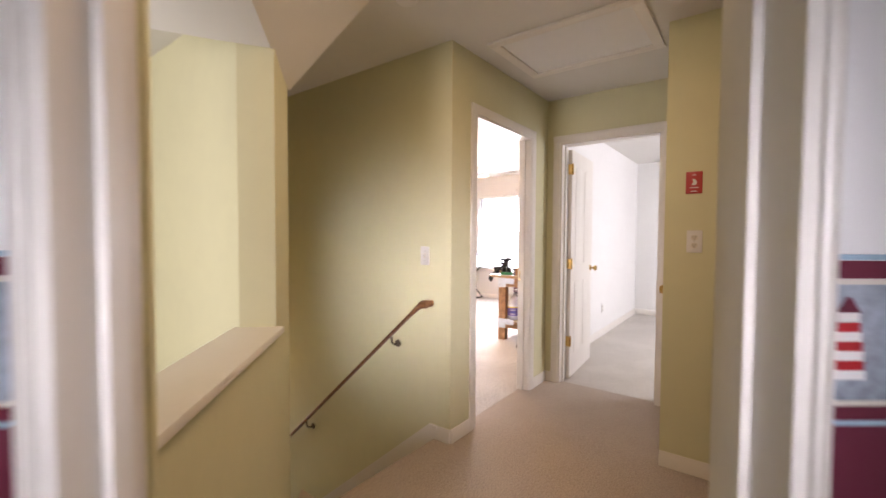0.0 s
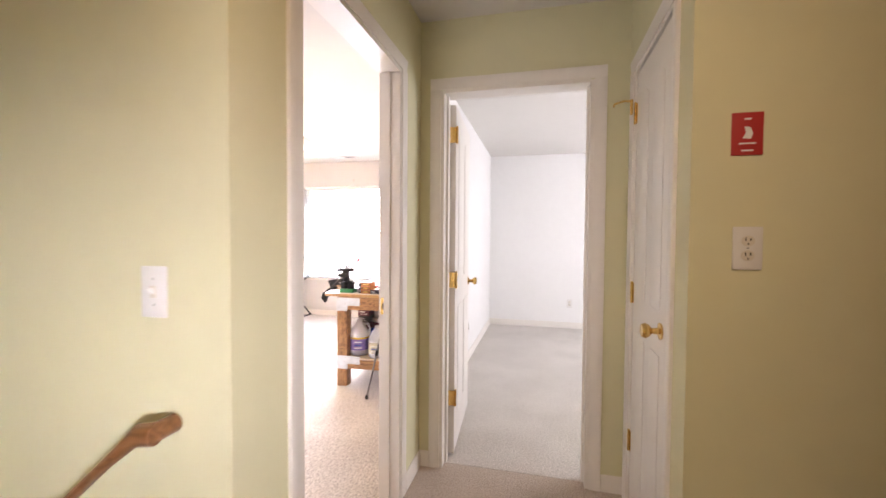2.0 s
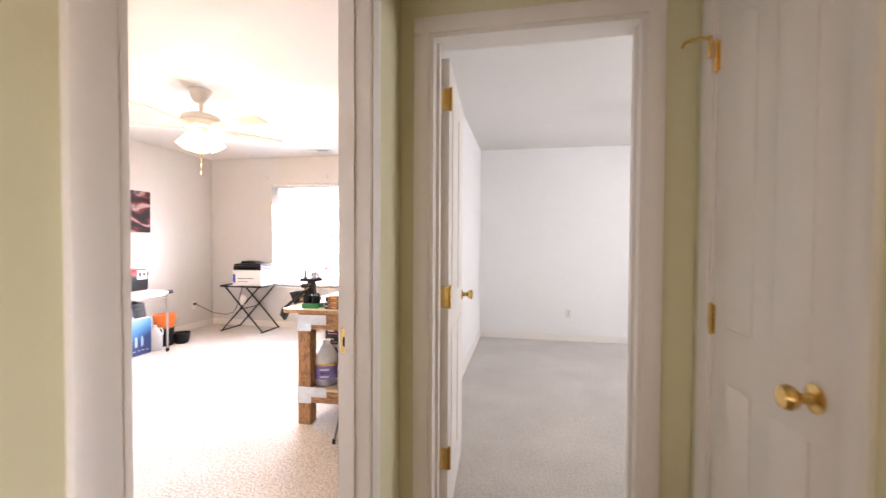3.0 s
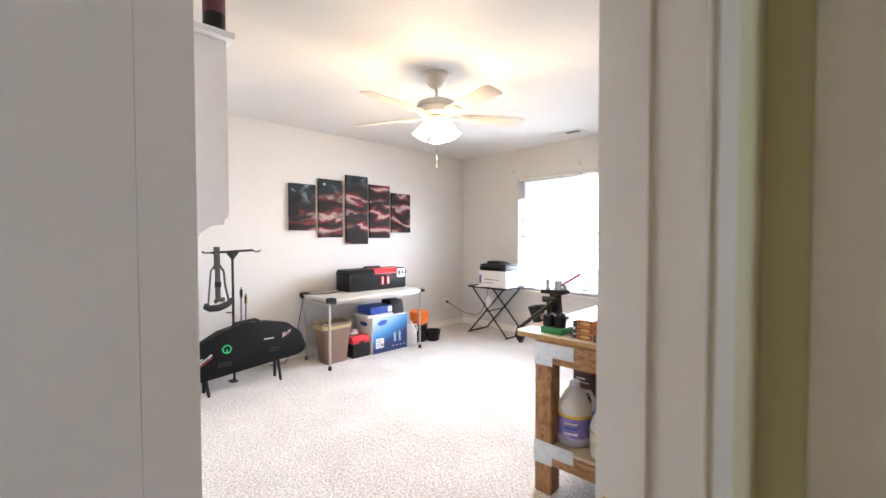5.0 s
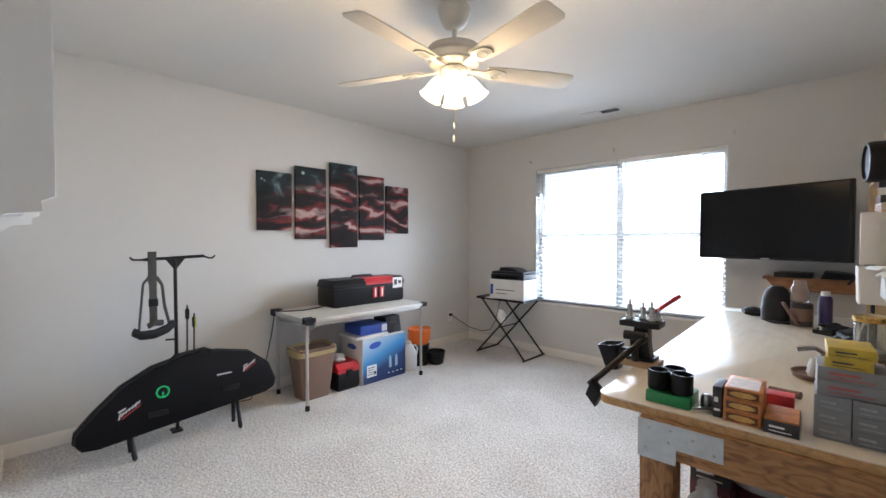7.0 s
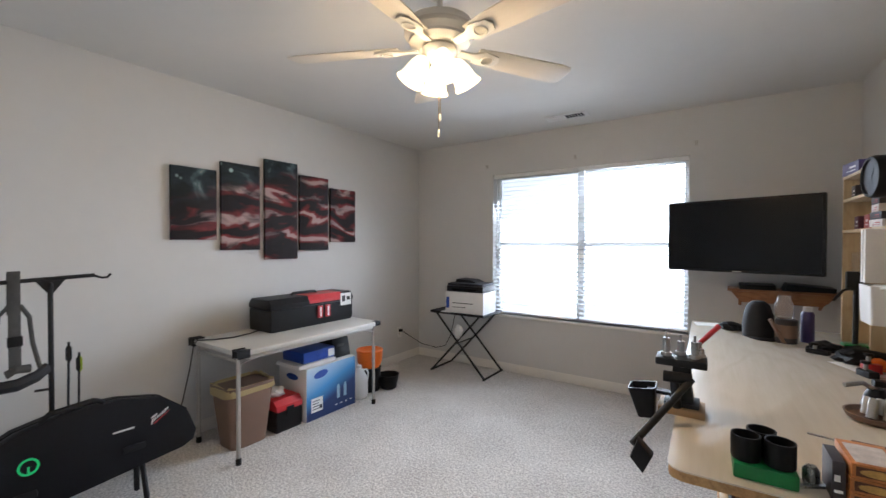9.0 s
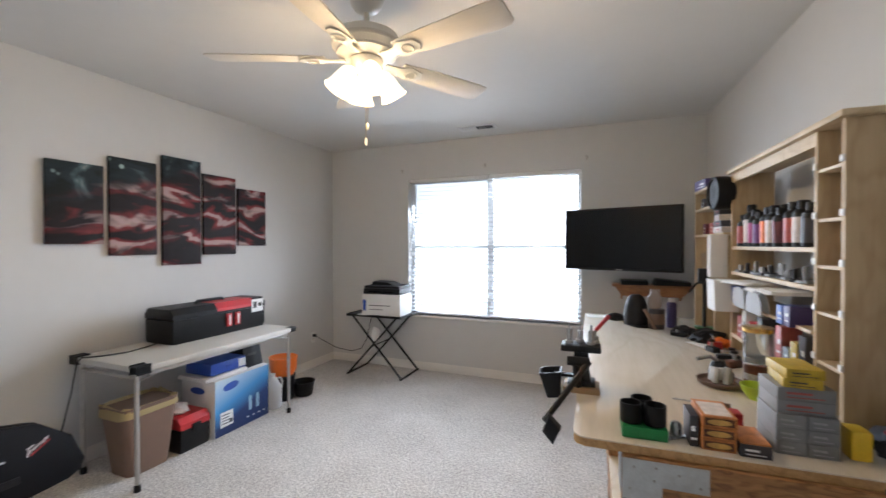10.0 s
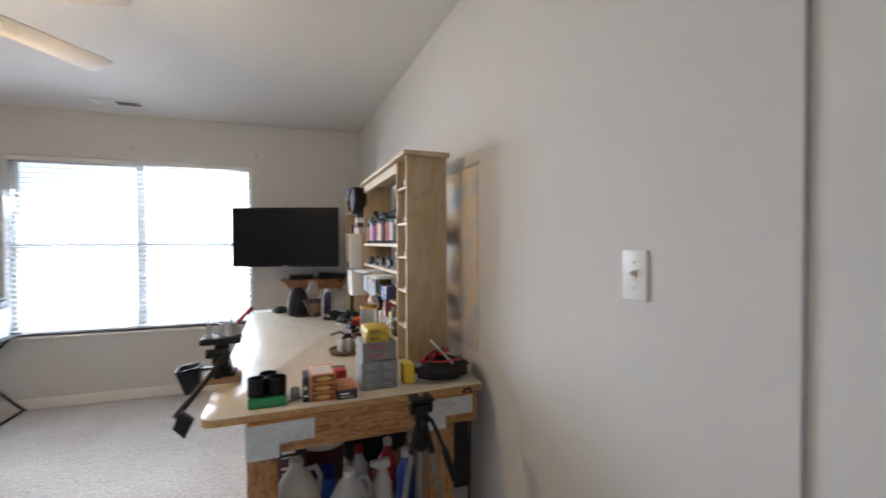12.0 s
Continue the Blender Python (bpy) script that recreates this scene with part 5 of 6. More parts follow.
# ---- white wall shelf with things on top ----
PLACE = Matrix.Translation((-3.15, 2.955, 1.26)) @ Matrix.Diagonal((1.18, 1.0, 1.18, 1.0)) @ Matrix.Translation((2.92, -2.92, -1.26))
ws = thing("wall_shelf", Matrix.Translation((-2.92, 2.92, 0)), "white wall-hung display shelf with scrolled side panels", "wall shelf")
side = [(0.0, 1.245), (0.02, 1.25), (0.05, 1.262), (0.085, 1.295), (0.115, 1.315), (0.163, 1.32), (0.163, 1.338), (0.182, 1.345), (0.182, 1.94), (0.0, 1.94)]
for x in (-0.018, -0.80):
    part("side_panel", prism(side, 0, x, x + 0.018, 0.002), M["wall_white2"], ws)
part("top_board", box(-0.83, 0.001, 1.941, 0.03, 0.204, 1.965, 0.004), M["wall_white2"], ws)
part("shelf_board", box(-0.781, 0.001, 1.62, -0.019, 0.142, 1.638, 0.002), M["wall_white2"], ws)
part("shelf_board", box(-0.781, 0.001, 1.345, -0.019, 0.142, 1.363, 0.002), M["wall_white2"], ws)
part("back_board", box(-0.781, 0.0005, 1.364, -0.019, 0.006, 1.94), M["wall_white2"], ws)
can = thing("spray_bottle", pose(-2.925, 3.06, 1.9655), "black plastic bottle with red print on the wall shelf", "bottle")
part("body", lathe([(0.038, 0), (0.04, 0.01), (0.04, 0.15), (0.02, 0.18), (0, 0.18)], 18), M["black"], can)
part("cap", lathe([(0.018, 0.18), (0.018, 0.215), (0, 0.216)], 14), M["charcoal"], can)
part("label", lathe([(0.0405, 0.05), (0.0405, 0.13)], 18), M["card_m"], can, "dark red label")
bl = thing("blue_tin", pose(-2.962, 3.062, 1.638), "dark blue box at the edge of the wall shelf", "box")
part("carton", box(-0.045, -0.03, 0.0, 0.018, 0.03, 0.085, 0.004), M["purple"], bl)

# ---- television, ledge ----
PLACE = Matrix.Identity(4)
tv = thing("television", pose(-2.446, 6.65, 1.388, 0, 0, -18.5), "black flat television on a swivel wall arm", "television")
part("bezel", box(-0.445, -0.02, -0.25, 0.445, 0.02, 0.25, 0.008), M["black"], tv)
part("screen", box(-0.43, -0.0215, -0.232, 0.43, -0.0195, 0.237), M["screen"], tv, "dark glossy screen")
part("back_hump", box(-0.28, 0.02, -0.18, 0.28, 0.06, 0.15, 0.02), M["black"], tv)
part("badge", box(-0.025, -0.0222, -0.246, 0.025, -0.0205, -0.238), M["alu"], tv)
part("wall_arm", tube([(0.05, 0.06, 0.0), (0.1, 0.2, 0.0), (0.19, 0.30, 0.0), (0.13, 0.52, 0.0)], 0.018), M["black_m"], tv, "black swivel arm")
part("wall_bracket", box(0.07, 0.49, -0.1, 0.2, 0.512, 0.1, 0.004), M["black_m"], tv)
lg = thing("wall_ledge", pose(-2.19, 7.145, 0.0), "cedar wall ledge with shaped brackets under the television", "wall ledge")
part("board", box(-0.31, -0.20, 0.985, 0.31, -0.001, 1.005, 0.004), M["ledge"], lg)
part("front_rail", prism([(-0.29, 0.984), (0.29, 0.984), (0.25, 0.93), (0.22, 0.905), (-0.22, 0.905), (-0.25, 0.93)], 1, -0.17, -0.15), M["ledge"], lg)
for x in (-0.24, 0.22):
    part("bracket", prism([(-0.16, 0.984), (-0.001, 0.984), (-0.001, 0.86), (-0.03, 0.88), (-0.10, 0.93)], 0, x, x + 0.02), M["ledge"], lg)
sb = thing("cable_box", pose(-2.22, 7.02, 1.006), "flat black media box on the ledge", "media box")
part("case", box(-0.21, -0.12, 0, 0.0, 0.1, 0.035, 0.004), M["black"], sb)
sb2 = thing("games_console", pose(-2.04, 7.03, 1.006), "flat black console on the ledge", "console")
part("case", prism([(-0.14, 0.0), (0.13, 0.0), (0.13, 0.03), (-0.12, 0.05)], 1, -0.12, 0.09, 0.004), M["black"], sb2)

# ---- workbench ----
# the bench and all on it stand parallel to the wall behind them
PLACE = Matrix.Translation((-1.905, 5.805, 0)) @ Matrix.Rotation(radians(2.0), 4, "Z") @ Matrix.Translation((1.9, -5.7, 0))
BX0, BX1, BY0, BY1 = -2.67, -1.70, 4.285, 6.55
wb = thing("workbench", pose(-2.49, 4.29, 0), "home-built workbench of scorched timber with a plywood top", "workbench")
ox, oy = -2.49, 4.29
corner = arc(BX0 - ox + 0.04, BY0 - oy + 0.04, 0.04, 180, 270, 5)
top_out = corner + [(BX1 - ox, BY0 - oy), (BX1 - ox, BY1 - oy), (BX0 - ox, BY1 - oy)]
part("bench_top", prism(top_out, 2, 0.7855, 0.79, 0.001), M["benchtop"], wb, "pale worn varnished plywood top")
part("top_core", prism([(a + (0.002 if a < 0 else 0), b + (0.002 if b < 0.01 else 0)) for a, b in top_out], 2, 0.762, 0.785), M["benchedge"], wb)
legs = ((0.0, 0.0), (0.62, 0.0), (0.0, 1.06), (0.0, 2.12), (0.62, 2.12))
for x, y in legs:
    part("leg", box(x - 0.045, y - 0.018, 0, x + 0.045, y + 0.07, 0.655, 0.004), M["char_z"], wb)
part("front_rail", box(-0.045, -0.02, 0.656, 0.76, 0.02, 0.761, 0.004), M["char_x"], wb, "scorched front rail with flame grain")
part("side_rail", box(-0.045, 0.021, 0.656, -0.005, 2.19, 0.761, 0.004), M["char_y"], wb)
part("back_rail", box(-0.004, 2.15, 0.656, 0.76, 2.19, 0.761, 0.004), M["char_x"], wb)
part("low_front_rail", box(-0.045, -0.022, 0.155, 0.70, -0.0185, 0.235, 0.001), M["char_x"], wb)
part("low_side_rail", box(-0.049, 0.02, 0.155, -0.0455, 2.19, 0.235, 0.001), M["char_y"], wb)
part("lower_shelf", box(-0.044, -0.0175, 0.2355, 0.70, 2.18, 0.2475, 0.002), M["ply_h"], wb, "plywood lower shelf")
for x0, z0, z1 in ((-0.048, 0.645, 0.757), (0.53, 0.645, 0.757), (-0.048, 0.15, 0.262)):
    pl = part("joint_plate", prism([(x0, z0), (x0 + 0.10, z0), (x0 + 0.10, z0 + 0.045), (x0 + 0.21, z0 + 0.045), (x0 + 0.21, z1), (x0, z1)], 1, -0.0245, -0.0222), M["galv"], wb, "galvanised joint plate")
    for dx, dz in ((0.02, 0.03), (0.03, 0.09), (0.08, 0.06), (0.085, 0.095), (0.14, 0.085), (0.19, 0.06)):
        part("nail", lathe([(0.004, 0), (0.003, 0.0018), (0, 0.002)], 8), M["steel"], pl).matrix_basis = pose(x0 + dx, -0.0245, z0 + dz, 90)
part("side_plate", box(-0.0505, -0.0, 0.645, -0.0485, 0.09, 0.757), M["galv"], wb)

# ---- shelf unit on the bench ----
su = thing("shelf_unit", pose(-1.84, 4.565, 0.79), "pale plywood shelf unit standing on the bench, half-full", "shelf unit")
SD0, SD1 = -0.085, 0.10
for y0, y1 in ((-0.01, 0.01), (0.15, 0.168), (1.022, 1.04)):
    part("upright", box(SD0, y0, 0.0, SD1, y1, 0.925, 0.0015), M["ply"], su)
part("top_board", box(SD0 - 0.02, -0.035, 0.9255, SD1 + 0.005, 1.055, 0.945, 0.002), M["ply_h"], su)
for z in (0.09, 0.415, 0.545):
    part("shelf_board", box(SD0, 0.1685, z - 0.016, SD1, 1.0215, z, 0.001), M["ply_h"], su)
part("top_rail", box(SD0 + 0.002, 0.1685, 0.88, SD0 + 0.02, 1.0215, 0.925), M["ply_h"], su)
for z in (0.18, 0.34, 0.49, 0.64, 0.80):
    for y in (-0.0095, 0.1505):
        part("shelf_clip", box(SD0 - 0.006, y, z, SD0 - 0.0005, y + 0.018, z + 0.02, 0.001), M["white_p"], su, "white plastic clip")
    part("small_shelf", box(SD0 + 0.004, 0.0105, z - 0.012, SD1, 0.1495, z - 0.002), M["ply_h"], su)
f2 = thing("shelf_unit", pose(-1.85, 5.83, 0.79), "narrow pale plywood shelf unit beyond the clock", "shelf unit")
for y0, y1 in ((-0.01, 0.008), (0.472, 0.49)):
    part("upright", box(SD0 - 0.01, y0, 0, SD1, y1, 0.90, 0.0015), M["ply"], f2)
for z in (0.62, 0.79, 0.915):
    part("shelf_board", box(SD0 - 0.012, -0.01 if z > 0.9 else 0.0085, z - 0.015, SD1, 0.49 if z > 0.9 else 0.4715, z, 0.001), M["ply_h"], f2)
part("back_panel", box(SD1 - 0.008, 0.0085, 0.0, SD1 - 0.001, 0.4715, 0.60), M["ply"], f2)
clock = thing("wall_clock", pose(-1.965, 5.66, 1.625, 0, 0, -84), "round black clock with a pale dial on the shelf end", "clock")
part("rim", lathe([(0.0, -0.05), (0.084, -0.05), (0.09, -0.044), (0.092, 0.02), (0.086, 0.034), (0.076, 0.036), (0.074, 0.026), (0.0, 0.025)], 32), M["black"], clock).matrix_basis = pose(0, 0, 0, 90)
part("dial", lathe([(0.074, 0.0262), (0.0, 0.0264)], 32), M["charcoal"], clock).matrix_basis = pose(0, 0, 0, 90)
for a, l in ((40, 0.05), (150, 0.035)):
    part("hand_of_clock", box(-0.002, -0.029, 0, 0.002, -0.028, l), M["black"], clock).matrix_basis = pose(0, 0, 0, 0, a, 0)
for k in range(12):
    part("hour_mark", box(-0.0015, -0.028, 0.06, 0.0015, -0.0272, 0.07), M["black"], clock).matrix_basis = pose(0, 0, 0, 0, 30 * k, 0)


def bottle(x, y, z, r, h, body, cap, label_m, label, rz=0):
    b = thing("bottle", pose(x, y, z, 0, 0, rz), label, "bottle", "powder bottles on the shelf")
    part("body", lathe([(r * 0.92, 0), (r, 0.006), (r, h * 0.70), (r * 0.92, h * 0.76), (r * 0.5, h * 0.83), (r * 0.48, h * 0.86), (0, h * 0.86)], 18), body, b)
    part("cap", lathe([(r * 0.6, h * 0.83), (r * 0.6, h * 0.985), (r * 0.55, h), (0, h)], 16), cap, b)
    part("label", lathe([(r + 0.0006, h * 0.10), (r + 0.0006, h * 0.64)], 18), label_m, b)
    return b


M["lab_mag"] = mat("magenta_label", (0.34, 0.03, 0.14), 0.45, var=0.3, scale=40)
M["lab_pur"] = mat("purple_label", (0.13, 0.03, 0.17), 0.45, var=0.3, scale=40)
M["lab_or"] = mat("orange_label", (0.72, 0.16, 0.03), 0.45, var=0.25, scale=40)
M["lab_wh"] = mat("white_label", (0.62, 0.56, 0.53), 0.5, var=0.25, scale=40)
M["lab_rd"] = mat("dull_red_label", (0.36, 0.07, 0.06), 0.45, var=0.3, scale=40)
rng = random.Random(11)
labs = ["lab_rd", "lab_wh", "lab_mag", "lab_pur", "lab_or", "lab_wh", "card_m", "lab_rd", "lab_wh", "card_k"]
for i, k in enumerate(labs):
    tall = 0.205 if i in (1,) else (0.175 if i % 3 else 0.16)
    bottle(-1.885 + rng.uniform(-0.006, 0.008), 5.53 - i * 0.076 + rng.uniform(-0.006, 0.006), 1.3355, 0.033, tall, M["black"], M["black"], M[k], "black powder bottle with a " + {"lab_rd": "dull red", "lab_wh": "pale", "lab_mag": "magenta", "lab_pur": "purple", "lab_or": "orange", "card_m": "maroon", "card_k": "dark"}[k] + " label")
for i in range(4):
    bottle(-1.80, 5.45 - i * 0.16, 1.3355, 0.036, 0.19, M["black"], M["black"], M[labs[(i * 3) % 10]], "black powder bottle in the rear row")


def carton(x, y, z, sx, sy, sz, m, label, rz=0, group="", bars="paper", face="-x", name="small_box"):
    b = thing(name, pose(x, y, z, 0, 0, rz), label, "box", group)
    part("carton", box(-sx / 2, -sy / 2, 0, sx / 2, sy / 2, sz, 0.0015), m, b)
    if bars == "gold_print":
        part("print_panel", box(-sx * 0.42, -sy / 2 - 0.0008, sz * 0.18, sx * 0.42, -sy / 2, sz * 0.84), M["brown_print"], b)
        part("print_panel", prism([(sx * 0.36 * math.cos(a * 0.5236), sz * (0.5 + 0.26 * math.sin(a * 0.5236))) for a in range(12)], 1, -sy / 2 - 0.0016, -sy / 2 - 0.0009), M["gold_print"], b)
        part("top_panel", box(-sx * 0.40, -sy * 0.42, sz, sx * 0.40, sy * 0.35, sz + 0.0008), M["lab_wh"], b)
    elif bars:
        if face == "-x":
            part("print_bar", box(-sx / 2 - 0.0008, -sy * 0.32, sz * 0.5, -sx / 2, sy * 0.05, sz * 0.64), M[bars], b)
            part("print_bar", box(-sx / 2 - 0.0008, -sy * 0.32, sz * 0.25, -sx / 2, sy * 0.2, sz * 0.31), M[bars], b)
        else:
            part("print_bar", box(-sx * 0.34, -sy / 2 - 0.0008, sz * 0.5, sx * 0.1, -sy / 2, sz * 0.66), M[bars], b)
            part("print_bar", box(-sx * 0.34, -sy / 2 - 0.0008, sz * 0.22, sx * 0.3, -sy / 2, sz * 0.29), M[bars], b)
    return b


# second shelf: metal dies and gauges
for i in range(9):
    y = 5.50 - i * 0.082 + rng.uniform(-0.012, 0.012)
    d = thing("die_set", pose(-1.885 + rng.uniform(-0.01, 0.02), y, 1.2055, 0, 0, rng.uniform(-20, 20)), "small metal reloading dies on the shelf", "die set", "tools on the shelf")
    part("tray", box(-0.035, -0.03, 0, 0.035, 0.03, 0.012, 0.003), M["charcoal" if i % 2 else "grey_box"], d)
    for k in range(2):
        part("die", rod((-0.018 + k * 0.034, 0, 0.012), (-0.018 + k * 0.034, 0.004, 0.036 + 0.012 * ((i + k) % 3)), 0.009), M[("steel", "black_m", "tripod")[(i + 2 * k) % 3]], d, "metal die")
# paper trays and binders
for i in range(5):
    y = 5.56 - i * 0.15
    p = thing("paper_stack", pose(-1.935, y, 1.150 + 0.007 * (i % 3), 0, 0, rng.uniform(-6, 6)), "loose white papers sticking out of the shelf", "papers", "papers on the shelf")
    for k in range(3):
        part("sheet", box(-0.062 + 0.006 * k, -0.09 + 0.004 * k, 0.004 * k, 0.10, 0.075, 0.004 * k + 0.003), M["paper"], p)
for y in (5.365, 5.17):
    p = thing("curled_sheet", pose(-1.948, y, 1.046), "grey translucent plastic sheet bulging from the shelf", "plastic sheet", "plastic sheets on the shelf")
    o = [(0.092 * math.cos(radians(a)), 0.098 * math.sin(radians(a)) ** 0.7) for a in range(0, 181, 15)]
    part("sheet", prism(o, 0, -0.012, -0.009), M["grey_sheet"], p)
    part("rear_sheet", prism([(u * 0.9, v * 0.92) for u, v in o], 0, 0.02, 0.0225), M["card_w"], p)
wbn = thing("storage_bin", pose(-1.965, 5.585, 1.0), "open white plastic bin hooked between the shelves", "bin")
part("bin", rect_cup(0.055, 0.075, 0.06, 0.08, 0.16, 0.004, 0.01), M["white_p"], wbn)
ps2 = thing("paper_pad", pose(-1.965, 5.67, 1.165), "thick pad of white paper standing on the bin", "paper pad")
part("cover", box(-0.045, -0.03, 0.0, 0.035, -0.026, 0.235, 0.001), M["card_w"], ps2)
for k in range(6):
    part("sheet", box(-0.045 + 0.002 * (k % 3), -0.025 + k * 0.013, 0.0, 0.035, -0.014 + k * 0.013, 0.23 + 0.004 * (k % 2), 0.001), M["paper"], ps2)
for y, m, h in ((5.49, "blue", 0.075), (5.46, "card_w", 0.07), (4.93, "blue", 0.07), (4.87, "purple", 0.075)):
    carton(-1.90, y, 1.206 - 0.16 if y < 5 else 1.06, 0.10, 0.028 if y > 5 else 0.05, h, M[m], "blue and white box wedged in the shelf", bars="paper", name="ammunition_box")
ledge2 = thing("tray_shelf", pose(-1.84, 4.99, 1.045), "thin plywood tray fixed inside the shelf unit", "tray")
part("board", box(-0.09, -0.255, 0, 0.10, 0.61, 0.012, 0.001), M["ply_h"], ledge2)
# lower shelf goods
cols = ["red", "lab_rd", "card_w", "red", "yellow", "charcoal", "card_w", "brown", "lab_rd", "grey_box", "card_y", "card_k"]
for i, k in enumerate(cols):
    y = 5.55 - i * 0.066
    if k in ("red", "yellow", "brown"):
        c = thing("plastic_tub", pose(-1.885 + rng.uniform(-0.01, 0.01), y, 0.8805), "small round %s tub on the lower shelf" % k, "tub", "goods on the lower shelf")
        part("body", lathe([(0.026, 0), (0.029, 0.005), (0.03, 0.085), (0, 0.085)], 16), M["card_w" if k == "red" and i else k], c)
        part("lid", lathe([(0.0315, 0.085), (0.0315, 0.10), (0, 0.101)], 16), M[k], c)
    else:
        carton(-1.885, y, 0.8805, 0.07, 0.055, 0.07 + 0.035 * (i % 3), M[k], "small printed box on the lower shelf", group="goods on the lower shelf", bars="strap" if "w" in k else "paper")
for i in range(6):
    y, z = 4.64, (0.972, 1.13, 1.282, 1.43, 1.592, 0.8)[i]
    b = thing("small_tube", pose(-1.87, y + rng.uniform(-0.02, 0.02), z - 0.0015 if i < 5 else 0.791), "small tube standing in the narrow bay", "tube", "goods in the narrow bay")
    part("body", lathe([(0.012, 0), (0.013, 0.05), (0.006, 0.06), (0.006, 0.085), (0, 0.086)], 12), M[("steel", "card_k", "lab_rd", "alu", "charcoal", "white_p")[i]], b)

# far unit goods
carton(-1.865, 6.20, 1.7055, 0.16, 0.20, 0.065, M["purple"], "dark blue box on top of the narrow shelf", 6, name="blue_box")
tw = thing("folded_towel", pose(-1.87, 5.99, 1.7055), "folded pale towel on top of the narrow shelf", "towel")
part("cloth", crumpled(0.06, 5.1, 1.1, 1.7, 0.45), M["card_w"], tw)
for k in range(4):
    carton(-1.885, 5.77, 1.412 + k * 0.034, 0.13, 0.13, 0.033, M["card_k" if k % 2 else "lab_wh"], "dark and pale striped book on the stack", rng.uniform(-5, 5), "books by the clock", "red", name="book")
bl2 = thing("book_ledge", pose(-1.86, 5.775, 1.398), "short plywood ledge between the shelf units", "ledge")
part("board", box(-0.085, -0.125, 0, 0.09, 0.044, 0.0135, 0.001), M["ply_h"], bl2)
for y, z, m in ((6.05, 1.5805, "orange"), (6.18, 1.4105, "card_m"), (6.02, 1.4105, "lab_rd"), (6.24, 1.5805, "card_k")):
    carton(-1.89, y, z, 0.06, 0.07, 0.07, M[m], "small coloured box in the narrow shelf", name="small_box")
vise = thing("bench_tool", pose(-1.93, 6.12, 0.79), "dark upright priming tool with a green base", "tool")
part("base", box(-0.05, -0.04, 0, 0.05, 0.04, 0.02, 0.004), M["green"], vise)
part("stem", rod((0, 0, 0.02), (0, 0, 0.36), 0.012), M["black_m"], vise)
part("head", box(-0.04, -0.02, 0.30, 0.03, 0.02, 0.40, 0.008), M["black_m"], vise)
part("tube", rod((0.0, 0, 0.40), (0.0, 0, 0.50), 0.018), M["clear"], vise)
part("arm", tube([(0, 0, 0.32), (-0.06, -0.04, 0.30), (-0.10, -0.07, 0.25)], 0.007), M["black_m"], vise)

# ---- on the bench ----
press = thing("reloading_press", pose(-2.655, 4.70, 0.79), "black cast reloading press bolted to the bench edge", "press")
part("base_block", box(-0.065, -0.06, 0.0, 0.065, 0.05, 0.022, 0.004), M["card_b"], press, "wooden mounting block")
part("foot", box(-0.05, -0.045, 0.022, 0.05, 0.045, 0.036, 0.005), M["black_m"], press)
part("frame_column", prism([(-0.035, 0.036), (0.035, 0.036), (0.028, 0.08), (0.026, 0.15), (-0.026, 0.15), (-0.03, 0.08)], 1, -0.025, 0.03, 0.006), M["black_m"], press)
part("toolhead", box(-0.075, -0.045, 0.15, 0.07, 0.045, 0.175, 0.006), M["black_m"], press)
for x, y, h in ((-0.045, -0.012, 0.235), (-0.005, 0.02, 0.222), (0.035, -0.01, 0.23), (0.05, 0.02, 0.205)):
    dd = part("die", rod((x, y, 0.175), (x, y, h), 0.011), M["steel"], press, "steel die")
    part("lock_ring", rod((x, y, 0.178), (x, y, 0.188), 0.016), M["alu"], dd)
    part("stem", rod((x, y, h), (x, y, h + 0.02), 0.004), M["steel"], dd)
part("linkage", rod((-0.012, -0.045, 0.02), (-0.02, -0.05, 0.13), 0.014), M["black_m"], press)
part("pivot", rod((-0.05, -0.055, 0.12), (0.03, -0.055, 0.12), 0.018), M["black_m"], press)
lv = part("lever", rod((0.028, -0.055, 0.12), (-0.115, -0.235, -0.045), 0.011), M["black_m"], press, "black operating lever")
part("grip", prism([(-0.10, -0.02), (-0.12, -0.075), (-0.085, -0.115), (-0.06, -0.06)], 1, -0.26, -0.215, 0.008), M["black"], lv)
part("red_lever", rod((0.03, 0.02, 0.20), (0.10, 0.12, 0.265), 0.007, 0.009), M["red"], press, "short red lever")
bn = part("parts_bin", rect_cup(0.025, 0.03, 0.042, 0.045, 0.10, 0.004, 0.01), M["black"], press, "black parts bin")
bn.matrix_basis = pose(-0.10, -0.02, -0.03, 0, -8, 0)
part("bin_bracket", box(-0.10, -0.03, 0.05, -0.03, 0.0, 0.06), M["black_m"], press)
gt = thing("tumbler_cups", pose(-2.475, 4.385, 0.79), "three black cups on a green plastic base", "cup holder")
part("base", box(-0.06, -0.065, 0, 0.06, 0.05, 0.034, 0.005), M["green"], gt, "green base")
for x, y in ((-0.034, -0.025), (0.030, -0.028), (0.0, 0.025)):
    part("cup", lathe([(0.028, 0.0345), (0.030, 0.04), (0.030, 0.092), (0.027, 0.092), (0.026, 0.045), (0, 0.044)], 22, x, y), M["black"], gt, "black cup")
sm = thing("small_calipers", pose(-2.395, 4.36, 0.79, 0, 0, 30), "small steel tool lying beside the boxes", "tool")
part("beam", box(-0.04, -0.006, 0, 0.05, 0.006, 0.006, 0.001), M["steel"], sm)
part("jaw", prism([(-0.04, 0.0), (-0.03, 0.0), (-0.03, 0.03), (-0.036, 0.03)], 2, 0.0, 0.005), M["steel"], sm)
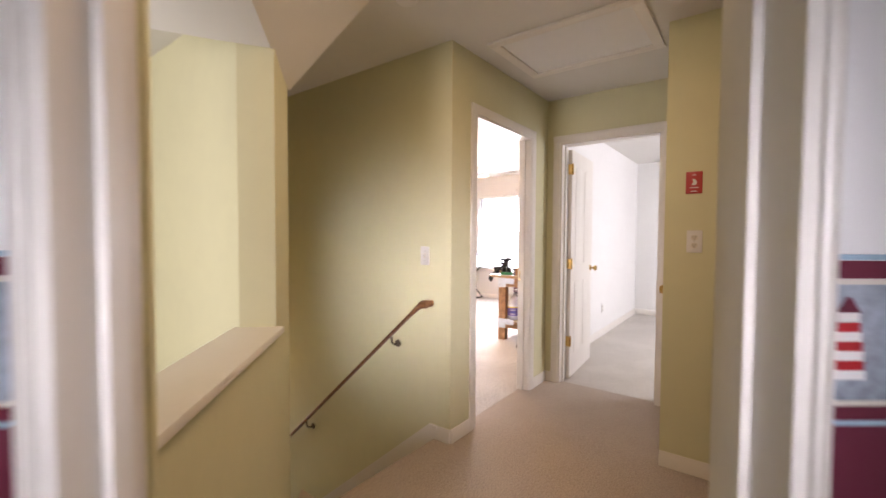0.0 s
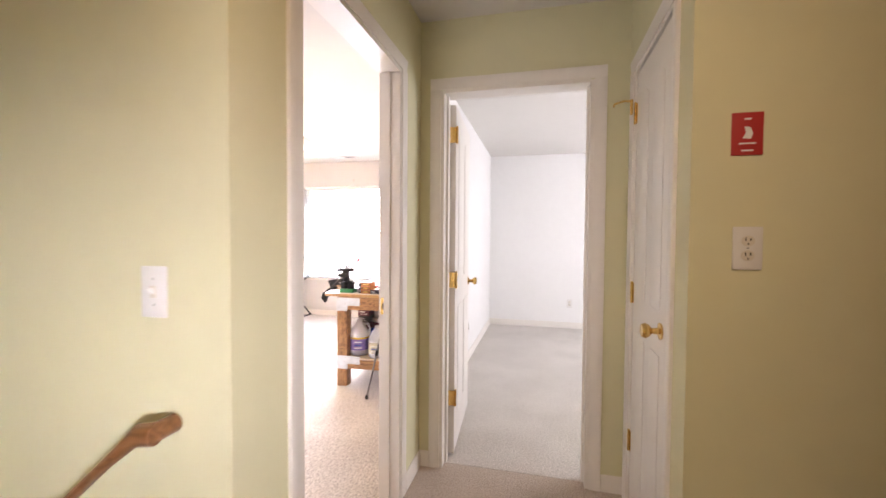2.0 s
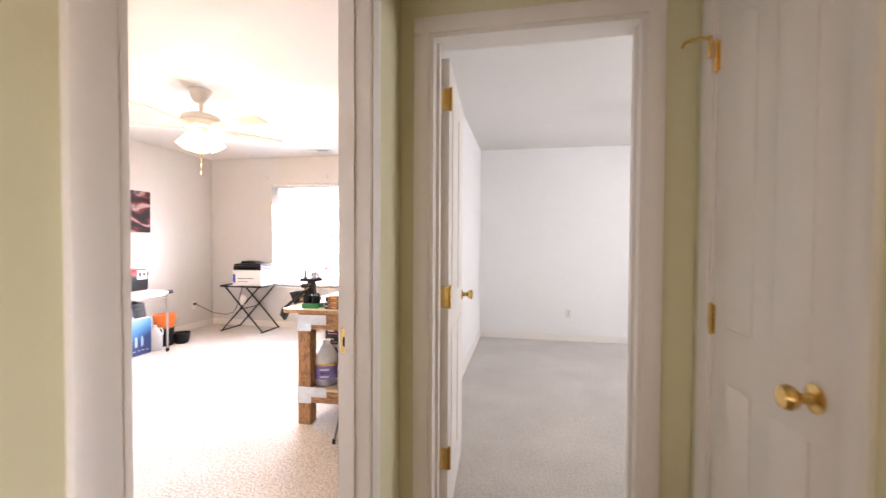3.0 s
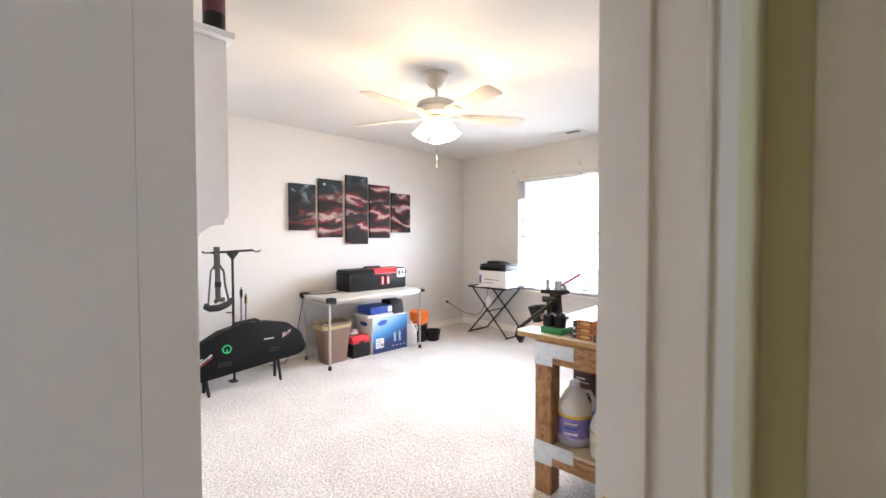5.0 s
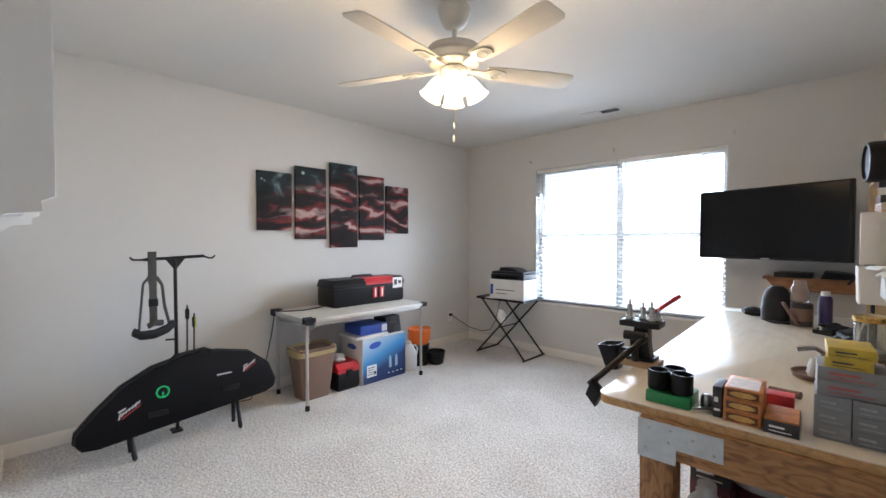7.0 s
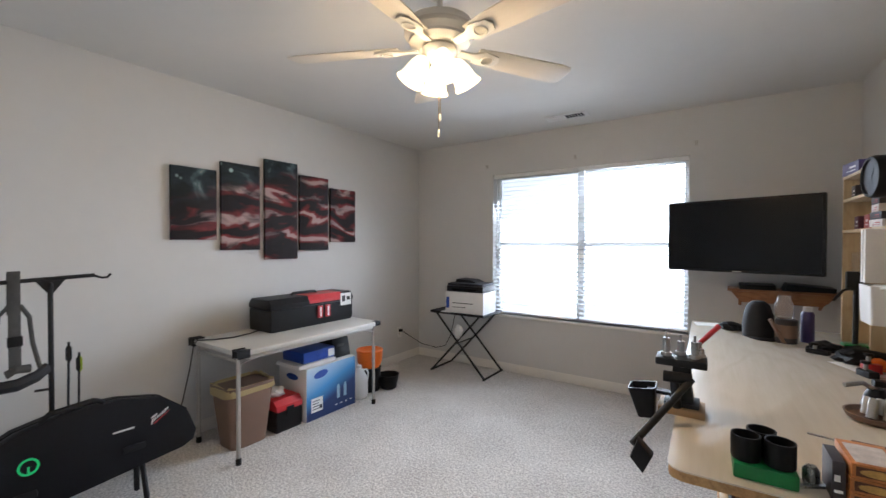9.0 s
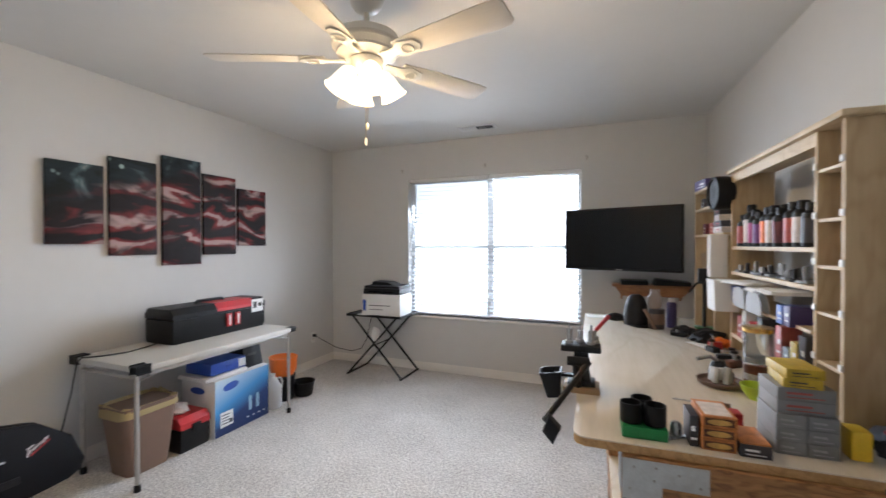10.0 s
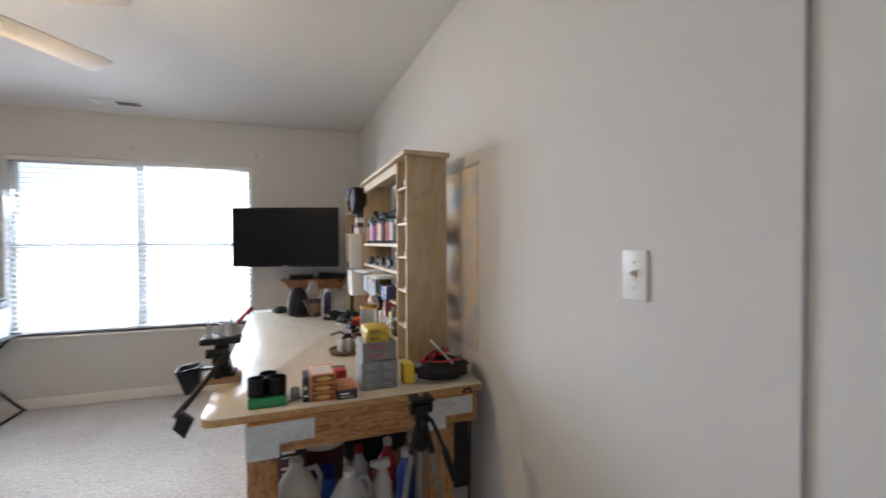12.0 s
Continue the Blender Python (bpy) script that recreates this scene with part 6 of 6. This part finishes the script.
part("knob", lathe([(0.014, 0), (0.016, 0.004), (0.016, 0.03), (0.01, 0.04), (0, 0.04)], 14, 0.02, 0.018), M["steel"], sm)
carton(-2.352, 4.37, 0.79, 0.022, 0.09, 0.085, M["card_k"], "upright dark printed box on the bench", face="-y", name="dark_box")
for k in range(3):
    carton(-2.295, 4.38, 0.79 + 0.0315 * k, 0.082, 0.13, 0.030, M["card_o"], "orange and yellow cartridge box in a stack", rng.uniform(-1, 1), "orange boxes on the bench", "gold_print", "-y", "cartridge_box")
carton(-2.215, 4.365, 0.79, 0.07, 0.12, 0.033, M["card_k"], "low dark box with an orange lid", face="-y", name="cartridge_box")
carton(-2.215, 4.365, 0.8235, 0.068, 0.118, 0.004, M["card_o"], "orange box lid on the dark box", bars="", name="box_lid")
carton(-2.23, 4.50, 0.79, 0.07, 0.05, 0.05, M["red"], "small red plastic box behind the cartridges", bars="", name="red_box")
for r in range(3):
    for c in range(2):
        carton(-2.122 + c * 0.069, 4.425, 0.79 + r * 0.0355, 0.067, 0.135, 0.035, M["grey_box"], "grey cartridge box in the tall stack", 0, "grey boxes on the bench", "grey_print", "-y", "cartridge_box")
for r in range(2):
    carton(-2.088, 4.43, 0.8972 + r * 0.0345, 0.128, 0.125, 0.034, M["grey_box"], "grey printed box with a white label on the stack", 1.5, "grey boxes on the bench", "lab_rd", "-y", "cartridge_box")
for r in range(2):
    carton(-2.092, 4.425, 0.9665 + r * 0.0255, 0.085, 0.125, 0.025, M["card_y"], "yellow and black box topping the stack", -3 + 5 * r, "yellow boxes on the bench", "card_k", "-y", "cartridge_box")
yb = thing("yellow_tape", pose(-1.968, 4.40, 0.79), "yellow tape measure standing on the bench", "tape measure")
part("case", box(-0.024, -0.03, 0, 0.022, 0.035, 0.078, 0.01), M["yellow"], yb)
part("clip", box(0.0225, -0.015, 0.01, 0.026, 0.015, 0.06), M["black"], yb)
bag = thing("tool_bag", pose(-1.825, 4.41, 0.79), "black tool bag with red-handled pliers on top", "bag")
part("bag_body", crumpled(0.1, 2.2, 1.18, 1.0, 0.42, rough=0.18), M["charcoal"], bag).location = (0, 0, 0.04)
for k in range(5):
    a = 25 * k - 40
    x, y = 0.02 * k - 0.05, 0.01 * (k % 2)
    part("tool_handle", tube([(x - 0.05, y - 0.05, 0.085 + 0.006 * k), (x, y - 0.01, 0.10 + 0.004 * k), (x + 0.05 * math.cos(radians(a)), y + 0.05, 0.092)], 0.008), M["red" if k % 2 == 0 else "black"], bag, "red rubber tool grip")
part("cord_loop", tube([(-0.08, -0.03, 0.08), (-0.03, -0.08, 0.085), (0.05, -0.07, 0.085), (0.09, 0.0, 0.08)], 0.004), M["red"], bag)
part("steel_shank", rod((-0.05, -0.02, 0.16), (0.02, -0.08, 0.075), 0.005), M["steel"], bag)
ash = thing("shell_tray", pose(-2.14, 4.93, 0.79), "round brown tray with steel parts in it", "tray")
part("dish", lathe([(0.06, 0), (0.075, 0.006), (0.082, 0.022), (0.077, 0.022), (0.068, 0.01), (0, 0.008)], 24), M["brown"], ash)
for k in range(5):
    part("steel_part", rod((0.03 * math.cos(k * 1.3), 0.03 * math.sin(k * 1.3), 0.012), (0.03 * math.cos(k * 1.3) + 0.01, 0.03 * math.sin(k * 1.3) + 0.015, 0.05 + 0.006 * k), 0.013), M["alu"], ash)
lime = thing("lime_bowl", pose(-2.055, 4.80, 0.79), "small lime green plastic bowl", "bowl")
part("bowl", lathe([(0.03, 0), (0.05, 0.03), (0.055, 0.05), (0.051, 0.05), (0.03, 0.008), (0, 0.006)], 22), M["lime"], lime)
sc = thing("powder_measure", pose(-2.115, 5.05, 0.79), "dark measuring tool with chrome parts", "tool")
part("body", lathe([(0.035, 0), (0.04, 0.01), (0.03, 0.05), (0.02, 0.07), (0, 0.07)], 18), M["black_m"], sc)
part("arm", tube([(0, 0, 0.06), (-0.04, -0.03, 0.09), (-0.09, -0.05, 0.08)], 0.008), M["steel"], sc)
cn = thing("coffee_can", pose(-2.015, 4.935, 0.79), "dark brown can with a pale printed band", "can")
part("body", lathe([(0.044, 0), (0.046, 0.004), (0.044, 0.007), (0.044, 0.088), (0.046, 0.092), (0.044, 0.096), (0, 0.096)], 24), M["brown_print"], cn)
part("label_band", lathe([(0.0446, 0.035), (0.0446, 0.06)], 24), M["grey_print"], cn)
cj = thing("clear_canister", pose(-2.015, 4.935, 0.8865), "clear plastic canister with a gold lid on the can", "canister")
part("body", lathe([(0.044, 0), (0.046, 0.006), (0.046, 0.125), (0.044, 0.128), (0.042, 0.125), (0.042, 0.006), (0, 0.004)], 24), M["clear"], cj)
part("contents", lathe([(0.041, 0.006), (0.041, 0.025), (0, 0.03)], 20), M["grey_print"], cj)
part("lid", lathe([(0.048, 0.122), (0.05, 0.126), (0.05, 0.140), (0.045, 0.143), (0, 0.143)], 24), M["brass"], cj, "gold lid")
hat = thing("knitted_hat", pose(-2.33, 6.18, 0.79, 0, 0, 20), "black knitted hat resting on the bench", "hat")
part("crown", lathe([(0.075, 0.0), (0.078, 0.06), (0.072, 0.13), (0.055, 0.185), (0.03, 0.208), (0, 0.212)], 24), M["charcoal"], hat)
part("peak", prism([(-0.07, -0.05), (-0.05, -0.12), (0.0, -0.14), (0.05, -0.12), (0.07, -0.05)], 2, 0.0, 0.008, 0.003), M["charcoal"], hat)
part("side_board", box(-0.01, -0.16, 0.0, 0.004, -0.14, 0.15), M["brown"], hat).matrix_basis = pose(0.05, -0.02, 0.0, 0, -28, 0)
tin = thing("dark_tin", pose(-2.215, 6.08, 0.79), "dark brown tin with a worn label", "tin")
part("body", lathe([(0.05, 0), (0.05, 0.125), (0.046, 0.13), (0, 0.13)], 22), M["card_k"], tin)
part("label", lathe([(0.0505, 0.03), (0.0505, 0.10)], 22), M["brown"], tin)
jar = thing("glass_jar", pose(-2.225, 6.085, 0.921), "empty clear glass jar on the tin", "jar")
part("jar", lathe([(0.035, 0), (0.042, 0.01), (0.042, 0.08), (0.03, 0.10), (0.03, 0.125), (0.027, 0.125), (0.027, 0.10), (0.039, 0.078), (0.039, 0.012), (0, 0.008)], 22), M["clear"], jar)
sp = thing("spray_can", pose(-2.115, 6.15, 0.79), "blue-grey spray can on the bench", "spray can")
part("body", lathe([(0.03, 0), (0.031, 0.005), (0.031, 0.155), (0.022, 0.17), (0, 0.17)], 18), M["purple"], sp)
part("cap", lathe([(0.02, 0.168), (0.02, 0.195), (0, 0.197)], 14), M["white_p"], sp)
for x, y, s, m in ((-2.08, 5.95, 0.05, "charcoal"), (-1.99, 5.74, 0.07, "black"), (-2.03, 5.98, 0.035, "red"), (-1.955, 5.66, 0.045, "orange"), (-2.45, 6.33, 0.05, "black"), (-1.965, 5.9, 0.05, "charcoal")):
    g = thing("work_glove", pose(x, y, 0.79 + s * 0.36), "crumpled %s work glove on the bench" % {"charcoal": "dark grey", "black": "black", "red": "red", "orange": "orange"}[m], "glove", "gloves and rags on the bench")
    part("cloth", crumpled(s, x * 9, 1.3, 1.1, 0.6), M[m], g)
for k, (x, y, w, h, m) in enumerate(((-2.0, 5.36, 0.05, 0.045, "black"), (-2.02, 5.22, 0.04, 0.06, "brown_print"), (-1.985, 5.12, 0.035, 0.05, "charcoal"), (-2.03, 5.50, 0.035, 0.05, "black_m"), (-2.12, 5.86, 0.045, 0.04, "black"), (-2.0, 5.58, 0.03, 0.07, "red"))):
    g = thing("bench_tool", pose(x, y, 0.79, 0, 0, 37 * k), "small dark hand tool with a knurled knob", "tool", "small tools on the bench")
    part("body", box(-w, -0.02, 0, w, 0.02, h * 0.55, 0.006), M[m], g)
    part("stem", rod((w * 0.3, 0, h * 0.5), (w * 0.3, 0, h), 0.008), M["steel"], g)
    part("knob", lathe([(0.010, h), (0.016, h + 0.003), (0.016, h + 0.012), (0, h + 0.015)], 14, w * 0.3, 0), M["black"], g)
pp = thing("paper_slip", pose(-2.03, 5.62, 0.79, 0, 0, 25), "white paper slip on the bench", "paper")
part("sheet", box(-0.04, -0.11, 0.0, 0.04, 0.11, 0.0012), M["paper"], pp)
pp2 = thing("paper_slip", pose(-2.56, 6.45, 0.79, 0, 0, 12), "white paper sheet at the bench's far corner", "paper")
part("sheet", box(-0.09, -0.06, 0.0, 0.09, 0.06, 0.0012), M["paper"], pp2)
screw = thing("screwdriver", pose(-2.26, 4.66, 0.796, 0, 0, -20), "screwdriver with a dark grip lying on the bench", "screwdriver")
part("shank", rod((-0.09, 0, 0), (0.0, 0, 0.003), 0.003), M["steel"], screw)
part("grip", rod((0.0, 0, 0.005), (0.08, 0, 0.009), 0.010, 0.012), M["brown"], screw)

# ---- under the bench ----
LZ = 0.2478
jug("detergent_jug", pose(-2.385, 4.40, LZ, 0, 0, 20), M["milky"], "clear jug half full of violet liquid", M["milky"], mat("violet_label", (0.22, 0.17, 0.45), 0.5, var=0.3, scale=30), 1.12, M["violet"])
jug("water_jug", pose(-2.205, 4.35, LZ, 0, 0, 10), M["milky"], "translucent white jug with a printed label", M["white_p"], mat("printed_pale_label", (0.55, 0.50, 0.36), 0.5, var=0.4, scale=35), 0.96)
for k in range(6):
    carton(-2.40 + 0.004 * (k % 2), 4.60, LZ + k * 0.062, 0.11, 0.15, 0.061, M["card_m" if k % 2 else "card_k"], "maroon and black printed box in a stack", rng.uniform(-4, 4), "dark boxes under the bench", "paper", "-y", "dark_box")
bk2 = thing("red_bucket", pose(-2.27, 4.66, LZ), "red and white bucket with a clear bag stuffed in", "bucket")
part("bucket", lathe([(0.075, 0), (0.09, 0.24), (0.096, 0.245), (0.096, 0.275), (0.09, 0.275), (0.085, 0.26), (0, 0.25)], 24), M["card_m"], bk2)
part("rim", lathe([(0.0965, 0.246), (0.099, 0.25), (0.099, 0.276), (0.0965, 0.28)], 24), M["white_p"], bk2)
part("plastic_bag", crumpled(0.075, 8.2, 1, 1, 0.75), M["milky"], bk2, "crumpled clear bag").location = (0, 0, 0.30)
bb = thing("blue_tub", pose(-2.285, 4.49, LZ), "bright blue plastic tub", "tub")
part("tub", rect_cup(0.035, 0.05, 0.045, 0.06, 0.20, 0.004, 0.015), M["blue"], bb)
duf = thing("duffel_bag", pose(-2.02, 4.98, LZ + 0.12), "black duffel bag pushed under the bench", "bag")
part("bag_body", crumpled(0.17, 4.4, 1.2, 1.3, 0.8, rough=0.2), M["charcoal"], duf)
bx = thing("black_hard_case", pose(-2.16, 4.75, LZ + 0.30), "flat black hard case on the duffel bag", "hard case")
part("shell", box(-0.16, -0.13, 0.0, 0.20, 0.16, 0.085, 0.02), M["black"], bx)
part("seam", box(-0.162, -0.132, 0.04, 0.202, 0.162, 0.048, 0.002), M["charcoal"], bx)
part("mark", box(0.0, -0.134, 0.055, 0.06, -0.1325, 0.068), M["strap"], bx)
sb3 = thing("trigger_sprayer", pose(-2.06, 4.45, LZ), "white spray bottle with a red trigger", "spray bottle")
part("body", lathe([(0.035, 0), (0.037, 0.01), (0.037, 0.13), (0.02, 0.18), (0.014, 0.19), (0, 0.19)], 18), M["white_p"], sb3)
part("head", prism([(-0.05, 0.225), (0.025, 0.23), (0.03, 0.205), (0.012, 0.19), (-0.012, 0.19), (-0.05, 0.212)], 1, -0.012, 0.012, 0.003), M["white_p"], sb3)
part("trigger", tube([(-0.02, 0, 0.21), (-0.035, 0, 0.19), (-0.032, 0, 0.165)], 0.006), M["red"], sb3, "red trigger")
for x, y, m in ((-2.13, 4.60, "white_p"), (-2.0, 4.62, "red"), (-1.95, 4.50, "blue")):
    g = thing("detergent_bottle", pose(x, y, LZ), "%s plastic bottle on the lower shelf" % {"white_p": "white", "red": "red", "blue": "blue"}[m], "bottle", "bottles under the bench")
    part("body", lathe([(0.038, 0), (0.04, 0.01), (0.04, 0.14), (0.018, 0.18), (0.016, 0.2), (0, 0.2)], 18), M[m], g)
    part("cap", lathe([(0.019, 0.198), (0.019, 0.225), (0, 0.226)], 14), M["white_p" if m != "white_p" else "red"], g)
cb = thing("plastic_bag", pose(-1.965, 4.345, LZ + 0.04), "crumpled clear plastic bag on the lower shelf", "bag")
part("film", crumpled(0.06, 6.6, 1.1, 0.8, 0.75, rough=0.5), M["milky"], cb)

pst = thing("power_strip", pose(-1.79, 4.295, 0.0), "black vertical power strip with a blue indicator light", "power strip")
part("housing", box(-0.032, -0.022, 0.40, 0.032, 0.022, 0.745, 0.012), M["black"], pst)
for z in (0.45, 0.51, 0.57, 0.63):
    part("socket", lathe([(0.019, 0), (0.018, 0.003), (0, 0.002)], 16), M["charcoal"], pst).matrix_basis = pose(0, -0.022, z, 90)
for x in (-0.009, 0.009):
    part("indicator", lathe([(0.0045, 0), (0.003, 0.002), (0, 0.0022)], 10), M["led"], pst, "blue indicator light").matrix_basis = pose(x, -0.0222, 0.695, 90)
part("cord", tube([(0.01, 0.0, 0.745), (0.012, -0.02, 0.775), (0.035, -0.02, 0.78), (0.05, 0.0, 0.74), (0.055, 0.03, 0.5), (0.06, 0.05, 0.2), (0.08, 0.06, 0.012)], 0.005), M["black"], pst)
part("hook", box(-0.01, 0.022, 0.70, 0.01, 0.026, 0.75), M["black"], pst)

tp = thing("camera_tripod", pose(-2.005, 4.115, 0), "black and grey folded-out tripod before the bench", "tripod")
part("centre_column", rod((0, 0, 0.34), (0, 0, 0.80), 0.010), M["tripod"], tp)
part("shoulder", lathe([(0.014, 0.66), (0.028, 0.675), (0.031, 0.71), (0.026, 0.735), (0.018, 0.75), (0, 0.75)], 18), M["black"], tp)
part("head", box(-0.022, -0.022, 0.75, 0.022, 0.024, 0.815, 0.008), M["black"], tp)
part("tilt_drum", rod((-0.036, 0.0, 0.80), (0.036, 0.0, 0.80), 0.019), M["black"], tp)
part("pan_lock", rod((0.0, -0.045, 0.755), (0.0, -0.02, 0.76), 0.011), M["charcoal"], tp)
part("plate", box(-0.037, -0.03, 0.823, 0.037, 0.03, 0.838, 0.005), M["black"], tp)
part("plate_screw", lathe([(0.007, 0.838), (0.007, 0.846), (0, 0.847)], 12), M["steel"], tp)
part("pan_handle", tube([(-0.005, 0.0, 0.80), (0.03, -0.03, 0.76), (0.06, -0.055, 0.68), (0.075, -0.066, 0.63)], 0.007), M["black"], tp, "black pan handle")
part("handle_grip", tube([(0.06, -0.055, 0.68), (0.075, -0.066, 0.63), (0.088, -0.076, 0.585)], 0.012), M["black"], tp, "ribbed black grip")
for a in (80, 200, 320):
    dx, dy = math.cos(radians(a)), math.sin(radians(a))
    hinge = part("leg_hinge", rod((0.018 * dx, 0.018 * dy, 0.72), (0.04 * dx, 0.04 * dy, 0.66), 0.012), M["black"], tp)
    L = part("leg", rod((0.03 * dx, 0.03 * dy, 0.69), (0.105 * dx, 0.105 * dy, 0.36), 0.0095), M["tripod"], tp)
    part("lower_tube", rod((0.105 * dx, 0.105 * dy, 0.36), (0.18 * dx, 0.18 * dy, 0.02), 0.007), M["tripod"], L)
    part("clamp", rod((0.100 * dx, 0.100 * dy, 0.38), (0.109 * dx, 0.109 * dy, 0.34), 0.013), M["black"], L, "black leg clamp")
    part("foot", lathe([(0.010, 0), (0.012, 0.015), (0.009, 0.03)], 12, 0.183 * dx, 0.183 * dy), M["black"], L, "rubber foot")
    part("spreader", rod((0.10 * dx, 0.10 * dy, 0.40), (0, 0, 0.35), 0.004), M["black"], tp)

# ---- disc shelf on the landing ----
PLACE = Matrix.Identity(4)
bc2 = thing("media_shelf", pose(0.118, 2.087, 0), "tall reddish-brown disc shelf filled with cases", "shelf")
W, D, HT = 0.434, 0.20, 2.0
for y in (-W / 2, -0.009, W / 2 - 0.018):
    part("side_panel", box(-D / 2, y, 0, D / 2, y + 0.018, HT, 0.002), M["redwood"], bc2)
part("back_board", box(D / 2 - 0.006, -W / 2 + 0.0185, 0, D / 2 - 0.0005, W / 2 - 0.0185, HT), M["redwood"], bc2)
rows = [0.075, 0.26, 0.445, 0.63, 0.813, 0.995, 1.18, 1.366, 1.548, 1.752, 1.985]
for z in rows:
    for y0, y1 in ((-W / 2 + 0.0185, -0.0095), (0.0095, W / 2 - 0.0185)):
        part("shelf_board", box(-D / 2 + 0.003, y0, z - 0.014, D / 2 - 0.007, y1, z, 0.001), M["redwood"], bc2)
part("crown", prism([(-D / 2 - 0.012, HT), (D / 2, HT), (D / 2, HT + 0.022), (-D / 2 - 0.02, HT + 0.022)], 1, -W / 2 - 0.008, W / 2), M["redwood"], bc2)
part("plinth", box(-D / 2 + 0.01, -W / 2 + 0.0185, 0.0, -D / 2 + 0.025, W / 2 - 0.0185, 0.06), M["redwood"], bc2)
cd_mesh = {}
for key, (sx, sy, sz) in {"cd": (0.125, 0.142, 0.0103), "dvd": (0.135, 0.172, 0.0145)}.items():
    for mk in ("cd", "cd_w"):
        tmp = part("disc_case", box(-sx / 2, -sy / 2, 0, sx / 2, sy / 2, sz - 0.0005, 0.0008, seg=1), M[mk])
        cd_mesh[key, mk] = (tmp.data, sz)
        bpy.data.objects.remove(tmp)
rng = random.Random(21)
for zi, z in enumerate(rows[:-1]):
    for col_ in (-1, 1):
        key = "dvd" if rng.random() < 0.5 else "cd"
        top = z + 0.0008
        room = (rows[zi + 1] - z) - 0.03
        n = rng.randint(5, 11)
        for k in range(n):
            data, sz = cd_mesh[key, "cd" if rng.random() < 0.62 else "cd_w"]
            if top + sz > z + room:
                break
            ob = tagged(new("disc_case", data), "thin disc case lying in a stack on the shelf", "disc case", "disc cases in the media shelf")
            ob.matrix_world = pose(0.118 - 0.022 + rng.uniform(-0.010, 0.010), 2.087 + col_ * 0.104 + rng.uniform(-0.006, 0.006) * (key == "cd"), top, 0, 0, rng.uniform(-1, 1) * (5 if key == "cd" else 1.5))
            top += sz
for k in range(5):
    data, sz = cd_mesh["dvd", "cd" if k % 2 else "cd_w"]
    ob = tagged(new("disc_case", data), "disc case lying on top of the shelf", "disc case", "disc cases on top")
    ob.matrix_world = pose(0.11 + rng.uniform(-0.02, 0.02), 2.06, HT + 0.0225 + k * sz, 0, 0, rng.uniform(-12, 12))
